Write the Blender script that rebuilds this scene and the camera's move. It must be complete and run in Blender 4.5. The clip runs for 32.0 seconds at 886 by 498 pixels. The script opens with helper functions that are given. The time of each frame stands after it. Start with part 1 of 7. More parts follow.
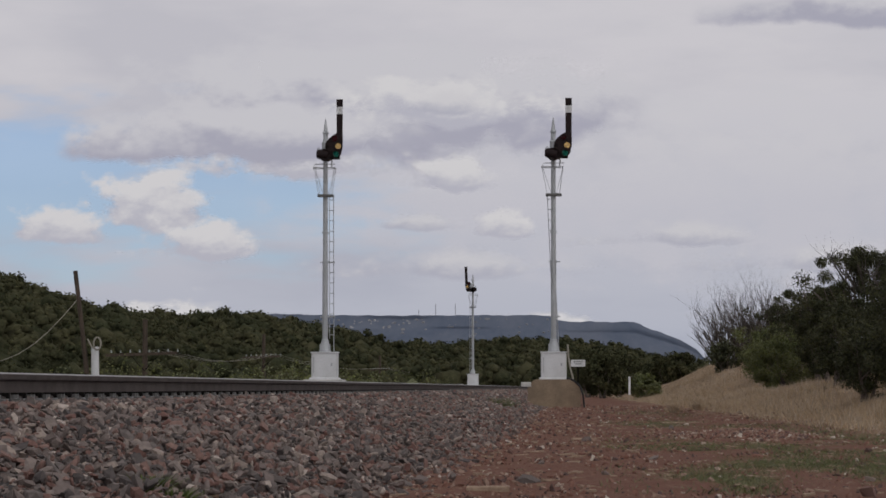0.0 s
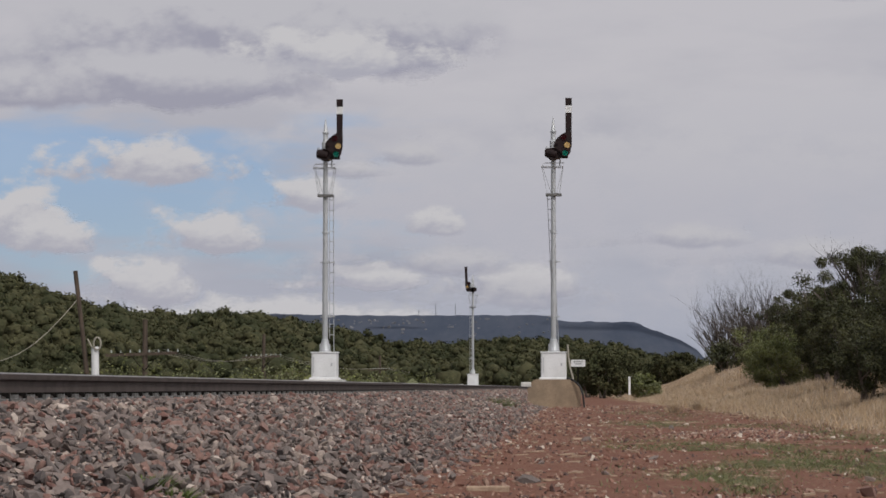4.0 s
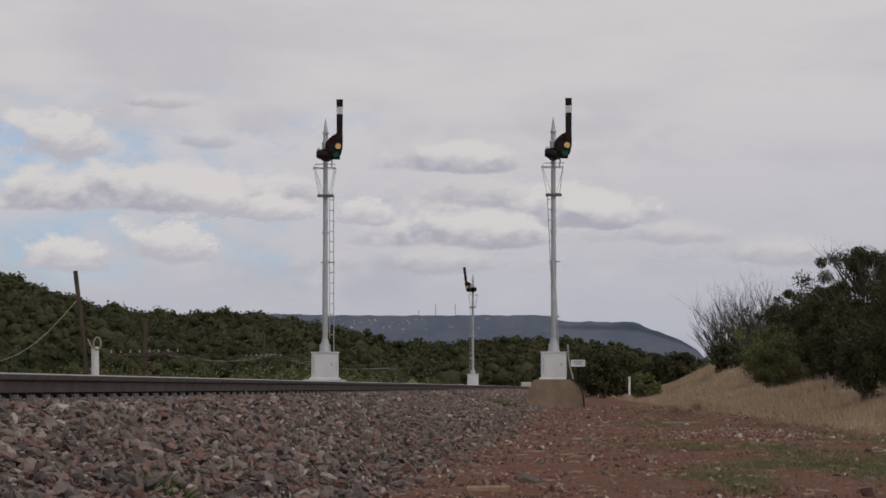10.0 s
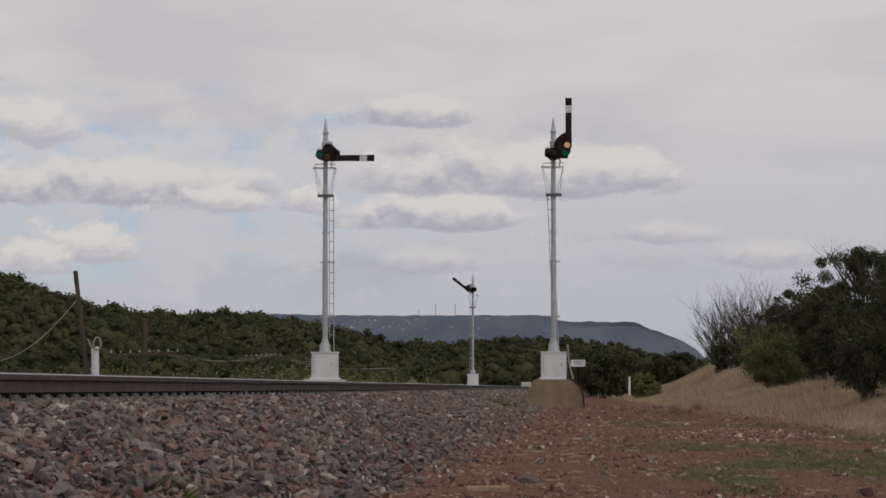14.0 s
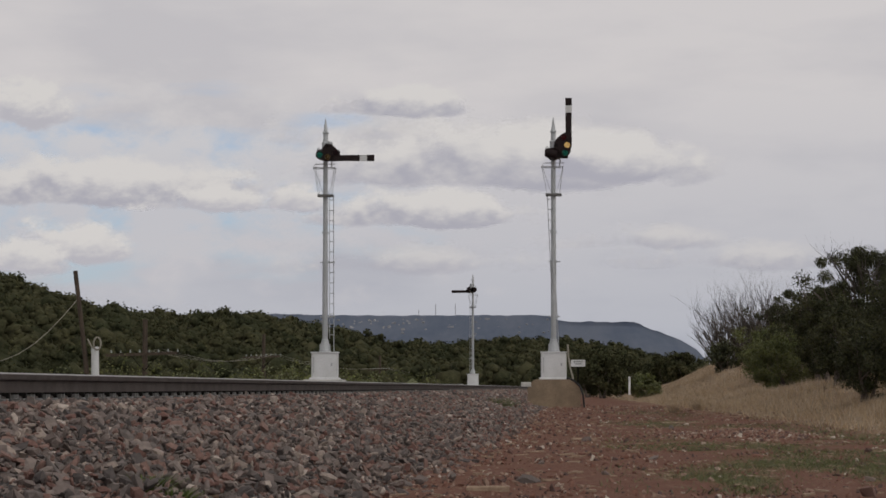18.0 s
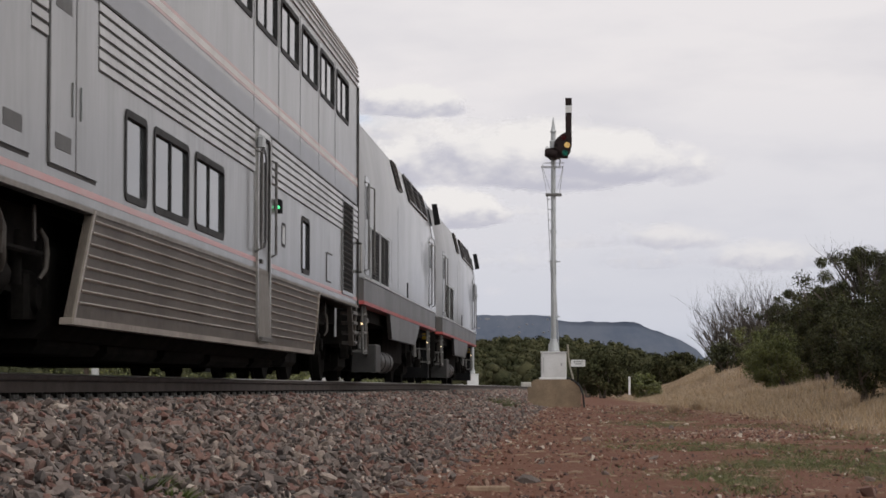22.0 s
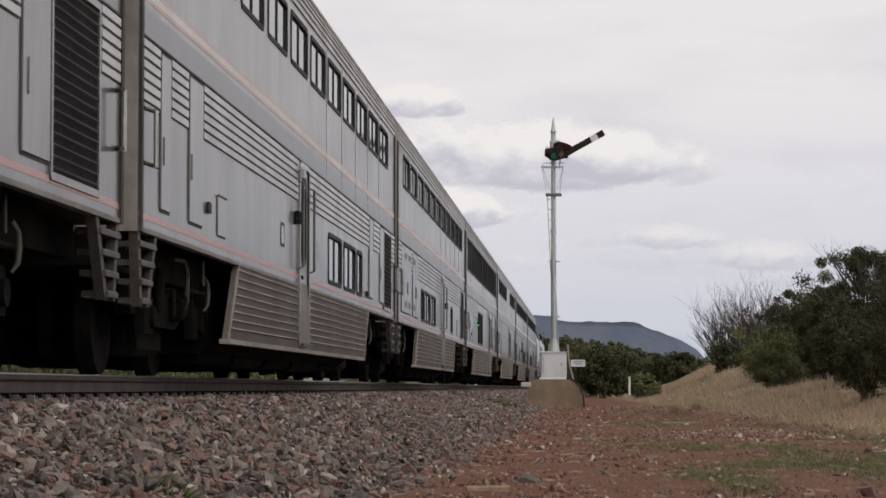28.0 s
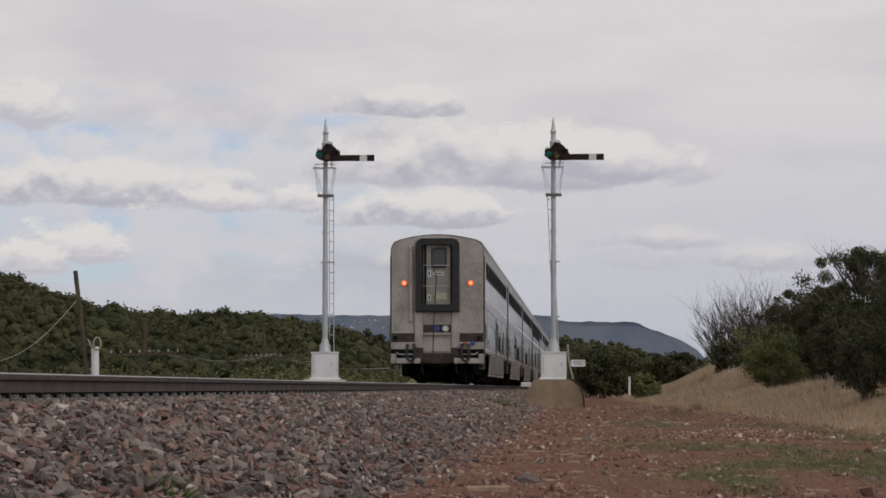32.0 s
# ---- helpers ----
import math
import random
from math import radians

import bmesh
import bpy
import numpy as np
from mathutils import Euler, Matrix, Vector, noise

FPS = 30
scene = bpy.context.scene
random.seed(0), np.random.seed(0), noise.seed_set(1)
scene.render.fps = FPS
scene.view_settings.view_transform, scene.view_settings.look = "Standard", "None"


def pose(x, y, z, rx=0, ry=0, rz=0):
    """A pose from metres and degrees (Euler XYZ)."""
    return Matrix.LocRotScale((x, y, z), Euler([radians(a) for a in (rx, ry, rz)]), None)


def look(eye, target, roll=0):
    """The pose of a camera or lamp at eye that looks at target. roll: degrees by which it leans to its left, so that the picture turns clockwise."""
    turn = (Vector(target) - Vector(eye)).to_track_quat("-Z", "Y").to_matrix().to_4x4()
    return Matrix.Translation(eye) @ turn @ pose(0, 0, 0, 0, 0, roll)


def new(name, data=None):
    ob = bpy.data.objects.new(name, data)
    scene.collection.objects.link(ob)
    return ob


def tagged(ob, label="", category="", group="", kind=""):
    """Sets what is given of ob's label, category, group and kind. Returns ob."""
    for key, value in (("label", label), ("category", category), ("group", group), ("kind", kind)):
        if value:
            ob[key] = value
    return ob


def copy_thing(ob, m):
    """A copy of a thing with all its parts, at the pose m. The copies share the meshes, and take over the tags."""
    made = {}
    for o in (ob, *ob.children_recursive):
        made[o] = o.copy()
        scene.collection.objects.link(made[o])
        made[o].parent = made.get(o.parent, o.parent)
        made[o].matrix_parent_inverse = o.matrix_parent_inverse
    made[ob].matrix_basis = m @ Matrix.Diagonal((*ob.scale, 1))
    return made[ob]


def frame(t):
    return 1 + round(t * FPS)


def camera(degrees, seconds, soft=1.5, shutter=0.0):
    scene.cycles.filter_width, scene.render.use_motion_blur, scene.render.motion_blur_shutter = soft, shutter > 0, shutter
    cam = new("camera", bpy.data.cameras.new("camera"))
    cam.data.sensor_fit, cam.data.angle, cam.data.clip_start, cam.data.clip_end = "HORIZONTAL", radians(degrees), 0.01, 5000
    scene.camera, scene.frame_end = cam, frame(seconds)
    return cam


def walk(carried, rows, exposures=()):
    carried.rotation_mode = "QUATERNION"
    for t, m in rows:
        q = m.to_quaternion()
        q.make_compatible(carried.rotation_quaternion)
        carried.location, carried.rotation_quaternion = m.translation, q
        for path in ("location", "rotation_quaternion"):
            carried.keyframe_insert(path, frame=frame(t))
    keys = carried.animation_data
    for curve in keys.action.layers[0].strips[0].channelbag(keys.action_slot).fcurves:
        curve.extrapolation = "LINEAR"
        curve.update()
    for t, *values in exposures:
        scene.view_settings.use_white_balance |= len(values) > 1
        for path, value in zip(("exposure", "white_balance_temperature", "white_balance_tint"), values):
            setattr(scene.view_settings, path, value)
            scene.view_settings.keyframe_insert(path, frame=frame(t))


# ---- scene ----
# World: x to the side, y along the track, z up; the ground beside the track is z = 0.
EYE = (0.0, 0.0, 0.62)
TRACK_X = -4.82          # track centre line
RAIL_Z = 0.726           # top of rail
CAR_LEN = 25.91
LOCO_LEN = 21.20
SPEED = 22.782           # metres a second


def train_y(t):
    """Where the tail of the train is."""
    return 37.5 + SPEED * (t - 30.0) + 0.12 * max(0.0, 1 - abs(t - 24.0) / 3.0) - 0.18 * min(1.0, max(0.0, t - 28.9))


cam = camera(19.85, 32.0, soft=1.62, shutter=0.045)
CAM_POSE = pose(*EYE, 90 + 3.14, 0, 3.18)
walk(cam, [(0.0, CAM_POSE), (32.0, CAM_POSE)], exposures=[
    (0.0, -0.15, 6400, 10), (1.2, -0.05, 6400, 10), (2.0, -0.26, 6350, 10), (3.0, -0.28, 6350, 10), (5.5, -0.35, 6400, 10), (6.2, -0.32, 6420, 10), (7.0, -0.12, 6450, 10), (8.0, -0.09, 6500, 10),
    (12.0, -0.10, 6680, 8), (19.2, -0.09, 6700, 8), (20.2, 0.17, 6650, 8), (22.3, 0.33, 6650, 8), (28.7, 0.34, 6650, 8), (30.0, 0.38, 6650, 8), (31.0, 0.17, 6650, 8), (32.0, 0.06, 6650, 8)])
# ---- daylight: bright, mostly overcast, sun high in the south, mostly veiled ----
SUN_DIR = Vector((0.40, -0.62, 0.86)).normalized()
world = bpy.data.worlds.new("sky")
scene.world = world
world.use_nodes = True


def build_sky():
    nt = world.node_tree
    nt.nodes.clear()
    n, l = nt.nodes.new, nt.links.new
    out = n("ShaderNodeOutputWorld")
    bg = n("ShaderNodeBackground")
    sky = n("ShaderNodeTexSky")
    sky.sky_type = "NISHITA"
    sky.sun_disc = False
    sky.dust_density = 0.2
    sky.ozone_density = 5.0
    sky.sun_elevation = math.asin(SUN_DIR.z)
    sky.sun_rotation = math.atan2(SUN_DIR.x, SUN_DIR.y)
    dim = n("ShaderNodeVectorMath"); dim.operation = "SCALE"; dim.inputs["Scale"].default_value = 0.10
    l(sky.outputs[0], dim.inputs[0])
    tint = n("ShaderNodeVectorMath"); tint.operation = "MULTIPLY"; tint.inputs[1].default_value = (0.86, 0.88, 1.0)
    l(dim.outputs[0], tint.inputs[0])
    co = n("ShaderNodeTexCoord")
    mp = n("ShaderNodeMapping"); mp.inputs["Scale"].default_value = (9.0, 9.0, 30.0); mp.inputs["Location"].default_value = (3.1, 0.4, 1.7)
    l(co.outputs["Generated"], mp.inputs[0])
    big = n("ShaderNodeTexNoise"); big.inputs["Scale"].default_value = 1.0; big.inputs["Detail"].default_value = 7.0; big.inputs["Roughness"].default_value = 0.5
    l(mp.outputs[0], big.inputs["Vector"])
    tone = n("ShaderNodeValToRGB")
    tone.color_ramp.elements[0].position = 0.36; tone.color_ramp.elements[0].color = (0.558, 0.545, 0.588, 1)
    tone.color_ramp.elements[1].position = 0.58; tone.color_ramp.elements[1].color = (0.645, 0.622, 0.65, 1)
    l(big.outputs[0], tone.inputs[0])
    # a thinner part of the cloud cover, low on the western side
    gap = n("ShaderNodeVectorMath"); gap.operation = "SUBTRACT"; gap.inputs[1].default_value = (-0.20, 0.978, 0.075)
    l(co.outputs["Generated"], gap.inputs[0])
    gs = n("ShaderNodeVectorMath"); gs.operation = "MULTIPLY"; gs.inputs[1].default_value = (7.0, 1.0, 26.0)
    l(gap.outputs[0], gs.inputs[0])
    gl = n("ShaderNodeVectorMath"); gl.operation = "LENGTH"
    l(gs.outputs[0], gl.inputs[0])
    mp2 = n("ShaderNodeMapping"); mp2.inputs["Scale"].default_value = (22.0, 22.0, 90.0)
    l(co.outputs["Generated"], mp2.inputs[0])
    fine = n("ShaderNodeTexNoise"); fine.inputs["Scale"].default_value = 1.0; fine.inputs["Detail"].default_value = 6.0
    l(mp2.outputs[0], fine.inputs["Vector"])
    add = n("ShaderNodeMath"); add.operation = "MULTIPLY_ADD"; add.inputs[1].default_value = 1.6; 
    l(fine.outputs[0], add.inputs[0]); l(gl.outputs["Value"], add.inputs[2])
    rng = n("ShaderNodeMapRange"); rng.inputs[1].default_value = 1.2; rng.inputs[2].default_value = 1.9; rng.inputs[3].default_value = 0.30; rng.inputs[4].default_value = 1.0
    rng.interpolation_type = "SMOOTHSTEP"
    l(add.outputs[0], rng.inputs[0])
    mix = n("ShaderNodeMix"); mix.data_type = "RGBA"
    l(rng.outputs[0], mix.inputs[0]); l(tint.outputs[0], mix.inputs[6]); l(tone.outputs[0], mix.inputs[7])
    # greyer blue towards the horizon
    sep = n("ShaderNodeSeparateXYZ"); l(co.outputs["Generated"], sep.inputs[0])
    low = n("ShaderNodeMapRange"); low.inputs[1].default_value = 0.02; low.inputs[2].default_value = 0.12; low.inputs[3].default_value = 0.0; low.inputs[4].default_value = 1.0
    l(sep.outputs[2], low.inputs[0])
    shade = n("ShaderNodeMix"); shade.data_type = "RGBA"; shade.inputs[6].default_value = (0.74, 0.79, 0.87, 1); shade.inputs[7].default_value = (1, 1, 1, 1)
    l(low.outputs[0], shade.inputs[0])
    mul = n("ShaderNodeMix"); mul.data_type = "RGBA"; mul.blend_type = "MULTIPLY"; mul.inputs[0].default_value = 1.0
    l(mix.outputs[2], mul.inputs[6]); l(shade.outputs[2], mul.inputs[7])
    # heavier, darker cloud bases overhead
    over = n("ShaderNodeMapRange"); over.interpolation_type = "SMOOTHSTEP"; over.inputs[1].default_value = 0.15; over.inputs[2].default_value = 0.60; over.inputs[3].default_value = 1.0; over.inputs[4].default_value = 0.42
    l(sep.outputs[2], over.inputs[0])
    heavy = n("ShaderNodeVectorMath"); heavy.operation = "SCALE"
    l(mul.outputs[2], heavy.inputs[0]); l(over.outputs[0], heavy.inputs["Scale"])
    # thin bright cloud round the sun
    dot = n("ShaderNodeVectorMath"); dot.operation = "DOT_PRODUCT"; dot.inputs[1].default_value = SUN_DIR
    l(co.outputs["Generated"], dot.inputs[0])
    halo = n("ShaderNodeMapRange"); halo.interpolation_type = "SMOOTHSTEP"; halo.inputs[1].default_value = 0.55; halo.inputs[2].default_value = 1.0; halo.inputs[3].default_value = 0.0; halo.inputs[4].default_value = 1.6
    l(dot.outputs["Value"], halo.inputs[0])
    plus = n("ShaderNodeMix"); plus.data_type = "RGBA"; plus.blend_type = "ADD"; plus.inputs[0].default_value = 1.0; plus.clamp_result = False
    l(heavy.outputs[0], plus.inputs[6]); l(halo.outputs[0], plus.inputs[7])
    l(plus.outputs[2], bg.inputs[0])
    l(bg.outputs[0], out.inputs[0])


build_sky()
sun_data = bpy.data.lights.new("sun", "SUN")
sun_data.energy, sun_data.angle, sun_data.color = 2.1, radians(2.0), (1.0, 0.94, 0.86)
sun = new("sun", sun_data)
sun.matrix_world = look(SUN_DIR * 100, (0, 0, 0))
# ---- materials ----
def material(name, c1, c2=None, rough=0.8, metal=0.0, scale=2.0, fine=30.0, bump=0.15, dist=0.02, mix=(0.35, 0.65), emit=None, strength=0.0,
             stretch=(1, 1, 1), vary=0.0, island=0.0, spec=0.5, coords="Object", coat=0.0):
    """Two colours blended by noise at two scales, roughness variation and bump."""
    m = bpy.data.materials.new(name)
    m.use_nodes = True
    nt = m.node_tree
    n, l = nt.nodes.new, nt.links.new
    b = nt.nodes["Principled BSDF"]
    b.inputs["Metallic"].default_value = metal
    b.inputs["Roughness"].default_value = rough
    b.inputs["Specular IOR Level"].default_value = spec
    b.inputs["Coat Weight"].default_value = coat
    b.inputs["Coat Roughness"].default_value = 0.12
    c2 = c2 or tuple(0.8 * v for v in c1)
    co = n("ShaderNodeTexCoord")
    mp = n("ShaderNodeMapping")
    mp.inputs["Scale"].default_value = stretch
    l(co.outputs[coords], mp.inputs[0])
    a = n("ShaderNodeTexNoise"); a.inputs["Scale"].default_value = scale; a.inputs["Detail"].default_value = 5
    f = n("ShaderNodeTexNoise"); f.inputs["Scale"].default_value = fine; f.inputs["Detail"].default_value = 3
    l(mp.outputs[0], a.inputs["Vector"]); l(mp.outputs[0], f.inputs["Vector"])
    s = n("ShaderNodeMath"); s.operation = "MULTIPLY_ADD"; s.inputs[1].default_value = 0.45
    off = n("ShaderNodeMath"); off.operation = "SUBTRACT"; off.inputs[1].default_value = 0.225
    l(f.outputs[0], s.inputs[0]); l(a.outputs[0], off.inputs[0]); l(off.outputs[0], s.inputs[2])
    r = n("ShaderNodeMapRange"); r.inputs[1].default_value, r.inputs[2].default_value = mix
    l(s.outputs[0], r.inputs[0])
    cm = n("ShaderNodeMix"); cm.data_type = "RGBA"
    cm.inputs[6].default_value = (*c1, 1); cm.inputs[7].default_value = (*c2, 1)
    l(r.outputs[0], cm.inputs[0])
    col = cm.outputs[2]
    if vary or island:
        if island:
            g = n("ShaderNodeNewGeometry"); src = g.outputs["Random Per Island"]
        else:
            g = n("ShaderNodeObjectInfo"); src = g.outputs["Random"]
        k = vary or island
        vr = n("ShaderNodeMapRange"); vr.inputs[3].default_value = 1 - k; vr.inputs[4].default_value = 1 + k
        l(src, vr.inputs[0])
        hs = n("ShaderNodeHueSaturation"); l(col, hs.inputs["Color"]); l(vr.outputs[0], hs.inputs["Value"])
        hr = n("ShaderNodeMath"); hr.operation = "MULTIPLY"; hr.inputs[1].default_value = 7.31; l(src, hr.inputs[0])
        fr = n("ShaderNodeMath"); fr.operation = "FRACT"; l(hr.outputs[0], fr.inputs[0])
        h2 = n("ShaderNodeMapRange"); h2.inputs[3].default_value = 1 - k; h2.inputs[4].default_value = 1 + k
        l(fr.outputs[0], h2.inputs[0]); l(h2.outputs[0], hs.inputs["Saturation"])
        col = hs.outputs[0]
    l(col, b.inputs["Base Color"])
    rr = n("ShaderNodeMapRange"); rr.inputs[3].default_value = max(0.02, rough - 0.1); rr.inputs[4].default_value = min(1.0, rough + 0.1)
    l(s.outputs[0], rr.inputs[0]); l(rr.outputs[0], b.inputs["Roughness"])
    if bump:
        bp = n("ShaderNodeBump"); bp.inputs["Strength"].default_value = bump; bp.inputs["Distance"].default_value = dist
        l(s.outputs[0], bp.inputs["Height"]); l(bp.outputs[0], b.inputs["Normal"])
    if emit:
        b.inputs["Emission Color"].default_value = (*emit, 1)
        b.inputs["Emission Strength"].default_value = strength
    return m


def stone_material(name, ramp, bump=0.5, per="island"):
    """Stones, each of its own tone out of a ramp, with mottling."""
    m = bpy.data.materials.new(name)
    m.use_nodes = True
    nt = m.node_tree
    n, l = nt.nodes.new, nt.links.new
    b = nt.nodes["Principled BSDF"]
    b.inputs["Roughness"].default_value = 0.9
    if per == "island":
        src = n("ShaderNodeNewGeometry").outputs["Random Per Island"]
    else:
        src = n("ShaderNodeObjectInfo").outputs["Random"]
    cr = n("ShaderNodeValToRGB")
    cr.color_ramp.interpolation = "CONSTANT"
    while len(cr.color_ramp.elements) < len(ramp):
        cr.color_ramp.elements.new(0.5)
    for e, (p, c) in zip(cr.color_ramp.elements, ramp):
        e.position, e.color = p, (*c, 1)
    l(src, cr.inputs[0])
    co = n("ShaderNodeTexCoord")
    no = n("ShaderNodeTexNoise"); no.inputs["Scale"].default_value = 38; no.inputs["Detail"].default_value = 5
    l(co.outputs["Object"], no.inputs["Vector"])
    vr = n("ShaderNodeMapRange"); vr.inputs[3].default_value = 0.42; vr.inputs[4].default_value = 1.5
    l(no.outputs[0], vr.inputs[0])
    hs = n("ShaderNodeHueSaturation"); l(cr.outputs[0], hs.inputs["Color"]); l(vr.outputs[0], hs.inputs["Value"])
    l(hs.outputs[0], b.inputs["Base Color"])
    bp = n("ShaderNodeBump"); bp.inputs["Strength"].default_value = bump; bp.inputs["Distance"].default_value = 0.01
    l(no.outputs[0], bp.inputs["Height"]); l(bp.outputs[0], b.inputs["Normal"])
    return m


BALLAST_RAMP = [(0.0, (0.165, 0.128, 0.114)), (0.18, (0.205, 0.122, 0.100)), (0.34, (0.138, 0.113, 0.103)), (0.52, (0.208, 0.165, 0.145)), (0.67, (0.160, 0.084, 0.068)),
                (0.78, (0.080, 0.066, 0.062)), (0.90, (0.290, 0.232, 0.196)), (0.98, (0.43, 0.36, 0.31))]
DIRT_RAMP = [(0.0, (0.200, 0.096, 0.068)), (0.3, (0.240, 0.130, 0.094)), (0.50, (0.105, 0.064, 0.055)), (0.70, (0.281, 0.186, 0.139)), (0.90, (0.359, 0.276, 0.218)), (0.975, (0.505, 0.434, 0.363))]
M_BALLAST = stone_material("ballast stone", BALLAST_RAMP)
M_STONE = stone_material("loose stone", BALLAST_RAMP, per="object")
M_PEBBLE = stone_material("red pebbles", DIRT_RAMP)
M_BALLAST_BED = material("ballast bed", (0.060, 0.051, 0.048), (0.036, 0.030, 0.029), 0.95, scale=3, fine=25, bump=0.9, dist=0.05)
M_RAIL = material("rusty rail", (0.070, 0.051, 0.044), (0.044, 0.032, 0.028), 0.8, 0.1, scale=3, fine=60)
M_RAILTOP = material("polished rail head", (0.42, 0.41, 0.40), (0.34, 0.33, 0.32), 0.35, 0.9, scale=4, fine=60, bump=0.02)
M_TIE = material("weathered tie", (0.09, 0.075, 0.065), (0.05, 0.042, 0.04), 0.95, scale=4, fine=50, stretch=(1, 6, 6), bump=0.5)
# very low base colour, almost no gloss
M_STEEL_DARK = material("near-black steel", (0.014, 0.0125, 0.0115), (0.007, 0.0065, 0.006), 0.92, 0.0, scale=3, fine=25, bump=0.1, spec=0.05)
M_STEEL_GREY = material("dusty grey steel", (0.15, 0.145, 0.14), (0.09, 0.087, 0.083), 0.6, 0.2, scale=3, fine=25, bump=0.1)
M_BLACK = material("black paint", (0.015, 0.015, 0.016), (0.009, 0.009, 0.01), 0.85, scale=3, fine=30, bump=0.03, spec=0.08)
M_RUBBER = material("black rubber", (0.018, 0.018, 0.019), (0.01, 0.01, 0.011), 0.75, scale=5, fine=60, bump=0.05)
M_ALU = material("silver mast paint", (0.44, 0.45, 0.46), (0.36, 0.37, 0.38), 0.45, 0.3, scale=2.5, fine=40, bump=0.04)
M_WHITE = material("white case paint", (0.68, 0.68, 0.685), (0.58, 0.58, 0.58), 0.55, scale=2.2, fine=22, bump=0.05)
M_CONCRETE = material("old tan concrete", (0.288, 0.216, 0.144), (0.208, 0.152, 0.104), 0.92, scale=2.0, fine=22, bump=0.35)
M_CONC_GREY = material("pale concrete", (0.55, 0.53, 0.50), (0.42, 0.40, 0.38), 0.9, scale=3, fine=30, bump=0.3)
M_ARM = material("black signal enamel", (0.024, 0.013, 0.013), (0.014, 0.010, 0.010), 0.6, scale=5, fine=40, bump=0.03, spec=0.15)
M_SILVER = material("dull silver car paint", (0.142, 0.141, 0.140), (0.116, 0.115, 0.114), 0.42, 0.15, scale=0.7, fine=7, bump=0.015, stretch=(1, 1.6, 0.35), coat=0.5)
M_SILVER2 = material("bright fluted steel", (0.36, 0.352, 0.34), (0.28, 0.272, 0.26), 0.38, 0.5, scale=1.2, fine=14, bump=0.02, coat=0.35)
# soiled steel; the sky's highlight along the ribs is put into this lighter colour
M_SKIRTRIB = material("soiled rib steel with painted highlight", (0.36, 0.315, 0.275), (0.22, 0.185, 0.155), 0.40, 0.45, scale=0.9, fine=12, bump=0.03)
M_SKIRT = material("road-soiled skirt steel", (0.080, 0.063, 0.050), (0.050, 0.039, 0.031), 0.55, 0.25, scale=0.8, fine=11, bump=0.03)
M_GROOVE = material("dirty grooves", (0.045, 0.042, 0.040), (0.028, 0.026, 0.025), 0.7, 0.2, scale=1.5, fine=14, bump=0.03)
M_STRIPE_BLUE = material("faded blue grey stripe", (0.100, 0.103, 0.122), (0.125, 0.128, 0.145), 0.45, 0.2, scale=1.5, fine=14, bump=0.015, coat=0.35)
M_STRIPE_RED = material("faded pink red stripe", (0.46, 0.20, 0.19), (0.44, 0.27, 0.26), 0.45, scale=1.5, fine=14, bump=0.02, coat=0.2)
M_STRIPE_PINK = material("pale pink stripe", (0.44, 0.24, 0.225), (0.40, 0.275, 0.262), 0.45, scale=1.5, fine=14, bump=0.02, coat=0.25)
M_STRIPE_WHITE = material("white stripe", (0.62, 0.60, 0.58), (0.54, 0.52, 0.50), 0.5, scale=1.5, fine=14, bump=0.02)
M_LOCO = material("silver grey engine paint", (0.228, 0.229, 0.232), (0.200, 0.200, 0.203), 0.42, 0.2, scale=0.8, fine=8, bump=0.02, stretch=(1, 1, 0.6), coat=0.7)
M_LOCOGREY = material("dark grey engine paint", (0.062, 0.058, 0.055), (0.046, 0.043, 0.041), 0.5, 0.1, scale=0.9, fine=10, bump=0.03, coat=0.12)
M_LOCORED = material("red engine stripe", (0.36, 0.038, 0.034), (0.28, 0.036, 0.032), 0.45, scale=1.2, fine=12, bump=0.02)
M_EMBLEM = material("grey emblem paint", (0.150, 0.160, 0.158), (0.172, 0.182, 0.180), 0.45, 0.2, scale=2, fine=20, bump=0, coat=0.3)
M_EMBLEM_PALE = material("pale emblem paint", (0.125, 0.130, 0.137), (0.112, 0.116, 0.122), 0.42, 0.2, scale=1, fine=9, bump=0, coat=0.55)
M_SOILED = material("soiled end paint", (0.375, 0.335, 0.305), (0.225, 0.195, 0.172), 0.6, 0.15, scale=1.6, fine=12, bump=0.06, stretch=(1, 1, 0.7), mix=(0.4, 0.75))
M_PALE = material("pale door paint", (0.30, 0.285, 0.262), (0.225, 0.21, 0.192), 0.6, 0.1, scale=2, fine=15, bump=0.04)
M_MARKER = material("red marker lamp", (0.9, 0.12, 0.05), (0.9, 0.1, 0.05), 0.3, bump=0, emit=(1.0, 0.12, 0.03), strength=1.1)
M_HOT = material("marker lamp core", (1.0, 0.6, 0.3), (1, 0.6, 0.3), 0.3, bump=0, emit=(1.0, 0.40, 0.10), strength=1.7)
M_GREENLAMP = material("green door lamp", (0.1, 0.9, 0.3), (0.1, 0.9, 0.3), 0.3, bump=0, emit=(0.1, 1.0, 0.35), strength=1.1)
M_STEPLAMP = material("warm step lamp", (1.0, 0.8, 0.5), (1.0, 0.8, 0.5), 0.3, bump=0, emit=(1.0, 0.72, 0.38), strength=1.6)
M_BLUECAP = material("blue receptacle cap", (0.02, 0.06, 0.25), (0.02, 0.05, 0.2), 0.45, bump=0.02)
M_YELLOW = material("yellow tank paint", (0.55, 0.38, 0.03), (0.45, 0.3, 0.03), 0.5, bump=0.03)
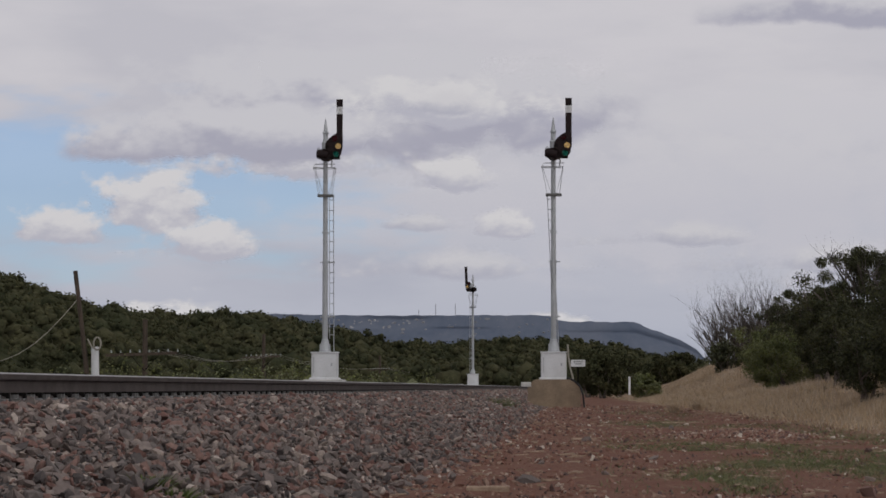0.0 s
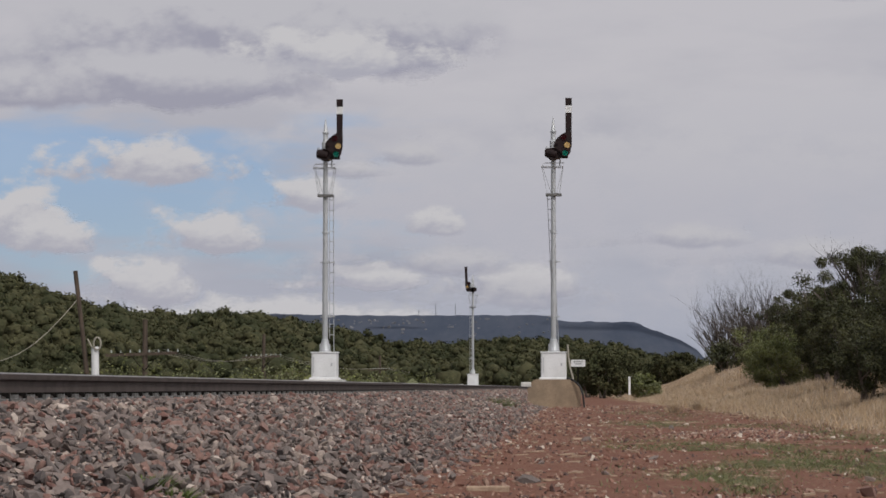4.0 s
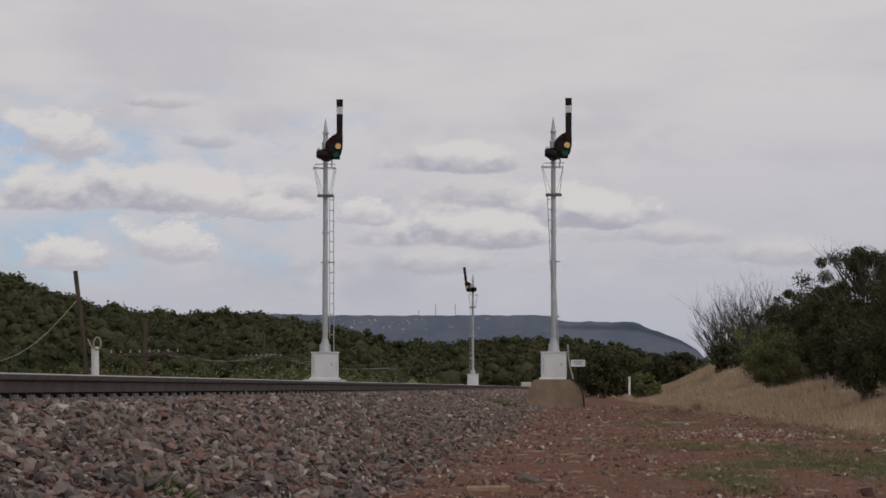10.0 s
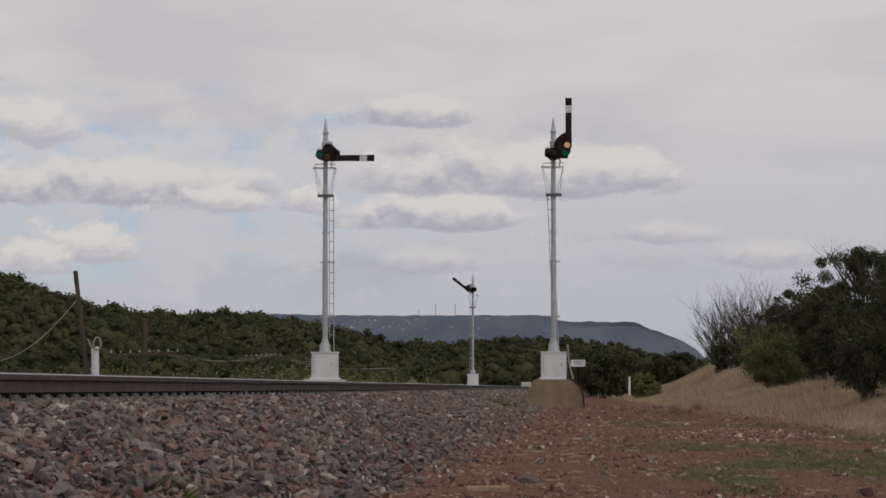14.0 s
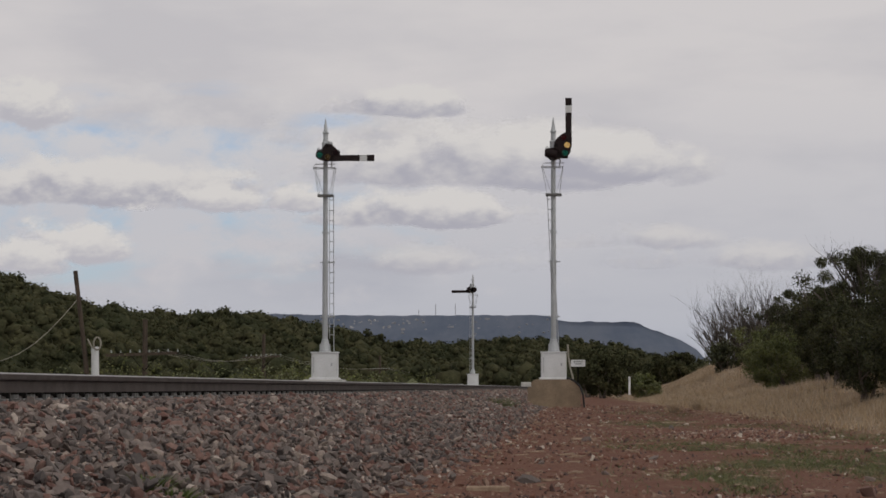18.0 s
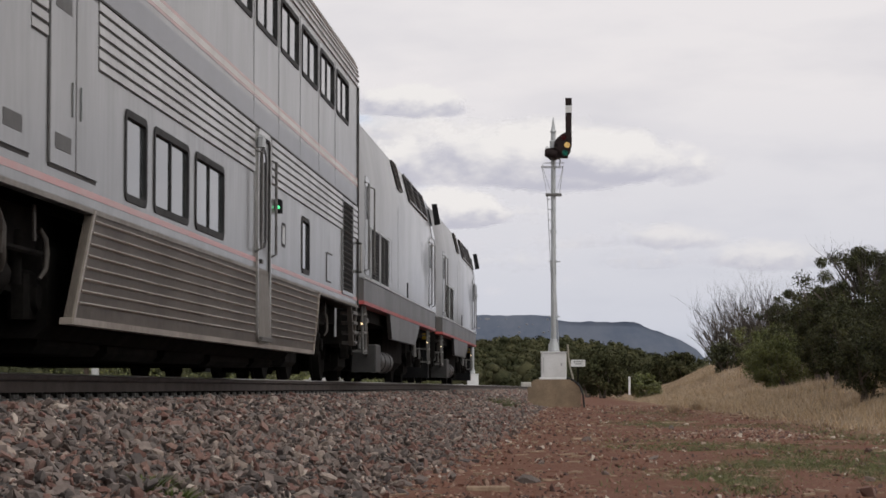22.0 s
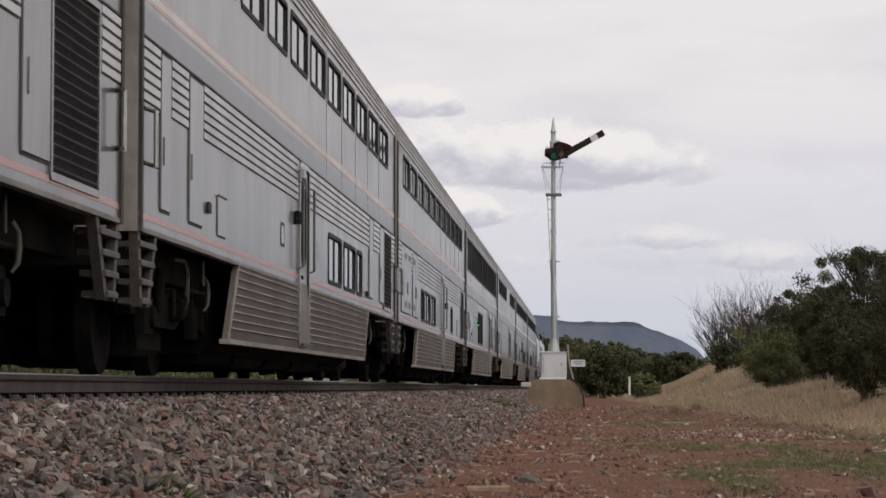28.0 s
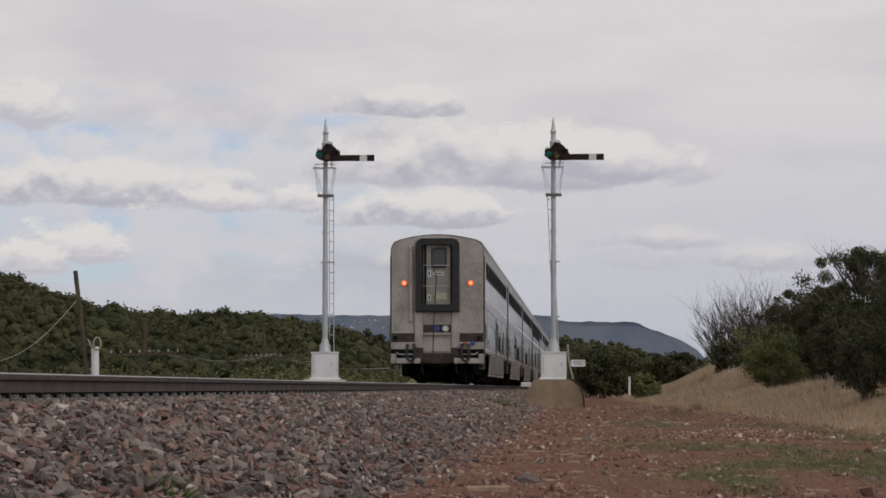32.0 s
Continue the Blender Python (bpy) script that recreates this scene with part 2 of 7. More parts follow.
M_BROWNRUST = material("brown rusty steel", (0.062, 0.046, 0.039), (0.032, 0.024, 0.020), 0.8, 0.2, scale=3, fine=20, bump=0.2)
M_WOOD = material("weathered pole wood", (0.085, 0.06, 0.043), (0.05, 0.036, 0.027), 0.95, scale=2, fine=18, stretch=(6, 6, 0.6), bump=0.5)
M_PALEWIRE = material("pale cable", (0.33, 0.30, 0.25), (0.26, 0.24, 0.20), 0.8, bump=0.02)
M_INSUL = material("pale glass insulator", (0.36, 0.38, 0.37), (0.30, 0.33, 0.32), 0.4, bump=0)
M_BARK = material("grey juniper bark", (0.16, 0.13, 0.11), (0.09, 0.075, 0.065), 0.95, scale=3, fine=30, stretch=(4, 4, 0.7), bump=0.6)
M_DEADWOOD = material("bleached dead twigs", (0.098, 0.082, 0.072), (0.060, 0.050, 0.044), 0.95, scale=4, fine=30, bump=0.3)
M_JUNIPER = material("juniper foliage", (0.044, 0.048, 0.028), (0.082, 0.083, 0.047), 0.95, scale=1.3, fine=9, bump=0, island=0.4, spec=0.05)
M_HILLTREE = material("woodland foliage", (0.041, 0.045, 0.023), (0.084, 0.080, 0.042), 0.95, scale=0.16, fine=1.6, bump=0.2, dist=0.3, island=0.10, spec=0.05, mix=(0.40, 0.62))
# the woodland colours a step darker: shade inside the crowns is in the colour
M_HILLCORE = material("shaded inner woodland foliage", (0.037, 0.041, 0.022), (0.072, 0.069, 0.037), 0.95, scale=0.16, fine=2.5, bump=0.6, dist=0.4, spec=0.05, mix=(0.40, 0.62))
M_BUSH = material("yellow green bush foliage", (0.102, 0.114, 0.050), (0.166, 0.169, 0.082), 0.9, scale=0.8, fine=6, bump=0, island=0.28, spec=0.05)
M_GRASS = material("short green grass", (0.128, 0.140, 0.070), (0.185, 0.180, 0.100), 0.9, scale=0.7, fine=5, bump=0, island=0.3, spec=0.05)
M_WEED = material("fresh green weed", (0.095, 0.13, 0.04), (0.13, 0.155, 0.058), 0.85, scale=2, fine=9, bump=0, island=0.25, spec=0.1)
M_DRYGRASS = material("dry yellow grass", (0.320, 0.240, 0.158), (0.445, 0.350, 0.250), 0.9, scale=0.5, fine=4, bump=0, island=0.3, spec=0.1)
# distance haze is put into the mesa's blue-grey colour
M_MESA = material("far wooded mesa in painted haze", (0.056, 0.068, 0.096), (0.074, 0.084, 0.110), 1.0, scale=0.014, fine=0.09, bump=0.25, dist=6, stretch=(1, 0.2, 0.5), spec=0.0)
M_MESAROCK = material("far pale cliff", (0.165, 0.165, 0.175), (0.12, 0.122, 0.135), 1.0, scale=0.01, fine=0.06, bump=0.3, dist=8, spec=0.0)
M_LOG = material("bleached board", (0.36, 0.265, 0.185), (0.24, 0.165, 0.115), 0.9, scale=5, fine=40, bump=0.4)


def glass_material():
    m = bpy.data.materials.new("tinted window glass")
    m.use_nodes = True
    b = m.node_tree.nodes["Principled BSDF"]
    b.inputs["Base Color"].default_value = (0.05, 0.055, 0.058, 1)
    b.inputs["Roughness"].default_value = 0.04
    b.inputs["IOR"].default_value = 1.5
    b.inputs["Coat Weight"].default_value = 0.05
    b.inputs["Coat Roughness"].default_value = 0.02
    return m


M_GLASS = glass_material()


def lens_material(name, colour, body=0.3, solid=0.22):
    """Coloured signal glass that lets the sky through."""
    m = bpy.data.materials.new(name)
    m.use_nodes = True
    nt = m.node_tree
    b = nt.nodes["Principled BSDF"]
    b.inputs["Base Color"].default_value = (*[body * c for c in colour], 1)
    b.inputs["Roughness"].default_value = 0.15
    tr = nt.nodes.new("ShaderNodeBsdfTransparent")
    tr.inputs[0].default_value = (*colour, 1)
    mx = nt.nodes.new("ShaderNodeMixShader")
    mx.inputs[0].default_value = solid
    nt.links.new(tr.outputs[0], mx.inputs[1]); nt.links.new(b.outputs[0], mx.inputs[2])
    nt.links.new(mx.outputs[0], nt.nodes["Material Output"].inputs[0])
    return m


M_AMBER = lens_material("amber lens", (0.92, 0.74, 0.44))
M_GREEN = lens_material("green lens", (0.03, 0.66, 0.50), 0.4, 0.3)
M_REDLENS = lens_material("red lens", (0.16, 0.016, 0.024))


def ground_material():
    """Red dirt with gravel, fading into dry grass on the bank and scrub further off."""
    m = bpy.data.materials.new("red dirt ground")
    m.use_nodes = True
    nt = m.node_tree
    n, l = nt.nodes.new, nt.links.new
    b = nt.nodes["Principled BSDF"]
    b.inputs["Roughness"].default_value = 0.95
    b.inputs["Specular IOR Level"].default_value = 0.15
    co = n("ShaderNodeTexCoord")

    def noise_tex(scale, detail):
        t = n("ShaderNodeTexNoise"); t.inputs["Scale"].default_value = scale; t.inputs["Detail"].default_value = detail
        l(co.outputs["Object"], t.inputs["Vector"])
        return t.outputs[0]

    def ramp(src, a, ca, c, cc):
        r = n("ShaderNodeValToRGB")
        r.color_ramp.elements[0].position, r.color_ramp.elements[0].color = a, (*ca, 1)
        r.color_ramp.elements[1].position, r.color_ramp.elements[1].color = c, (*cc, 1)
        l(src, r.inputs[0])
        return r.outputs[0]

    def blend(f, a, c):
        x = n("ShaderNodeMix"); x.data_type = "RGBA"
        l(f, x.inputs[0]); l(a, x.inputs[6]); l(c, x.inputs[7])
        return x.outputs[2]

    big, mid, fine = noise_tex(0.35, 4), noise_tex(2.3, 6), noise_tex(26, 5)
    dirt = ramp(mid, 0.35, (0.165, 0.064, 0.040), 0.68, (0.212, 0.104, 0.071))
    grit = ramp(fine, 0.42, (0.105, 0.055, 0.041), 0.66, (0.226, 0.134, 0.099))
    base = n("ShaderNodeMix"); base.data_type = "RGBA"; base.inputs[0].default_value = 0.5
    l(dirt, base.inputs[6]); l(grit, base.inputs[7])
    straw = ramp(fine, 0.35, (0.215, 0.148, 0.096), 0.7, (0.325, 0.236, 0.157))
    scrub = ramp(mid, 0.35, (0.062, 0.064, 0.034), 0.7, (0.115, 0.102, 0.058))
    sx = n("ShaderNodeSeparateXYZ"); l(co.outputs["Object"], sx.inputs[0])
    wob = n("ShaderNodeMath"); wob.operation = "MULTIPLY_ADD"; wob.inputs[1].default_value = 3.0
    l(big, wob.inputs[0]); l(sx.outputs[0], wob.inputs[2])
    skew = n("ShaderNodeMath"); skew.operation = "MULTIPLY_ADD"; skew.inputs[1].default_value = 0.018
    l(sx.outputs[1], skew.inputs[0]); l(wob.outputs[0], skew.inputs[2])
    bank = n("ShaderNodeMapRange"); bank.inputs[1].default_value = 5.3; bank.inputs[2].default_value = 6.7
    l(skew.outputs[0], bank.inputs[0])
    left = n("ShaderNodeMapRange"); left.inputs[1].default_value = -8.0; left.inputs[2].default_value = -10.5
    l(wob.outputs[0], left.inputs[0])
    far = n("ShaderNodeMapRange"); far.inputs[1].default_value = 230; far.inputs[2].default_value = 300
    l(sx.outputs[1], far.inputs[0])
    c = blend(bank.outputs[0], base.outputs[2], straw)
    c = blend(left.outputs[0], c, scrub)
    c = blend(far.outputs[0], c, scrub)
    l(c, b.inputs["Base Color"])
    bp = n("ShaderNodeBump"); bp.inputs["Strength"].default_value = 0.7; bp.inputs["Distance"].default_value = 0.03
    l(fine, bp.inputs["Height"]); l(bp.outputs[0], b.inputs["Normal"])
    return m


M_GROUND = ground_material()
# ---- a small mesh kit ----
class Kit:
    """Collects faces of one part."""

    def __init__(self):
        self.v, self.f = [], []

    def add(self, vs, fs):
        k = len(self.v)
        self.v.extend(tuple(p) for p in vs)
        self.f.extend(tuple(i + k for i in q) for q in fs)
        return self

    def box(self, x0, x1, y0, y1, z0, z1, c=0.0):
        """A box; with c, its long edges are chamfered in the x-z plane."""
        if c <= 0:
            vs = [(x, y, z) for y in (y0, y1) for x, z in ((x0, z0), (x1, z0), (x1, z1), (x0, z1))]
            return self.add(vs, [(0, 1, 2, 3), (7, 6, 5, 4), (0, 4, 5, 1), (1, 5, 6, 2), (2, 6, 7, 3), (3, 7, 4, 0)])
        prof = [(x0 + c, z0), (x1 - c, z0), (x1, z0 + c), (x1, z1 - c), (x1 - c, z1), (x0 + c, z1), (x0, z1 - c), (x0, z0 + c)]
        return self.prism(prof, y0, y1)

    def bevelbox(self, x0, x1, y0, y1, z0, z1, c):
        """A box with its upright edges and its top edge chamfered."""
        def ring(k, z):
            a, b, d, e = x0 + k, x1 - k, y0 + k, y1 - k
            return [(a + c, d, z), (b - c, d, z), (b, d + c, z), (b, e - c, z), (b - c, e, z), (a + c, e, z), (a, e - c, z), (a, d + c, z)]
        vs = ring(0, z0) + ring(0, z1 - c) + ring(c, z1)
        fs = [tuple(range(7, -1, -1)), tuple(range(16, 24))]
        for r in (0, 8):
            fs += [(r + i, r + (i + 1) % 8, r + 8 + (i + 1) % 8, r + 8 + i) for i in range(8)]
        return self.add(vs, fs)

    def prism(self, prof, y0, y1):
        """A profile of (x, z), counterclockwise seen from -y, drawn along y."""
        k = len(prof)
        vs = [(x, y0, z) for x, z in prof] + [(x, y1, z) for x, z in prof]
        fs = [tuple(range(k)), tuple(range(2 * k - 1, k - 1, -1))]
        fs += [(i, i + k, (i + 1) % k + k, (i + 1) % k) for i in range(k)]
        return self.add(vs, fs)

    def slab(self, prof, x0, x1):
        """A profile of (y, z) drawn along x."""
        k = len(prof)
        vs = [(x0, y, z) for y, z in prof] + [(x1, y, z) for y, z in prof]
        fs = [tuple(range(k - 1, -1, -1)), tuple(range(k, 2 * k))]
        fs += [(i, (i + 1) % k, (i + 1) % k + k, i + k) for i in range(k)]
        return self.add(vs, fs)

    def tube(self, pts, rad, n=8, cap=True):
        """A tube along points; rad is a number or one for each point."""
        pts = [Vector(p) for p in pts]
        rs = rad if hasattr(rad, "__len__") else [rad] * len(pts)
        vs, fs = [], []
        for i, p in enumerate(pts):
            d = (pts[min(i + 1, len(pts) - 1)] - pts[max(i - 1, 0)]).normalized()
            a = d.orthogonal().normalized() if i == 0 else (a - a.dot(d) * d).normalized()
            b = d.cross(a)
            vs += [p + rs[i] * (math.cos(2 * math.pi * j / n) * a + math.sin(2 * math.pi * j / n) * b) for j in range(n)]
        for i in range(len(pts) - 1):
            fs += [(i * n + j, i * n + (j + 1) % n, (i + 1) * n + (j + 1) % n, (i + 1) * n + j) for j in range(n)]
        if cap:
            fs += [tuple(range(n - 1, -1, -1)), tuple(range((len(pts) - 1) * n, len(pts) * n))]
        return self.add(vs, fs)

    def ring(self, cy, cz, w, h, r, t, x0, x1, n=4):
        """A rounded rectangular frame in the y-z plane, its bar t wide, from x0 to x1."""
        def loop(k):
            hw, hh, rr = w / 2 - k, h / 2 - k, max(r - k, 0.005)
            out = []
            for sx, sz, a0 in ((1, 1, 0), (-1, 1, 90), (-1, -1, 180), (1, -1, 270)):
                for j in range(n + 1):
                    a = radians(a0 + 90 * j / n)
                    out.append((cy + sx * (hw - rr) + rr * math.cos(a), cz + sz * (hh - rr) + rr * math.sin(a)))
            return out
        o, i = loop(0), loop(t)
        k = len(o)
        vs = [(x0, *p) for p in o] + [(x1, *p) for p in o] + [(x0, *p) for p in i] + [(x1, *p) for p in i]
        fs = []
        for a in range(k):
            b = (a + 1) % k
            fs += [(a, b, b + k, a + k), (a + k, b + k, b + 3 * k, a + 3 * k), (a + 3 * k, b + 3 * k, b + 2 * k, a + 2 * k), (a, a + 2 * k, b + 2 * k, b)]
        return self.add(vs, fs)

    def move(self, m):
        self.v = [tuple(m @ Vector(p)) for p in self.v]
        return self

    def weld(self):
        """Joins corners that lie at one place."""
        at, idx, vs = {}, [], []
        for p in self.v:
            q = tuple(round(c, 4) for c in p)
            if q not in at:
                at[q] = len(vs)
                vs.append(p)
            idx.append(at[q])
        self.v, self.f = vs, [tuple(idx[i] for i in q) for q in self.f]
        return self

    def mirror(self):
        """The same on the other side (x to -x)."""
        k = Kit()
        k.v = [(-x, y, z) for x, y, z in self.v]
        k.f = [tuple(reversed(q)) for q in self.f]
        return k

    def mesh(self, name, mat, smooth=None):
        me = bpy.data.meshes.new(name)
        me.from_pydata(self.v, [], self.f)
        me.materials.append(mat)
        if smooth:
            me.polygons.foreach_set("use_smooth", [True] * len(me.polygons))
            me.set_sharp_from_angle(angle=radians(smooth))
        me.update()
        return me


def part(name, kit, mat, parent=None, label="", smooth=None, at=None, kind=""):
    """Links a kit (or a mesh) as one mesh object under a thing or a part."""
    me = kit if isinstance(kit, bpy.types.Mesh) else kit.mesh(name, mat, smooth)
    ob = new(name, me)
    if parent is not None:
        ob.parent = parent
    if at is not None:
        ob.matrix_basis = at
    return tagged(ob, label, kind=kind)


def thing(name, m, label, category, group="", kind=""):
    ob = new(name)
    ob.empty_display_size = 0.2
    ob.matrix_basis = m
    return tagged(ob, label, category, group, kind)


def soup(name, verts, faces_n, mat):
    """A mesh of many loose polygons of faces_n corners each, from a flat array of corners."""
    me = bpy.data.meshes.new(name)
    nv = len(verts)
    nf = nv // faces_n
    me.vertices.add(nv)
    me.vertices.foreach_set("co", np.asarray(verts, dtype=np.float32).ravel())
    me.loops.add(nv)
    me.loops.foreach_set("vertex_index", np.arange(nv, dtype=np.int32))
    me.polygons.add(nf)
    me.polygons.foreach_set("loop_start", np.arange(0, nv, faces_n, dtype=np.int32))
    me.materials.append(mat)
    me.update(calc_edges=True)
    return me


def smooth01(a, b, v):
    t = np.clip((np.asarray(v, dtype=float) - a) / (b - a), 0, 1)
    return t * t * (3 - 2 * t)
ICO = [(0, 0, 1), (0.894, 0, 0.447), (0.276, 0.851, 0.447), (-0.724, 0.526, 0.447), (-0.724, -0.526, 0.447), (0.276, -0.851, 0.447),
       (0.724, 0.526, -0.447), (-0.276, 0.851, -0.447), (-0.894, 0, -0.447), (-0.276, -0.851, -0.447), (0.724, -0.526, -0.447), (0, 0, -1)]
ICO_F = [(0, 1, 2), (0, 2, 3), (0, 3, 4), (0, 4, 5), (0, 5, 1), (1, 6, 2), (2, 7, 3), (3, 8, 4), (4, 9, 5), (5, 10, 1),
         (2, 6, 7), (3, 7, 8), (4, 8, 9), (5, 9, 10), (1, 10, 6), (6, 11, 7), (7, 11, 8), (8, 11, 9), (9, 11, 10), (10, 11, 6)]


def stone_cloud(name, pos, size, mat, seed=1, flat=0.62):
    """Many angular stones in one mesh."""
    rng = np.random.default_rng(seed)
    n = len(pos)
    v = np.array(ICO)[None] * (1 + rng.uniform(-0.42, 0.34, (n, 12, 1)))
    v = np.sign(v) * np.minimum(np.abs(v), rng.uniform(0.38, 0.85, (n, 1, 3)))   # cleaved sides
    v = v * np.stack([rng.uniform(0.9, 1.9, n), rng.uniform(0.7, 1.3, n), rng.uniform(0.35, 0.95, n) * flat / 0.62], -1)[:, None]
    q = rng.normal(0, 1, (n, 4)) * np.array([1.6, 0.55, 0.55, 1.0])
    q /= np.linalg.norm(q, axis=1, keepdims=True)
    w, x, y, z = q.T
    R = np.stack([1 - 2 * (y * y + z * z), 2 * (x * y - z * w), 2 * (x * z + y * w), 2 * (x * y + z * w), 1 - 2 * (x * x + z * z), 2 * (y * z - x * w),
                  2 * (x * z - y * w), 2 * (y * z + x * w), 1 - 2 * (x * x + y * y)], -1).reshape(n, 3, 3)
    v = np.einsum("nij,nkj->nki", R, v) * np.asarray(size)[:, None, None] + np.asarray(pos)[:, None]
    f = np.array(ICO_F)[None] + 12 * np.arange(n)[:, None, None]
    me = bpy.data.meshes.new(name)
    me.vertices.add(12 * n); me.vertices.foreach_set("co", v.astype(np.float32).ravel())
    me.loops.add(60 * n); me.loops.foreach_set("vertex_index", f.astype(np.int32).ravel())
    me.polygons.add(20 * n); me.polygons.foreach_set("loop_start", np.arange(0, 60 * n, 3, dtype=np.int32))
    me.polygons.foreach_set("use_smooth", np.zeros(20 * n, dtype=bool))
    me.materials.append(mat)
    me.update(calc_edges=True)
    return me


# ---- ground, hills and mesa ----
LENS = 4480.0
RIDGE_A = np.array([-400, 0, 60, 120, 230, 400, 500, 560, 640, 700, 760, 900, 1000, 1100, 1160, 1230, 1300, 1600]) - 1033.0
RIDGE_E = np.array([0.060, 0.0467, 0.042, 0.0373, 0.0318, 0.0315, 0.0295, 0.0262, 0.0228, 0.0195, 0.0180, 0.0205, 0.0195, 0.0170, 0.0130, 0.0085, 0.006, 0.004])
RIDGE_D = np.interp(RIDGE_A, np.array([-1433.0, -1033, -533, -273, -133, 200, 600]), np.array([380.0, 420, 520, 640, 760, 860, 900]))


def ground_z(x, y):
    x, y = np.asarray(x, dtype=float), np.asarray(y, dtype=float)
    z = -1.5 * smooth01(-8.4, -13.0, x) - 2.2 * smooth01(-13.0, -34.0, x)
    rise = np.interp(y, [0, 20, 40, 70, 95, 125, 150, 190, 260], [0.15, 0.35, 0.65, 1.0, 1.15, 2.05, 2.2, 1.6, 0.5])
    z = z + rise * smooth01(4.6 - 0.018 * np.clip(y, 0, 130), 8.4 + 0.006 * y, x) * (1 - smooth01(60, 200, x))
    z = z + 0.10 * np.sin(x * 0.9 + y * 0.13) * smooth01(4.5, 7, x) * (y < 300)
    yy = np.maximum(y, 1.0)
    a = LENS * x / yy
    e, d = np.interp(a, RIDGE_A, RIDGE_E), np.interp(a, RIDGE_A, RIDGE_D)
    top = EYE[2] + d * e - 5.8
    k = smooth01(0.42, 1.0, y / d)
    z = np.where(y > 60, z + (top - z) * k, z)
    return z - 0.02 * np.maximum(0, y - 1.15 * d) * (y > 60) * smooth01(1.15, 2.0, y / d) * 0.3


def build_ground():
    xs = np.concatenate([[-4600, -2500, -1400, -800, -500, -380], np.arange(-300, -60, 12), np.arange(-60, -15, 3), np.arange(-15, 14, 0.5),
                         np.arange(14, 60, 3), np.arange(60, 300, 20), [380, 600, 1000, 2000, 4600]])
    ys = np.concatenate([[-4600, -2000, -900, -400, -150, -60, -20], np.arange(0, 60, 1.0), np.arange(60, 220, 4), np.arange(220, 1000, 15), [1100, 1300, 1700, 2400, 3400, 4700]])
    gx, gy = np.meshgrid(xs, ys)
    gz = ground_z(gx, gy)
    near = (gy > 8) & (gy < 130) & (gx > -2.4) & (gx < 12)
    rng = np.random.default_rng(3)
    gz = gz + near * rng.normal(0, 0.012, gz.shape)
    k = Kit()
    k.v = [tuple(p) for p in np.stack([gx, gy, gz], -1).reshape(-1, 3)]
    w = len(xs)
    k.f = [(j * w + i, j * w + i + 1, (j + 1) * w + i + 1, (j + 1) * w + i) for j in range(len(ys) - 1) for i in range(w - 1)]
    ob = part("ground", k, M_GROUND, smooth=60)
    tagged(ob, "red dirt and gravel ground with dry grass banks and wooded hills", "ground", kind="structure")


build_ground()


def build_mesa():
    px = np.arange(380, 1256, 6.0)
    top = np.interp(px, [380, 500, 560, 700, 955, 975, 985, 1010, 1120, 1135, 1150, 1200, 1232, 1250], [555, 555, 557, 558, 557.5, 559, 566, 569.5, 570, 575, 582, 600, 618, 640])
    k = Kit()
    rows = [(3300, 0.0, 0.0), (3700, 0.28, 0.02), (4050, 0.62, 0.02), (4250, 0.86, 0.012), (4300, 0.985, 0.0), (4330, 1.0, 0.0), (4900, 1.01, 0.0)]
    for d, f, w in rows:
        for i, p in enumerate(px):
            x = (p - 1033) / LENS * 4300
            z = EYE[2] + (687 - top[i]) / LENS * 4300
            wob = noise.noise(Vector((x * 0.004, d * 0.003, 3.0))) * w * 260 + noise.noise(Vector((x * 0.02, d * 0.01, 9.0))) * w * 90
            k.v.append((x, d + wob * 3, z * f + wob * 0.35 - (1 - f) * 4 + (noise.noise(Vector((x * 0.05, 1.0, d))) * 2.2 if f > 0.98 else 0)))
    w = len(px)
    k.f = [(j * w + i, j * w + i + 1, (j + 1) * w + i + 1, (j + 1) * w + i) for j in range(len(rows) - 1) for i in range(w - 1)]
    mesa = thing("mesa", pose(0, 0, 0), "long flat-topped wooded mesa, tinted blue-green with haze, far behind the hills", "mesa", kind="structure")
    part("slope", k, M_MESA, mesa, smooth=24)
    rng = np.random.default_rng(8)
    n = 90
    q = rng.uniform(500, 985, n)
    h = rng.random(n) ** 1.6
    x, z = (q - 1033) / LENS * 4240, EYE[2] + (687 - (565 + 30 * h)) / LENS * 4240
    y = np.interp(z / 122.0, [0, 0.28, 0.62, 0.86, 0.985], [3300, 3700, 4050, 4250, 4300]) - 6
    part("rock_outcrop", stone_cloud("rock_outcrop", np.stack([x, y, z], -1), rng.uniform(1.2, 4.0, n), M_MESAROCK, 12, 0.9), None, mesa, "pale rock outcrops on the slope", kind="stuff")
    for p, h in ((741, 9), (771, 20), (806, 20)):
        x = (p - 1033) / LENS * 4330
        z = EYE[2] + (687 - 558) / LENS * 4330
        m = thing("radio_mast", pose(x, 4330, z - 1), "thin grey radio mast on the far mesa top", "mast", "masts on the mesa")
        part("pole", Kit().tube([(0, 0, 0), (0, 0, h)], 0.5, 5), M_MESAROCK, m)


build_mesa()

# ---- track ----
BED_TOP = RAIL_Z - 0.245


def bed_z(x, y=0.0):
    """Top of the ballast, across the track."""
    d = np.abs(np.asarray(x, dtype=float) - TRACK_X)
    return np.interp(d, [0, 1.0, 1.75, 2.25, 3.05, 3.75], [BED_TOP - 0.02, BED_TOP, BED_TOP - 0.03, BED_TOP - 0.14, 0.12, -0.05])


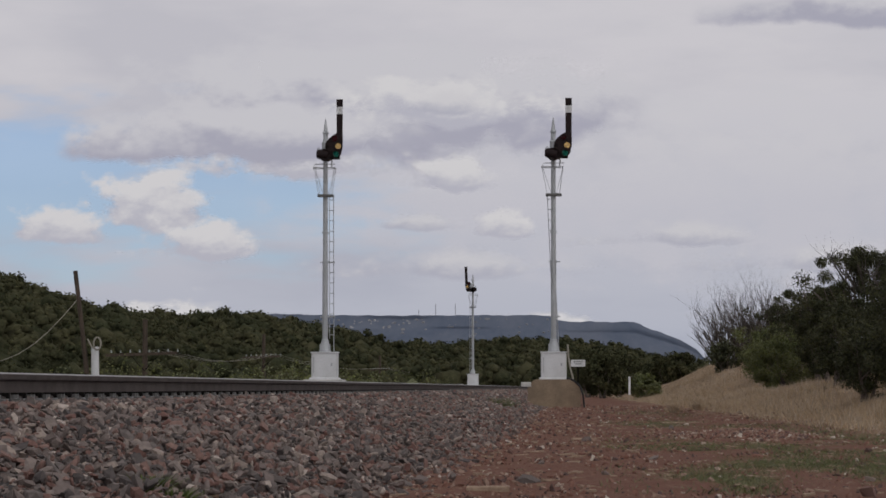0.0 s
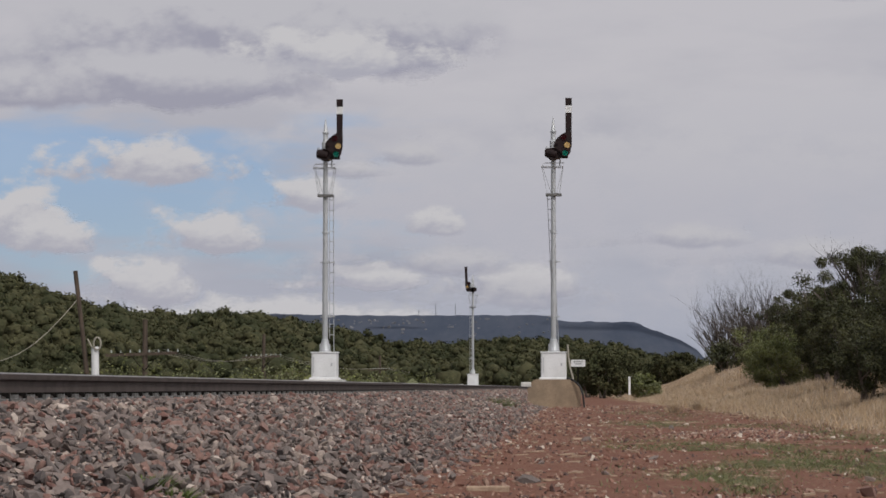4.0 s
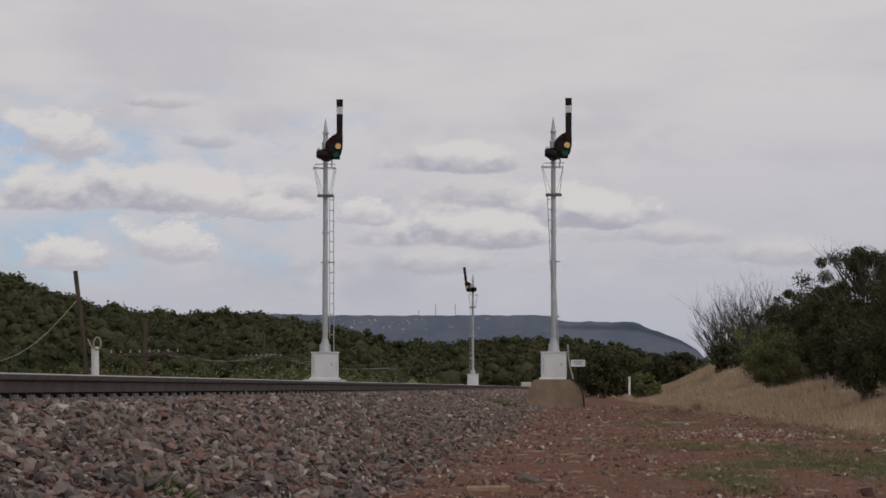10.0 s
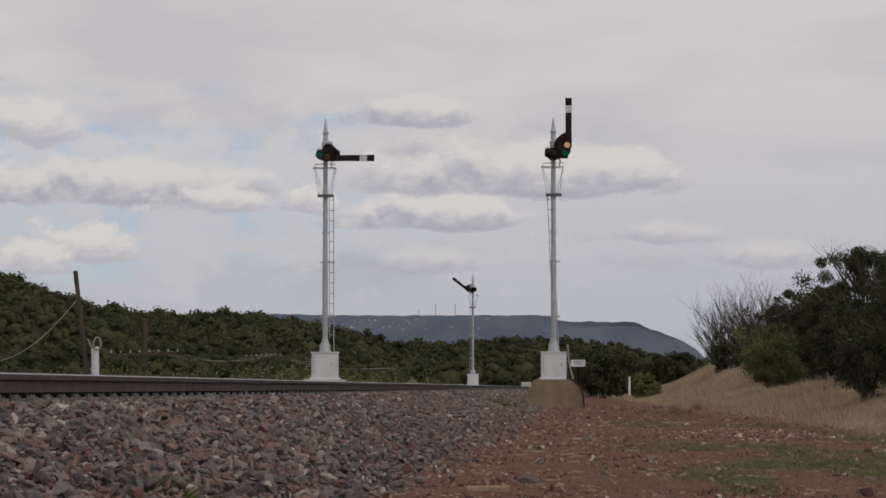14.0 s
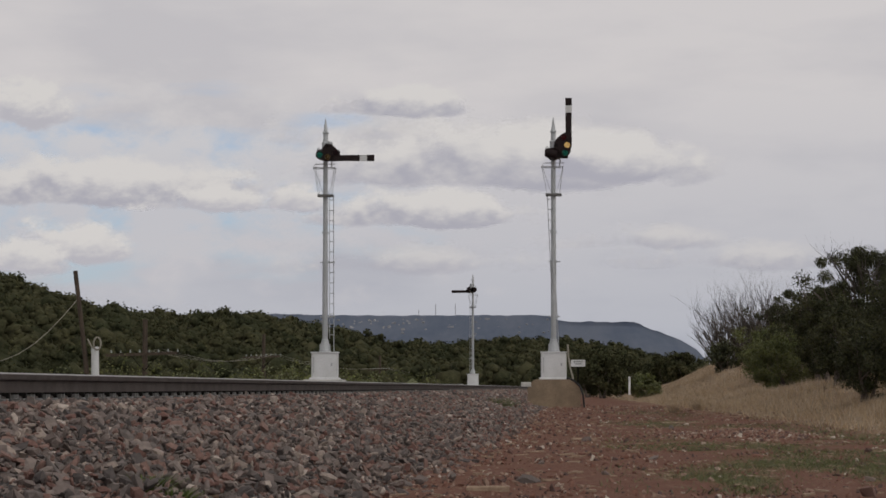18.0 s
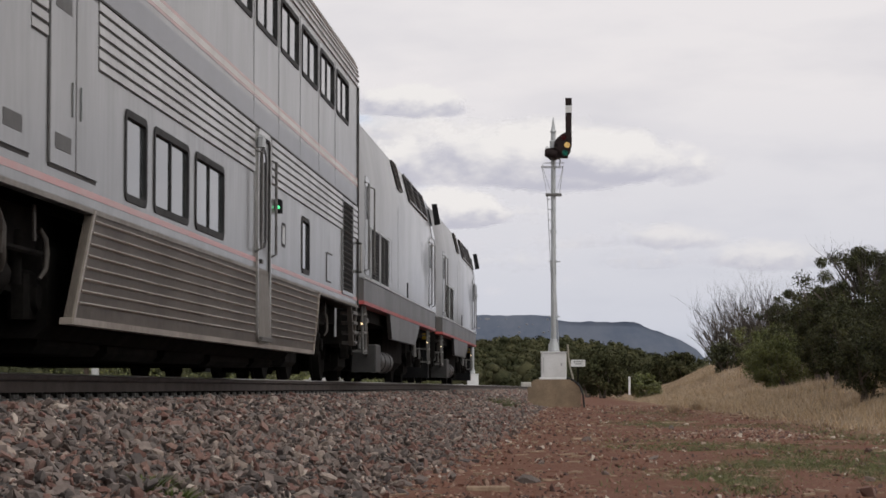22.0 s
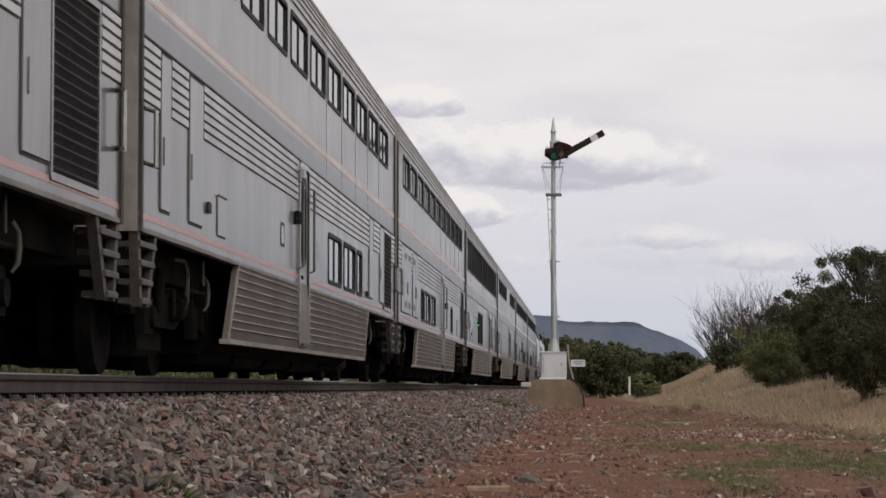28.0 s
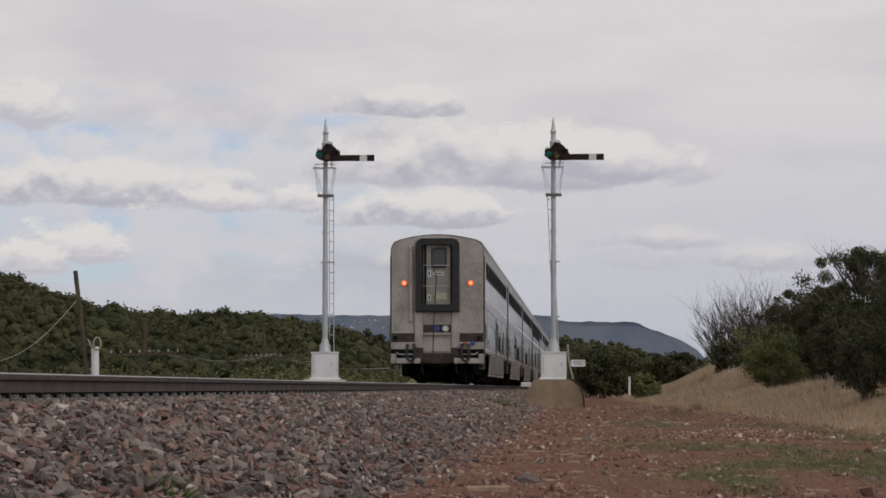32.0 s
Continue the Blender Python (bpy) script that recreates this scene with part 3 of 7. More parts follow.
def rail_profile(x):
    p = [(-0.076, 0), (0.076, 0), (0.076, 0.012), (0.014, 0.032), (0.009, 0.12), (0.036, 0.135), (0.037, 0.168), (0.028, 0.18), (-0.028, 0.18),
         (-0.037, 0.168), (-0.036, 0.135), (-0.009, 0.12), (-0.014, 0.032), (-0.076, 0.012)]
    return [(x + a, RAIL_Z - 0.181 + b) for a, b in p]


def build_track():
    k = Kit()
    prof = [-8.6, -8.0, -7.5, -7.05, -6.5, -5.6, -4.82, -4.0, -3.4, -3.05, -2.8, -2.55, -2.3, -2.05, -1.8, -1.55, -1.3, -1.05]
    ys = list(np.arange(-60, 10, 5)) + list(np.arange(10, 60, 0.25)) + list(np.arange(60, 140, 1)) + list(np.arange(140, 900, 20))
    ys = [-950.0] + ys
    for y in ys:
        for x in prof:
            z = float(bed_z(x)) + noise.noise(Vector((x * 3, y * 3, 0))) * 0.025
            k.v.append((x, y, z))
    w = len(prof)
    k.f = [(j * w + i, j * w + i + 1, (j + 1) * w + i + 1, (j + 1) * w + i) for j in range(len(ys) - 1) for i in range(w - 1)]
    bed = thing("ballast", pose(0, 0, 0), "grey and red crushed stone ballast under the track", "ballast", kind="structure")
    part("bed", k, M_BALLAST_BED, bed, smooth=50)

    rng = np.random.default_rng(11)
    n = 50000
    y = 7.0 + 45.0 * rng.random(n) ** 1.2
    x = rng.uniform(-3.95, -0.85, n)
    keep = (rng.random(n) < np.interp(x, [-2.0, -1.2, -0.85], [1.0, 0.5, 0.08])) & (x > -0.245 * y)
    x, y = x[keep], y[keep]
    s = 0.0135 + 0.034 * rng.random(len(x)) ** 1.7
    s = s * np.interp(y, [8, 50], [0.95, 1.25])
    z = bed_z(x) + rng.uniform(-0.02, 0.07, len(x)) * np.interp(x, [-3.9, -3.3], [0.15, 1.0])
    part("crushed_stone", stone_cloud("crushed_stone", np.stack([x, y, z], -1), s, M_BALLAST, 2, 0.50), None, bed, kind="stuff")
    n = 9000
    y = rng.uniform(50, 150, n)
    x = rng.uniform(-3.95, -1.1, n)
    s = rng.uniform(0.04, 0.085, n)
    part("crushed_stone", stone_cloud("crushed_stone", np.stack([x, y, bed_z(x) + rng.uniform(-0.02, 0.03, n)], -1), s, M_BALLAST, 3), None, bed, kind="stuff")
    n = 5000
    x, y = rng.uniform(-8.3, -3.9, n), rng.uniform(-14, 45, n)
    part("crushed_stone", stone_cloud("crushed_stone", np.stack([x, y, bed_z(x) + rng.uniform(-0.02, 0.02, n)], -1), rng.uniform(0.035, 0.06, n), M_BALLAST, 4), None, bed, kind="stuff")
    n = 3000
    x, y = rng.uniform(-3.9, -1.3, n), rng.uniform(-14, 12, n)
    part("crushed_stone", stone_cloud("crushed_stone", np.stack([x, y, bed_z(x) + rng.uniform(-0.02, 0.03, n)], -1), rng.uniform(0.03, 0.055, n), M_BALLAST, 5), None, bed, kind="stuff")
    # the stones of the nearest stretch, one by one
    kinds = [stone_cloud("stone", [(0, 0, 0)], [1.0], M_STONE, 40 + i) for i in range(14)]
    for i in range(280):
        yy = rng.uniform(13.2, 19.5)
        xx = -4.07 * yy / 17.6 + rng.uniform(0.35, 2.2) * yy / 17.6
        xx = min(max(xx, -3.6), -1.5)
        st = part("stone", kinds[i % 14], None, bed)
        st.matrix_basis = Matrix.LocRotScale((xx, yy, float(bed_z(xx)) + rng.uniform(0.015, 0.05)), Euler((rng.uniform(-.3, .3), rng.uniform(-.3, .3), rng.uniform(0, 6.3))),
                                             Vector((1, 1, 1)) * rng.uniform(0.024, 0.047))

    track = thing("railway_track", pose(0, 0, 0), "single railway track with rusty steel rails on wooden ties", "track", kind="structure")
    for sx in (-1, 1):
        xr = TRACK_X + sx * 0.7535
        rail = part("rail", Kit().prism(rail_profile(xr), -950, 900), M_RAIL, track, "rusty brown steel rail with worn head")
        part("rail_head", Kit().box(xr - 0.027, xr + 0.027, -950, 900, RAIL_Z - 0.002, RAIL_Z + 0.002)
             .prism([(xr + 0.0330, RAIL_Z - 0.0085), (xr + 0.0345, RAIL_Z - 0.0080), (xr + 0.0300, RAIL_Z + 0.0005), (xr + 0.0275, RAIL_Z - 0.0005)], -950, 900)
             .prism([(xr - 0.0275, RAIL_Z - 0.0005), (xr - 0.0300, RAIL_Z + 0.0005), (xr - 0.0345, RAIL_Z - 0.0080), (xr - 0.0330, RAIL_Z - 0.0085)], -950, 900), M_RAILTOP, rail, "polished running surface")
    tie = Kit().bevelbox(-1.295, 1.295, -0.115, 0.115, -0.2, 0.0, 0.012).mesh("tie", M_TIE)
    plate = Kit().bevelbox(-0.17, 0.17, -0.095, 0.095, 0, 0.018, 0.005)
    for s in (-1, 1):
        for yy in (-0.06, 0.06):
            plate.box(s * 0.10 - 0.016, s * 0.10 + 0.016, yy - 0.016, yy + 0.016, 0.018, 0.045)
    plate = plate.mesh("tie_plate", M_STEEL_GREY)
    anchor = Kit().box(0.05, 0.10, -0.02, 0.02, -0.045, 0.03).box(-0.10, 0.06, -0.015, 0.015, -0.05, -0.015).mesh("rail_anchor", M_STEEL_DARK)
    for i in range(250):
        y = -17.5 + i * 0.53
        t = part("tie", tie, None, track, at=pose(TRACK_X, y, RAIL_Z - 0.199))
        if 8 < y < 75:
            part("tie_plate", plate, None, t, at=pose(0.7535, 0, 0.001))
            for s in (-1, 1):
                part("rail_anchor", anchor, None, t, at=pose(0.7535, s * 0.14, 0.03))


build_track()
# ---- semaphore signals ----
from mathutils.geometry import tessellate_polygon


def build_signal(y, x, label, base_z, flip, arm_label, lean):
    """A semaphore signal; the arm's blade points up and turns about the y axis. Returns the thing and its arm."""
    th = thing("semaphore_signal", pose(x, y, base_z, 0, 0, 180 if flip else 0), label, "semaphore", "semaphore signals by the track")
    h = 8.25
    case = part("relay_case", Kit().bevelbox(-0.40, 0.40, -0.36, 0.36, 0.06, 0.84, 0.03), M_WHITE, th, "white painted steel relay case")
    part("door", Kit().bevelbox(-0.36, 0.36, -0.372, -0.355, 0.11, 0.79, 0.006), M_WHITE, case)
    part("hasp", Kit().box(0.22, 0.27, -0.40, -0.37, 0.42, 0.52, 0.01), M_ALU, case)
    part("hinge", Kit().box(-0.33, -0.31, -0.385, -0.37, 0.2, 0.7), M_ALU, case)
    part("lid", Kit().bevelbox(-0.425, 0.425, -0.385, 0.385, 0.84, 0.875, 0.012), M_WHITE, case)
    part("base_flange", Kit().bevelbox(-0.46, 0.46, -0.42, 0.42, 0.0, 0.06, 0.015), M_WHITE, th)
    k = Kit()
    k.tube([(0, 0, 0.875), (0, 0, 0.92), (0, 0, 0.95), (0, 0, 1.22), (0, 0, 1.25), (0, 0, 1.28)], [0.19, 0.19, 0.165, 0.115, 0.115, 0.09], 14)
    for a in range(4):
        k.box(-0.012, 0.012, 0.08, 0.17, 0.92, 1.12)
        k.move(pose(0, 0, 0, 0, 0, 90))
    part("pedestal", k, M_ALU, th, smooth=30)
    part("mast", Kit().tube([(0, 0, 1.25), (0, 0, 3.75), (0, 0, 3.751), (0, 0, h - 1.2)], [0.088, 0.088, 0.078, 0.074], 16), M_ALU, th, "silver painted tubular steel mast", smooth=40)
    for z in (1.98, 3.72, 4.66):
        c = Kit().tube([(0, 0, z - 0.03), (0, 0, z + 0.03)], 0.105, 14)
        if z != 4.66:
            c.box(0, 0.21, -0.012, 0.012, z - 0.015, z + 0.015).box(-0.16, 0, -0.012, 0.012, z - 0.015, z + 0.015)
        part("collar", c, M_ALU, th, smooth=30)
    # ladder
    def rail_x(z, side):
        """The ladder leans from its foot to the maintenance step."""
        u = (z - 0.9) / 5.0
        return lean[0] + (lean[1] - lean[0]) * u + 0.068 * side

    lad = part("ladder", Kit().tube([(rail_x(z, -1), 0.13, z) for z in (1.3, 3.4, 5.9)], 0.011, 5).tube([(rail_x(z, 1), 0.13, z) for z in (0.9, 3.4, 5.9)], 0.014, 5), M_ALU, th,
               "narrow steel ladder")
    for i in range(14):
        z = 1.42 + i * 0.33
        part("rung", Kit().tube([(rail_x(z, -1), 0.13, z), (rail_x(z, 1), 0.13, z)], 0.013, 5), M_ALU, lad)
    for z in (2.0, 3.72):
        part("bracket", Kit().box(0.0, rail_x(z, 1) + 0.04, 0.06, 0.15, z - 0.02, z + 0.02), M_ALU, lad)
    # platform and hoop
    p = Kit().box(-0.24, 0.26, -0.15, 0.2, 5.80, 5.845)
    p.box(-0.24, 0.26, -0.16, -0.15, 5.79, 5.875)
    plat = part("platform", p, M_STEEL_GREY, th, "small dark steel maintenance step")
    g = Kit()
    for yy in (-0.2, 0.25):
        g.tube([(-0.37, yy, 6.72), (0.31, yy, 6.72)], 0.013, 6)
        g.tube([(-0.30, yy, 6.83), (-0.37, yy, 6.72), (-0.33, yy, 6.55), (-0.19, yy, 5.84)], 0.007, 5)
        g.tube([(0.31, yy, 6.72), (0.19, yy, 5.84)], 0.007, 5)
        g.tube([(-0.33, yy, 6.70), (-0.06, yy * 0.4, 5.84)], 0.005, 5)
        g.tube([(0.31, yy, 6.72), (0.08, yy * 0.4, 5.84)], 0.005, 5)
    g.tube([(-0.37, -0.2, 6.72), (-0.37, 0.25, 6.72)], 0.016, 6).tube([(0.31, -0.2, 6.72), (0.31, 0.25, 6.72)], 0.016, 6)
    g.tube([(-0.30, -0.2, 6.83), (0.34, -0.2, 6.83)], 0.013, 6)
    part("guard_rail", g, M_ALU, th)
    # head: mechanism, lamp, pinnacle
    hd = Kit().tube([(0, -0.0, h - 1.25), (0, 0, h - 1.1)], 0.11, 12)
    part("mast_cap", hd, M_ALU, th, smooth=30)
    head = Kit()
    head.tube([(-0.27, -0.23, 7.16), (-0.25, -0.23, 7.16), (-0.11, -0.23, 7.14), (0.10, -0.23, 7.10), (0.13, -0.23, 7.08)], [0.06, 0.125, 0.17, 0.17, 0.10], 14)
    head.tube([(0.0, -0.34, 7.12), (0.0, 0.24, 7.12)], 0.19, 16)
    part("lamp_housing", Kit().bevelbox(0.08, 0.47, -0.33, -0.02, 6.99, 7.27, 0.03), M_ARM, th, "black lamp housing")
    part("lamp_case", head, M_ARM, th, "black oval lamp case", smooth=40)
    mech = Kit().bevelbox(-0.11, 0.19, -0.12, 0.24, 6.98, 7.58, 0.05)
    mech.tube([(0.16, 0.02, 7.56), (0.2, 0.02, 7.52), (0.22, 0.02, 7.3)], 0.03, 8)
    part("mechanism_case", mech, M_ALU, th, "silver signal mechanism case")
    pin = Kit().tube([(0, 0, 7.15), (0, 0, 7.5), (0, 0, 7.52), (0, 0, 7.80), (0, 0, 7.82), (0, 0, 7.86), (0, 0, 7.9), (0, 0, 8.27), (0, 0, 8.31)], [0.1, 0.1, 0.085, 0.075, 0.10, 0.10, 0.07, 0.016, 0.002], 12)
    part("pinnacle", pin, M_ALU, th, "silver pointed finial", smooth=35)
    part("wire_loop", Kit().tube([(-0.16, -0.2, 7.2), (-0.24, -0.2, 7.3), (-0.19, -0.2, 7.36), (-0.15, -0.2, 7.3)], 0.018, 6), M_ALU, th)
    part("lamp_bracket", Kit().tube([(0.2, -0.1, 6.72), (0.22, -0.1, 6.95), (0.14, -0.1, 7.02)], 0.02, 6), M_ALU, th)
    # the arm, turning about its spindle
    arm = part("arm", Kit().tube([(0, -0.03, 0), (0, 0.4, 0)], 0.035, 10), M_STEEL_DARK, th, arm_label, at=pose(0.107, -0.42, 7.38))
    spec = [(-0.09, -0.06), (0.0, -0.12), (0.12, -0.22), (0.20, -0.37), (0.33, -0.38), (0.43, -0.26), (0.475, -0.05), (0.485, 0.2), (0.475, 0.45), (0.30, 0.45), (0.275, 0.40), (0.2, 0.36), (0.06, 0.26), (-0.06, 0.12)]
    lenses = ((0.335, 0.0, M_AMBER, "amber_lens"), (0.27, -0.25, M_GREEN, "green_lens"), (0.22, 0.24, M_REDLENS, "red_lens"))
    loops = [[Vector((x, 0, z)) for x, z in spec]] + [[Vector((lx + 0.094 * math.cos(a * math.pi / 8), 0, lz + 0.094 * math.sin(a * math.pi / 8))) for a in range(16)] for lx, lz, _, _ in lenses]
    pts = [p for q in loops for p in q]
    tris = tessellate_polygon(loops)
    k = Kit().add([(p.x, -0.012, p.z) for p in pts] + [(p.x, 0.012, p.z) for p in pts], list(tris) + [tuple(i + len(pts) for i in reversed(q)) for q in tris])
    c = len(spec)
    k.f += [(i, (i + 1) % c, (i + 1) % c + len(pts), i + len(pts)) for i in range(c)]
    sp = part("spectacle", k, M_ARM, arm, "black cast spectacle frame")
    for lx, lz, m, nm in lenses:
        part(nm, Kit().tube([(lx, -0.008, lz), (lx, 0.008, lz)], 0.098, 18), m, sp)
        part("lens_rim", Kit().tube([(lx + 0.106 * math.cos(a * math.pi / 8), -0.016, lz + 0.106 * math.sin(a * math.pi / 8)) for a in range(17)], 0.012, 6), M_ARM, sp)
    blade = part("blade", Kit().prism([(0.285, 0.42), (0.475, 0.42), (0.485, 1.49), (0.28, 1.49)], -0.006, 0.006), M_ARM, arm, "black enamelled blade with a white band")
    part("white_band", Kit().prism([(0.283, 1.02), (0.482, 1.02), (0.483, 1.25), (0.282, 1.25)], -0.011, 0.0), M_WHITE, blade, "white band across the blade")
    return th, arm


def build_signals():
    left, la = build_signal(80.0, -8.19, "silver semaphore signal mast on a white relay case, its arm dropping", 0.885, False, "black semaphore arm that drops as the signal changes", (0.20, 0.18))
    right, ra = build_signal(80.0, -0.945, "silver semaphore signal mast on a white case and tan concrete base", 0.885, False, "black semaphore arm that falls slowly behind the train", (0.09, -0.13))
    far, fa = build_signal(188.0, -8.22, "distant silver semaphore signal seen from behind", 0.79, True, "black semaphore arm seen from behind", (0.15, 0.15))
    base = thing("signal_foundation", pose(-0.945, 80.0, 0), "stepped tan concrete foundation under the signal", "foundation")
    part("block", Kit().prism([(-0.80, -0.2), (0.84, -0.2), (0.85, 0.60), (0.80, 0.70), (0.64, 0.86), (0.60, 0.884), (-0.56, 0.884), (-0.62, 0.86), (-0.78, 0.72), (-0.81, 0.62)], -0.7, 0.75), M_CONCRETE, base)
    part("cap_slab", Kit().bevelbox(-1.02, -0.70, -0.74, 0.2, 0.66, 0.80, 0.02), M_CONC_GREY, base, "pale concrete slab end")
    base = thing("signal_foundation", pose(-8.19, 80.0, 0), "pale concrete foundation beside the track", "foundation")
    part("block", Kit().bevelbox(-0.62, 0.62, -0.6, 0.6, -0.6, 0.884, 0.025), M_CONC_GREY, base)
    base = thing("signal_foundation", pose(-8.22, 188.0, 0), "pale concrete foundation beside the track", "foundation")
    part("block", Kit().bevelbox(-0.6, 0.6, -0.6, 0.6, -0.6, 0.788, 0.025), M_CONC_GREY, base)
    part("riser", Kit().bevelbox(-0.95, -0.68, -0.3, 0.1, -0.5, 0.9, 0.02), M_CONC_GREY, base)
    # cable risers by the near signal
    c = thing("cable_conduit", pose(-0.945, 80, 0), "pale flexible conduit rising beside the signal case", "conduit")
    part("conduit", Kit().tube([(0.62, -0.5, 0.62), (0.60, -0.48, 0.95), (0.53, -0.45, 1.2), (0.47, -0.42, 1.55), (0.44, -0.4, 1.98)], 0.028, 8), M_PALEWIRE, c, smooth=60)
    c = thing("drain_hose", pose(-0.945, 80, 0), "black hose curling down the concrete foundation", "hose")
    part("hose", Kit().tube([(0.42, -0.56, 0.92), (0.62, -0.75, 0.86), (0.82, -0.85, 0.68), (0.92, -0.86, 0.4), (0.95, -0.84, 0.06), (0.97, -0.84, 0.0)], 0.032, 8), M_RUBBER, c, smooth=60)
    s = thing("trackside_sign", pose(-0.2, 88.5, 0), "small white trackside plate on a thin post", "sign")
    part("post", Kit().tube([(0, 0, -0.1), (0, 0, 1.4)], 0.025, 8), M_STEEL_DARK, s)
    part("plate", Kit().bevelbox(-0.25, 0.25, -0.04, -0.02, 1.36, 1.60, 0.008), M_WHITE, s, "white plate with faded writing")
    part("lettering", Kit().box(-0.17, 0.17, -0.046, -0.04, 1.51, 1.54).box(-0.12, 0.12, -0.046, -0.04, 1.44, 1.47), M_EMBLEM, s)
    m = thing("marker_post", pose(2.15, 120.0, 0.0), "thin white marker post by the dirt road", "post")
    part("post", Kit().bevelbox(-0.05, 0.05, -0.02, 0.02, 0.3, 1.15, 0.01), M_WHITE, m)
    part("lower_post", Kit().bevelbox(-0.05, 0.05, -0.02, 0.02, -0.1, 0.3, 0.005), M_DRYGRASS, m)
    m = thing("marker_post", pose(-12.80, 66.0, -1.25), "white painted post with a looped cable", "post")
    part("post", Kit().tube([(0, 0, 0), (-0.03, 0, 2.95)], [0.11, 0.10], 10), M_WHITE, m, smooth=40)
    part("cable_loop", Kit().tube([(0.05 + 0.095 * math.sin(a), -0.12, 3.03 - 0.165 * math.cos(a)) for a in np.linspace(0, 6.6, 22)], 0.022, 6).tube([(0.05, -0.12, 2.86), (-0.10, -0.1, 2.95), (-0.22, -0.05, 3.15)], 0.022, 6), M_PALEWIRE, m, smooth=60)
    # old line poles
    p = thing("utility_pole", pose(-13.05, 66.0, -1.5), "leaning weathered wooden pole with a cable", "pole", "line poles")
    part("pole", Kit().tube([(0, 0, 0), (0.02, 0, 2.4), (-0.12, 0, 3.6), (-0.32, 0, 5.2)], [0.075, 0.065, 0.058, 0.06], 10), M_WOOD, p, smooth=50)
    part("guy_cable", Kit().tube([(-0.25, 0, 4.45 - 0.0)] + [(-0.25 - 2.4 * u, -1.0 * u, 4.45 - 1.75 * u - 0.42 * math.sin(math.pi * u)) for u in (0.15, 0.3, 0.45, 0.6, 0.75, 0.9, 1.0)], 0.011, 5), M_PALEWIRE, p)
    for px, d, top, arm_z, half in ((252, 107, 565, 627, 64), (465, 165, 592, 632, 33), (672, 250, 630, 655, 18)):
        x = (px - 1033) / LENS * d
        zt, za, w = EYE[2] + (687 - top) / LENS * d, EYE[2] + (687 - arm_z) / LENS * d, half / LENS * d
        zb = float(ground_z(x, d))
        p = thing("utility_pole", pose(x, d, zb), "old wooden line pole with a crossarm of insulators", "pole", "line poles")
        part("pole", Kit().tube([(0, 0, -0.3), (0, 0, zt - zb)], [0.14, 0.10], 8), M_WOOD, p, smooth=50)
        part("crossarm", Kit().box(-w, w, -0.16, -0.07, za - zb - 0.06, za - zb + 0.06).move(pose(0, 0, 0, 0, -2, 0)), M_WOOD, p)
        part("brace", Kit().tube([(-0.6, -0.13, za - zb - 0.05), (0, -0.13, za - zb - 0.7)], 0.02, 4).tube([(0.6, -0.13, za - zb - 0.05), (0, -0.13, za - zb - 0.7)], 0.02, 4), M_STEEL_DARK, p)
        for i in range(8):
            u = -0.93 + 1.86 * i / 7
            part("insulator", Kit().tube([(u * w, -0.12, za - zb + 0.08 + 0.03 * u), (u * w, -0.12, za - zb + 0.14 + 0.03 * u), (u * w, -0.12, za - zb + 0.2 + 0.03 * u)], [0.035, 0.03, 0.012], 8), M_INSUL, p)
    wire = thing("line_wires", pose(0, 0, 0), "thin sagging wires between the line poles", "wire")
    pts = [((px - 1033) / LENS * d, d, EYE[2] + (687 - a) / LENS * d + 0.2) for px, d, a in ((252, 107, 627), (465, 165, 632), (672, 250, 655), (840, 420, 668))]
    for q in range(3):
        for a, b in zip(pts, pts[1:]):
            k = Kit().tube([tuple(a[i] + (b[i] - a[i]) * u - (0.5 * math.sin(math.pi * u) if i == 2 else 0) + (0.4 * q if i == 0 else 0) for i in range(3)) for u in np.linspace(0, 1, 9)], 0.008, 4)
            part("wire", k, M_PALEWIRE, wire)
    return la, ra, fa


ARM_LEFT, ARM_RIGHT, ARM_FAR = build_signals()
# ---- the train: two engines and seven two-level cars; in each, y = 0 is its front end, z = 0 the rail ----
W = 1.55
SHARED = {}


def wheel_mesh():
    if "wheel" not in SHARED:
        k = Kit().tube([(-0.07, 0, 0), (-0.069, 0, 0), (-0.035, 0, 0), (-0.034, 0, 0), (0.07, 0, 0), (0.071, 0, 0)], [0.30, 0.49, 0.49, 0.465, 0.455, 0.36], 28)
        k.tube([(0.06, 0, 0), (0.12, 0, 0)], [0.16, 0.12], 14)
        SHARED["wheel"] = k.mesh("wheel", M_STEEL_DARK, 35)
    return SHARED["wheel"]


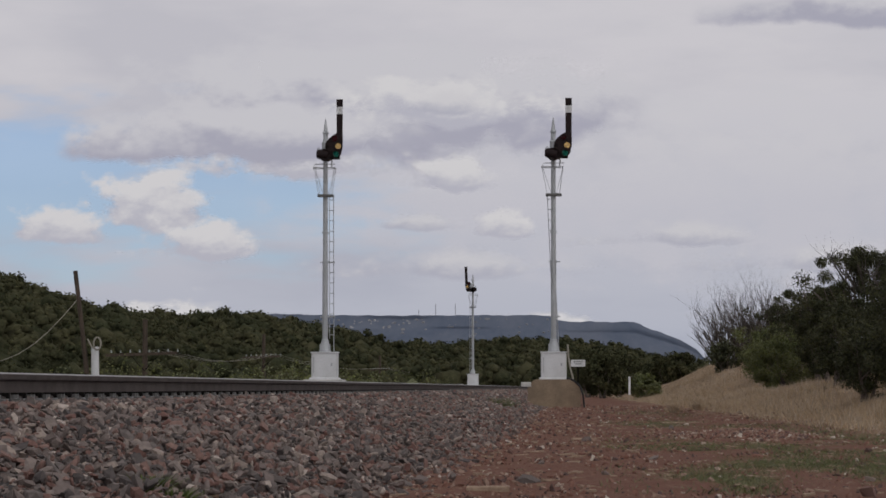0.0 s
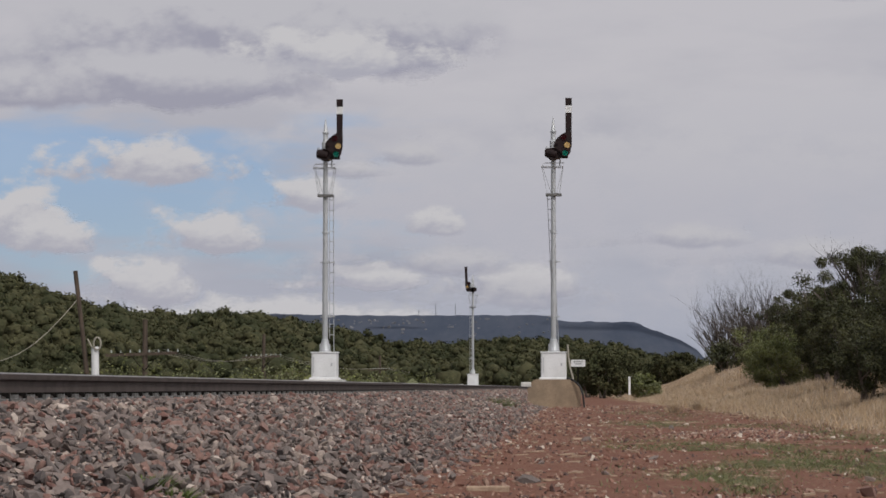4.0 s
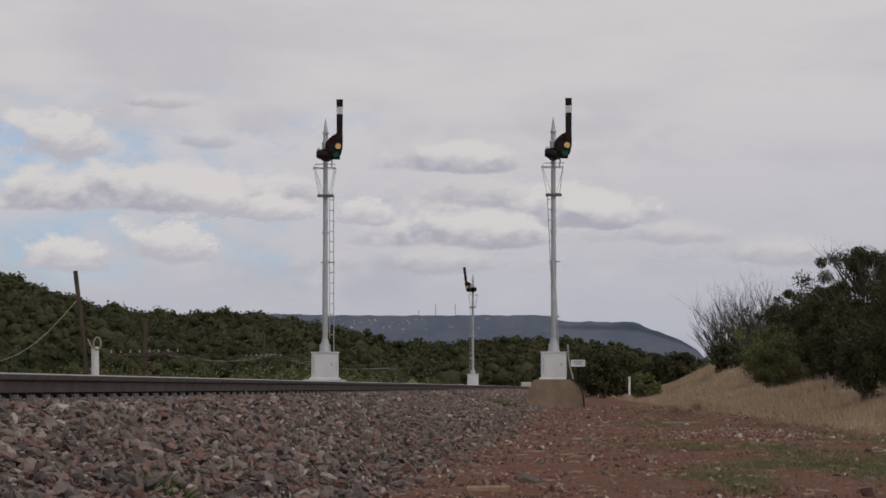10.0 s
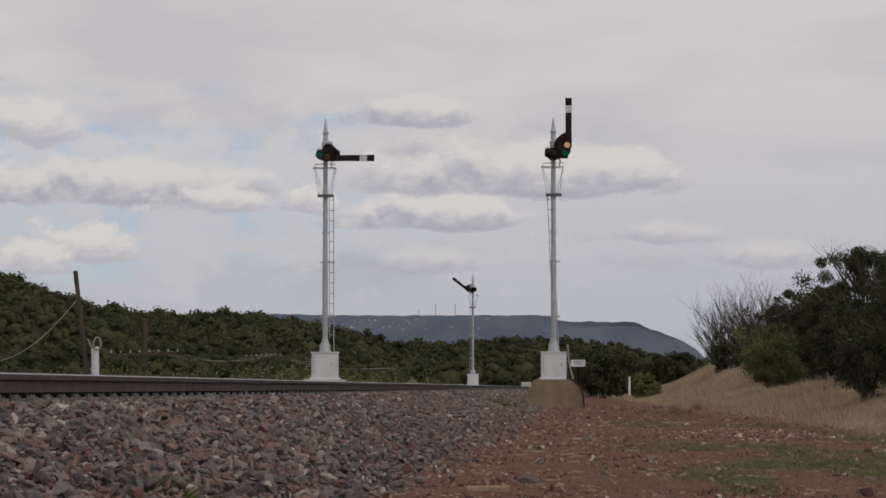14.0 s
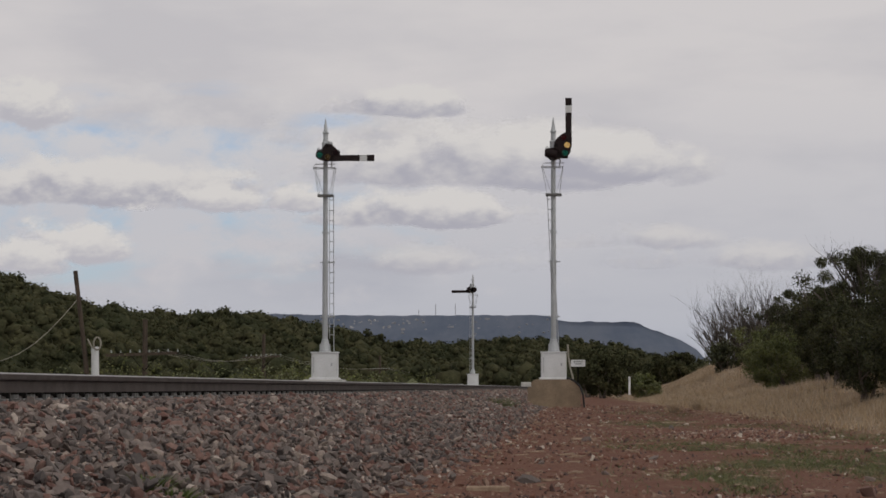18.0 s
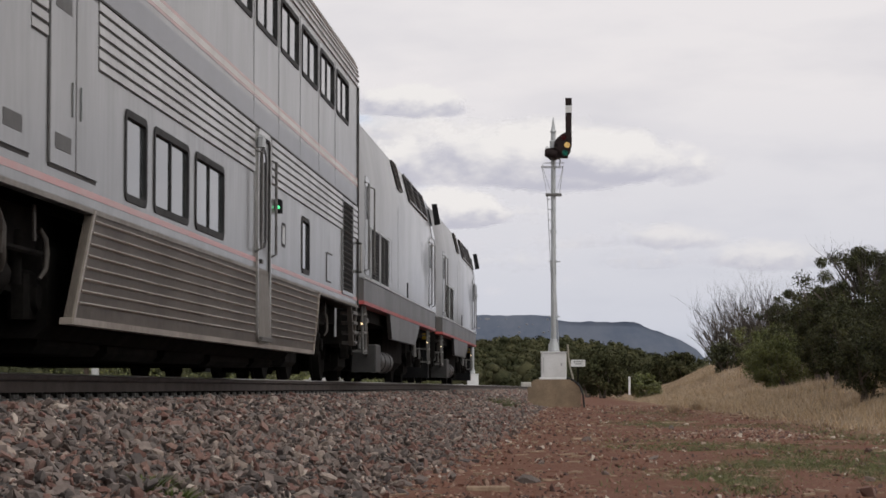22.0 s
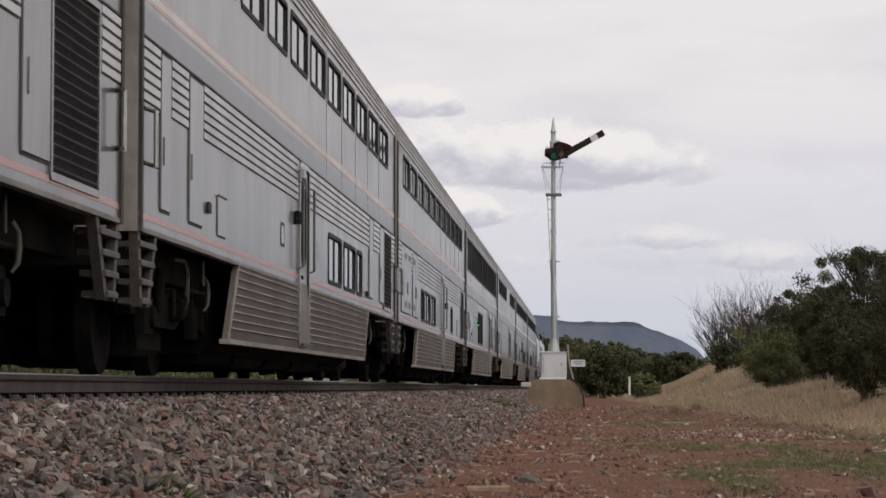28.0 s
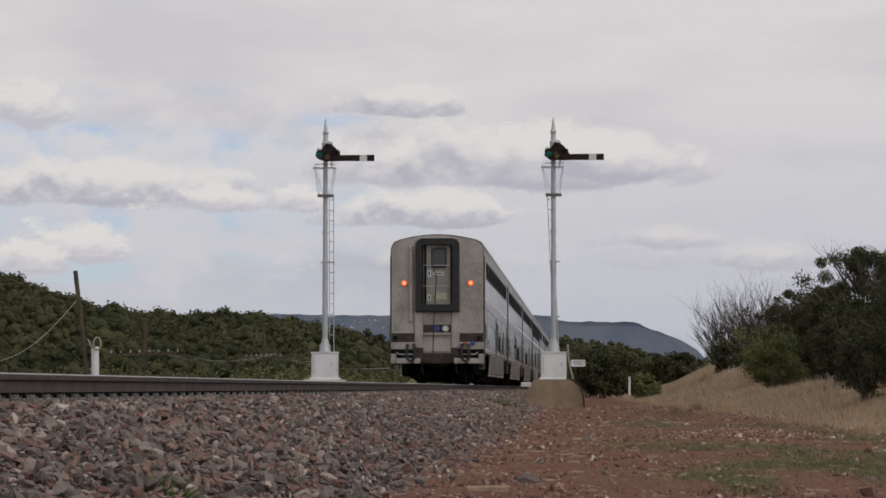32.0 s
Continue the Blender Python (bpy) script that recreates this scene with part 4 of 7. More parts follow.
def truck(parent, y, base, silver=False):
    """A two-axle truck centred at y."""
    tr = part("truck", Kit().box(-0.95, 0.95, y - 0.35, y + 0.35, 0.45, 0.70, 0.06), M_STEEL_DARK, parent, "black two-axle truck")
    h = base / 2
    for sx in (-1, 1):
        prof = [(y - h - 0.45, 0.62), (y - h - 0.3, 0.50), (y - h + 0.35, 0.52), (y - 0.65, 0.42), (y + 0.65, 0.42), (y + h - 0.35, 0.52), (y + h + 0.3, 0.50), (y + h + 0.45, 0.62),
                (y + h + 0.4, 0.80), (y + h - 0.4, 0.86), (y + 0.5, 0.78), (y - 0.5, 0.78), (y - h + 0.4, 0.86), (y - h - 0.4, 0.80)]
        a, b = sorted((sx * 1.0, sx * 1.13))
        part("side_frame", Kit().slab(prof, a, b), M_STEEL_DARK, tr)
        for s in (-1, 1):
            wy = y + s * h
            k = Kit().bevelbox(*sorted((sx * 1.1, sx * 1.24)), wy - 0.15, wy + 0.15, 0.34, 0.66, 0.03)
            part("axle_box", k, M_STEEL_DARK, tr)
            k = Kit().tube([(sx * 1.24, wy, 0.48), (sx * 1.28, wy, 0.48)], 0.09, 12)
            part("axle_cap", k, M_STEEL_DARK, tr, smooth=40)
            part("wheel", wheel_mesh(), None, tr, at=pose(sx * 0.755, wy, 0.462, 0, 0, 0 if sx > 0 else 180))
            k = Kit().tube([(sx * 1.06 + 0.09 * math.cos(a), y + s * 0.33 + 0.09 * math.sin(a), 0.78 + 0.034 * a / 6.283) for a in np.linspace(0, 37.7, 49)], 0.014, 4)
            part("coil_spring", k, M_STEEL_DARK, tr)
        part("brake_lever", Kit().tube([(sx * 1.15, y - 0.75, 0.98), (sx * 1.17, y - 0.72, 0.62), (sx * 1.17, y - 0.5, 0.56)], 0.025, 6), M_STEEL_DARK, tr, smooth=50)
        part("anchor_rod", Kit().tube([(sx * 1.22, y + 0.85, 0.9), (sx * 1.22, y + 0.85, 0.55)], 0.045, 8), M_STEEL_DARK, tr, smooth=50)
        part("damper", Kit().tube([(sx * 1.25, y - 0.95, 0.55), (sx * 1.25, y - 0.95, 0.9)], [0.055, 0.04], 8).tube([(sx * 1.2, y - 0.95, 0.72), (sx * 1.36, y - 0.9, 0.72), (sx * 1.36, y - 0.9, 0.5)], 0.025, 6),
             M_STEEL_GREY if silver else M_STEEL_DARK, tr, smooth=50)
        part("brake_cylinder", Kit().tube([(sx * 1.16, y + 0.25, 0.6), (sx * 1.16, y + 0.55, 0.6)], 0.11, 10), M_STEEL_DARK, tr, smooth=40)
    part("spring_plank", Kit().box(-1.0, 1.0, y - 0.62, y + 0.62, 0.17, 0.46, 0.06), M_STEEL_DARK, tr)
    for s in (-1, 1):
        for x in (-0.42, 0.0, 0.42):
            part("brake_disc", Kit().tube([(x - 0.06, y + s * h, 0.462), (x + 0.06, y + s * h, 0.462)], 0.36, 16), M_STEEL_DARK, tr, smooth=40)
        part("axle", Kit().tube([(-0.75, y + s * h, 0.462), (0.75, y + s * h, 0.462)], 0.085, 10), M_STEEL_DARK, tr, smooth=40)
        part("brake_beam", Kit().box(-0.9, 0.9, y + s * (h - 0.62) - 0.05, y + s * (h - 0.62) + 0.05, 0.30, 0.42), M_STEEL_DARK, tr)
    return tr


def wall(holes, s0, s1, z0, z1, x, depth=0.05):
    """A side wall of cells round rectangular holes (s0, s1, z0, z1), with the reveals of the holes; x is the outer face, to the +x side."""
    ss = sorted({s0, s1, *[h[0] for h in holes], *[h[1] for h in holes]})
    zz = sorted({z0, z1, *[h[2] for h in holes], *[h[3] for h in holes]})
    k = Kit()
    for a, b in zip(ss, ss[1:]):
        for c, d in zip(zz, zz[1:]):
            m, q = (a + b) / 2, (c + d) / 2
            if not any(h[0] < m < h[1] and h[2] < q < h[3] for h in holes):
                k.add([(x, -b, c), (x, -a, c), (x, -a, d), (x, -b, d)], [(0, 1, 2, 3)])
    for a, b, c, d in holes:
        i = x - depth
        k.add([(x, -b, c), (x, -a, c), (x, -a, d), (x, -b, d), (i, -b, c), (i, -a, c), (i, -a, d), (i, -b, d)],
              [(0, 4, 5, 1), (1, 5, 6, 2), (2, 6, 7, 3), (3, 7, 4, 0), (4, 7, 6, 5)])
    k.add([(x, -s1, z0), (x, -s0, z0), (x - 0.06, -s0, z0), (x - 0.06, -s1, z0)], [(0, 3, 2, 1)])
    k.add([(x, -s0, z0), (x, -s0, z1), (x - 0.06, -s0, z1), (x - 0.06, -s0, z0)], [(0, 3, 2, 1)])
    k.add([(x, -s1, z0), (x, -s1, z1), (x - 0.06, -s1, z1), (x - 0.06, -s1, z0)], [(0, 1, 2, 3)])
    return k.weld()


def both(name, kit, mat, parent, label="", smooth=None):
    a = part(name, kit, mat, parent, label, smooth)
    b = part(name, kit.mirror(), mat, parent, label, smooth)
    return a, b


def car_window(parent, s0, s1, z0, z1, panes=2, r=0.09, tall=False):
    cy, cz, w, h = -(s0 + s1) / 2, (z0 + z1) / 2, s1 - s0, z1 - z0
    fr = Kit().ring(cy, cz, w + 0.07, h + 0.07, r, 0.055, W - 0.048, W + 0.010)
    for i in range(1, panes):
        y = cy - w / 2 + w * i / panes
        fr.box(W - 0.048, W - 0.003, y - 0.022, y + 0.022, z0, z1)
    for ob, sx in zip(both("window", fr, M_RUBBER, parent, "black rubber window frame"), (1, -1)):
        for i in range(panes):
            y0, y1 = cy - w / 2 + w * i / panes, cy - w / 2 + w * (i + 1) / panes
            k = Kit().box(W - 0.024, W - 0.016, y0, y1, z0, z1)
            part("pane", k if sx > 0 else k.mirror(), M_GLASS, ob, "dark tinted glass")


def emblem(parent, s, z, h, x, mat=None, wide=2.3):
    """Three tapering leaves in a fan, as a plain shape; z is its foot, h its height."""
    leaves = (((0.70, 0.82), (0.84, 0.88), (0.97, 0.80), (1.0, 0.55), (0.92, 0.28), (0.75, 0.0), (0.72, 0.22), (0.64, 0.45), (0.62, 0.66)),
              ((0.40, 0.80), (0.52, 0.84), (0.61, 0.78), (0.60, 0.50), (0.46, 0.18), (0.43, 0.36), (0.36, 0.52)),
              ((0.06, 0.80), (0.18, 0.82), (0.30, 0.74), (0.28, 0.54), (0.18, 0.38), (0.12, 0.55)),
              ((0.05, 0.96), (0.24, 1.0), (0.38, 0.92), (0.24, 0.87)))
    k = Kit()
    for leaf in leaves:
        n = len(leaf)
        k.add([(x, -s + (u - 0.5) * h * wide, z + v * h) for u, v in leaf], [tuple(range(n - 1, -1, -1))])
    return both("emblem", k, mat or M_EMBLEM, parent, "grey leaf-shaped emblem")


def ribs(name, s0, s1, z0, z1, n, mat, parent, label, x=W, proud=0.014):
    both("groove", Kit().box(x - 0.005, x + 0.003, -s1, -s0, z0, z1), M_GROOVE, parent)
    p = (z1 - z0) / n
    for i in range(n):
        z = z0 + p * (i + 0.5)
        q = p * 0.40
        prof = [(x - 0.004, z - q), (x + proud, z - q * 0.85), (x + proud, z + q * 0.85), (x - 0.004, z + q)]
        both(name, Kit().prism(prof, -s1, -s0), mat, parent)


def side_door(parent, s0, s1):
    """A recessed side entrance door with a bowed lower half through the skirt and rails on both sides."""
    mid, w = (s0 + s1) / 2, 0.92
    y0, y1 = -mid - w / 2, -mid + w / 2
    body = Kit().box(W - 0.02, W + 0.006, y0, y1, 1.10, 2.42)
    a = both("side_door", body, M_SILVER, parent, "silver side door with a narrow window")
    for d, sx in zip(a, (1, -1)):
        def put(name, k, m, label=""):
            part(name, k if sx > 0 else k.mirror(), m, d, label, smooth=40)
        put("lower_panel", Kit().prism([(W - 0.02, 0.40), (W + 0.03, 0.40), (W + 0.03, 0.72), (W + 0.006, 1.097), (W - 0.02, 1.097)], y0, y1), M_DOORLOW, "soiled lower door panel")
        put("door_frame", Kit().ring(-mid, 1.42, w + 0.14, 2.16, 0.14, 0.055, W - 0.01, W + 0.028, 3), M_SILVER2)
        put("door_gasket", Kit().ring(-mid, 1.42, w + 0.03, 2.05, 0.10, 0.03, W, W + 0.016, 3), M_BLACK)
        put("door_window", Kit().ring(-mid, 1.83, 0.46, 1.02, 0.15, 0.05, W, W + 0.016, 4), M_RUBBER)
        put("pane", Kit().box(W + 0.006, W + 0.011, -mid - 0.19, -mid + 0.19, 1.36, 2.30), M_GLASS)
        for y in (y0 - 0.13, y1 + 0.13):
            put("grab_rail", Kit().tube([(W, y, 2.27), (W + 0.07, y, 2.24), (W + 0.07, y, 1.28), (W, y, 1.25)], 0.015, 6), M_STEEL_GREY, "steel grab rail")
        put("door_hook", Kit().bevelbox(W + 0.01, W + 0.09, y0 - 0.10, y0 + 0.02, 2.30, 2.42, 0.02), M_ALU)
        put("latch", Kit().box(W + 0.006, W + 0.035, -mid - 0.30, -mid - 0.18, 1.15, 1.19), M_GROOVE)
        put("sill_step", Kit().bevelbox(W - 0.05, W + 0.06, y0 + 0.02, y1 - 0.02, 0.36, 0.41, 0.01), M_ROD)


def louver(parent, s0, s1, z0, z1):
    fr = Kit().box(W - 0.03, W + 0.004, -s1, -s0, z0, z1)
    if "slat" not in SHARED:
        SHARED["slat"] = Kit().add([(0, -0.5, -0.018), (0.012, -0.5, -0.006), (0.012, -0.5, 0.004), (0, -0.5, 0.002), (0, 0.5, -0.018), (0.012, 0.5, -0.006), (0.012, 0.5, 0.004), (0, 0.5, 0.002)],
                                   [(0, 1, 2, 3), (7, 6, 5, 4), (0, 4, 5, 1), (1, 5, 6, 2), (2, 6, 7, 3)]).mesh("slat", M_GROOVE)
    for ob, sx in zip(both("louver", fr, M_BLACK, parent, "black ventilation louver"), (1, -1)):
        q = Kit().ring(-(s0 + s1) / 2, (z0 + z1) / 2, s1 - s0 + 0.10, z1 - z0 + 0.10, 0.02, 0.05, W - 0.01, W + 0.018, 1)
        part("louver_frame", q if sx > 0 else q.mirror(), M_SILVER, ob)
        n = int((z1 - z0) / 0.07)
        for i in range(n):
            z = z0 + (i + 0.5) * (z1 - z0) / n
            o = part("slat", SHARED["slat"], None, ob)
            o.matrix_basis = Matrix.LocRotScale((sx * (W + 0.004), -(s0 + s1) / 2, z), Euler((0, 0, 0 if sx > 0 else math.pi)), Vector((1, s1 - s0 - 0.02, 1)))


ROOF = [(W, 4.22), (1.55, 4.40), (1.54, 4.52), (1.49, 4.64), (1.41, 4.73), (1.22, 4.81), (0.80, 4.90), (0.40, 4.955), (0.0, 4.975)]


def end_steps(parent, y, sgn):
    """Corner step irons and a grab iron at a car end; sgn points from the end into the car."""
    for sx in (-1, 1):
        o, i = sx * (W - 0.01), sx * (W - 0.08)
        for d0, d1, w in ((0.02, 0.14, 0.10), (0.78, 0.42, 0.11)):
            pr = [(y + sgn * d0, 1.08), (y + sgn * (d0 + w), 1.08), (y + sgn * (d1 + w), 0.50), (y + sgn * d1, 0.50)]
            part("step_hanger", Kit().slab(pr if sgn > 0 else pr[::-1], *sorted((o, i))), M_CORNERSTEP, parent, "dusty corner step iron")
        for j, z in enumerate((0.52, 0.66, 0.80, 0.94)):
            f = (z - 0.5) / 0.58
            a, b = 0.14 - 0.12 * f, 0.50 + 0.34 * f
            part("corner_step", Kit().bevelbox(*sorted((sx * (W - 0.18), sx * (W + 0.012))), *sorted((y + sgn * a, y + sgn * b)), z, z + 0.045, 0.01), M_ROD, parent)
        yy = y + sgn * 0.30
        part("grab_iron", Kit().tube([(sx * (W + 0.075), yy, 1.97), (sx * (W + 0.075), yy, 1.54)], 0.019, 8), M_SILVER2, parent, "upright grab iron")
        for z in (1.96, 1.55):
            part("grab_arm", Kit().tube([(sx * W, yy - sgn * 0.10, z + 0.02), (sx * (W + 0.08), yy + sgn * 0.10, z)], 0.018, 6), M_ROD, parent)
        part("end_post", Kit().box(*sorted((sx * (W - 0.02), sx * (W + 0.02))), *sorted((y, y + sgn * 0.09)), 1.05, 4.25), M_GROOVE, parent)


def diaphragm(parent, y, sgn):
    k = Kit()
    a, b = sorted((y, y + sgn * 0.30))
    k.box(-0.75, -0.55, a, b, 2.46, 4.84, 0.05).box(0.55, 0.75, a, b, 2.46, 4.84, 0.05).box(-0.75, 0.75, a, b, 4.66, 4.85, 0.05).box(-0.75, 0.75, a, b, 2.44, 2.64, 0.05)
    part("diaphragm", k, M_RUBBER, parent, "black rubber end diaphragm")


CAR_BACK = 25.31         # where the body of a car ends, from the front of its length


def vent_patch(parent, s0, s1, z0, z1):
    q = Kit().box(W + 0.012, W + 0.018, -s1, -s0, z0, z1)
    both("vent", q, M_VENT, parent)


def locker(parent, s0, s1, z0=1.275, z1=2.48, vents=False, handle=None, mat=None):
    """A tall flush equipment door with a dark seam, small vents and a slim handle."""
    k = Kit().bevelbox(W - 0.01, W + 0.016, -s1, -s0, z0, z1, 0.005)
    for ob, sx in zip(both("locker_door", k, mat or M_SILVER, parent, "flush silver equipment door"), (1, -1)):
        def put(name, q, m):
            part(name, q if sx > 0 else q.mirror(), m, ob)
        put("seam", Kit().ring(-(s0 + s1) / 2, (z0 + z1) / 2, s1 - s0 + 0.05, z1 - z0 + 0.05, 0.02, 0.025, W - 0.004, W + 0.004, 1), M_GROOVE)
        if handle is not None:
            put("handle", Kit().bevelbox(W + 0.014, W + 0.026, -handle - 0.012, -handle + 0.012, 1.62, 1.84, 0.004), M_EMBLEM)
        if vents:
            c = (s0 + s1) / 2
            for z in (z0 + 0.10, z1 - 0.22):
                put("vent", Kit().box(W + 0.014, W + 0.019, -c - 0.24, -c + 0.24, z, z + 0.10), M_VENT)


def hatch(parent, s0, s1, z0=1.26, z1=1.61):
    k = Kit().bevelbox(W - 0.01, W + 0.012, -s1, -s0, z0, z1, 0.006)
    for ob, sx in zip(both("fill_hatch", k, M_SILVER, parent, "small silver hatch with a piano hinge"), (1, -1)):
        def put(name, q, m):
            part(name, q if sx > 0 else q.mirror(), m, ob)
        put("seam", Kit().box(W - 0.004, W + 0.006, -s1 - 0.02, -s1 - 0.002, z0 - 0.01, z1).box(W - 0.004, W + 0.006, -s1, -s0, z0 - 0.016, z0 - 0.005), M_GROOVE)
        put("hinge", Kit().tube([(W + 0.016, -s1, z1 + 0.005), (W + 0.016, -s0, z1 + 0.005)], 0.010, 6), M_STEEL_GREY)


def knob(parent, s, z):
    k = Kit().bevelbox(W, W + 0.035, -s - 0.06, -s + 0.06, z - 0.05, z + 0.05, 0.012)
    both("valve_box", k, M_GROOVE, parent, "small dark valve box")


def truck_rods(parent, s):
    """Pale curved brake hangers that show in the wheel opening."""
    for sx in (1, -1):
        for d, bow in ((-0.55, -0.05), (0.55, 0.05)):
            y = -s + d
            k = Kit().tube([(sx * 1.30, y, 0.92), (sx * 1.33, y + bow, 0.86), (sx * 1.33, y + bow * 1.5, 0.76), (sx * 1.33, y + bow, 0.66), (sx * 1.30, y, 0.60)], [0.02, 0.020, 0.024, 0.020, 0.014], 8)
            part("brake_hanger", k, M_CORNERSTEP, parent, "worn grey brake hanger", smooth=50)
        part("hanger_bar", Kit().tube([(sx * 1.31, -s - 0.55, 0.76), (sx * 1.31, -s + 0.55, 0.76)], 0.022, 6), M_STEEL_DARK, parent, smooth=50)
        part("drop_pin", Kit().tube([(sx * 1.36, -s + 0.1, 1.05), (sx * 1.36, -s + 0.12, 0.82)], 0.014, 5), M_ROD, parent)
        part("pipe_elbow", Kit().tube([(sx * 1.30, -s - 1.15, 1.0), (sx * 1.36, -s - 0.95, 0.99), (sx * 1.36, -s - 0.8, 0.90), (sx * 1.34, -s - 0.75, 0.70)], 0.02, 6), M_CORNERSTEP, parent, smooth=50)


def superliner(kind, label):
    """kind: A sleeper, B coach, D coach with fewer windows, C dining car, L lounge, G last coach."""
    L = CAR_BACK
    car = thing("passenger_car", pose(TRACK_X, -300, RAIL_Z), label, "train car", "cars of the train")
    top = {"L": (3.25, 4.13)}.get(kind, (3.57, 4.11))
    if kind == "C":
        up = [(1.62 + 2.03 * i, 3.27 + 2.03 * i) for i in range(4)] + [(13.9 + 2.02 * i, 15.55 + 2.02 * i) for i in range(5)]
    elif kind == "L":
        up = [(1.12 + 2.13 * i, 2.98 + 2.13 * i) for i in range(11)]
    else:
        up = [(1.64 + 2.06 * i, 3.29 + 2.06 * i) for i in range(11)]
    lowz = (1.28, 2.23) if kind == "L" else (1.265, 1.86)
    three = [(6.54, 7.33, 1), (7.64, 9.33, 2), (9.72, 11.42, 2)]
    low = {"A": [(6.64, 7.4, 1), (13.84, 15.48, 2), (15.9, 17.54, 2), (17.92, 18.76, 1)], "B": three + [(17.96, 18.74, 1)], "D": three,
           "C": [], "L": [(13.72, 15.42, 2), (15.8, 17.42, 2)], "G": [(6.58, 7.38, 1), (9.9, 11.46, 2)]}[kind]
    door = {"A": (10.27, 11.77), "C": (10.25, 11.75), "L": (7.66, 9.12)}.get(kind, (13.70, 15.05))
    holes = [(a, b, *top) for a, b in up] + [(a, b, *lowz) for a, b, _ in low]
    body = wall(holes, 0.10, L, 1.05, 4.22, W)
    both("side_wall", body, M_SILVER, car, "dull silver car side")
    # roof with fine ribs
    prof = [(x, z) for x, z in ROOF] + [(-x, z) for x, z in reversed(ROOF[:-1])]
    part("roof", Kit().prism(prof, -L, -0.10), M_SILVER2, car, "ribbed silver roof", smooth=30)
    k = Kit()
    for (x0, z0), (x1, z1) in zip(ROOF[:5], ROOF[1:6]):
        for u in (0.2, 0.7):
            x, z = x0 + (x1 - x0) * u, z0 + (z1 - z0) * u
            d = Vector((z1 - z0, -(x1 - x0))).normalized()
            t = Vector((x1 - x0, z1 - z0)).normalized() * 0.016
            k.prism([(x - t.x, z - t.y), (x + d.x * 0.02 - t.x * 0.6, z + d.y * 0.02 - t.y * 0.6), (x + d.x * 0.02 + t.x * 0.6, z + d.y * 0.02 + t.y * 0.6), (x + t.x, z + t.y)], -L, -0.10)
    both("roof_rib", k, M_SILVER2, car, "raised roof ribs")
    # stripes
    for z0, z1, m, nm in ((2.535, 2.745, M_STRIPE_BLUE, "faded blue grey stripe"), (2.798, 2.83, M_STRIPE_PINK, "faded red stripe"), (2.83, 2.886, M_STRIPE_WHITE, "white stripe"),
                          (2.886, 2.918, M_STRIPE_PINK, "faded red stripe"), (1.15, 1.195, M_STRIPE_RED, "faded red stripe")):
        both("stripe", Kit().box(W - 0.002, W + (0.003 if "white" not in nm else 0.0035), -L, -0.10, z0, z1), m, car, nm)
    both("sill_rail", Kit().box(W - 0.004, W + 0.012, -L, -0.10, 1.05, 1.085), M_DOORLOW, car)
    # fluting above the lower windows, between the doors and panels
    rear = [(19.85, 21.42), (21.95, 24.42)] if kind in "AC" else [(22.22, 23.02), (23.93, 24.42)]
    front = [(0.95, 2.52)] if kind in "AC" else [(0.95, 3.38), (4.62, 5.36)]
    if kind == "L":
        front, rear = [(0.85, 3.22), (4.48, 5.25)], [(9.1, 17.5)] + rear
    blocks = sorted([(door[0] + 0.1, door[1] - 0.1)] + rear + front + ([(7.82, 9.46)] if kind == "G" else []))
    s = 0.22
    for a, b in blocks + [(L - 0.06, L)]:
        if a - s > 0.12:
            ribs("flute", s, a - 0.03, 2.03, 2.51, 6, M_SILVER2, car, "bright horizontal fluting")
        s = b + 0.03
    both("belt_rail", Kit().box(W - 0.002, W + 0.012, -L, -0.10, 2.512, 2.53), M_GROOVE, car)
    # skirt between the trucks
    pr = [(-20.65, 0.32), (-6.15, 0.32), (-5.45, 1.075), (-19.95, 1.075)]
    both("skirt", Kit().slab(pr, W - 0.05, W + 0.002), M_SKIRT, car, "soiled fluted steel skirt")
    cuts = sorted([(door[0] + 0.12, door[1] - 0.12)] + ([(7.9, 9.4)] if kind == "G" else []))
    n = 8
    for i in range(n):
        z = 0.445 + i * 0.080
        f = (z - 0.32) / 0.755
        s, end = 6.15 - 0.70 * f + 0.08, 20.65 - 0.70 * f - 0.08
        for a, b in cuts + [(end, end)]:
            both("skirt_rib", Kit().prism([(W, z - 0.014), (W + 0.018, z - 0.006), (W + 0.022, z + 0.001), (W + 0.016, z + 0.008), (W, z + 0.011)], -min(a, end), -s), M_SKIRTRIB, car)
            s = b
    both("skirt_edge", Kit().slab([(-20.67, 0.30), (-6.12, 0.30), (-6.15, 0.345), (-20.65, 0.345)], W - 0.07, W + 0.014), M_SKIRTRIB, car)
    for e, sg in ((5.45, 1), (19.95, -1)):
        e2 = e + 0.70
        pts = [(-e2, 0.32), (-e2 - sg * 0.05, 0.32), (-e - sg * 0.05, 1.075), (-e, 1.075)]
        both("skirt_end", Kit().slab(pts if sg < 0 else pts[::-1], W - 0.05, W + 0.018), M_SKIRTRIB, car)
    # details
    for a, b in up:
        car_window(car, a, b, *top)
        if int(a * 3) % 2:
            both("panel_seam", Kit().box(W - 0.002, W + 0.0045, -a + 0.20, -a + 0.204, 2.54, 4.2), M_EMBLEM_PALE, car)
    for a, b, p in low:
        car_window(car, a, b, *lowz, panes=p)
    side_door(car, *door)
    louver(car, 1.02, 2.5, 1.22, 2.44)
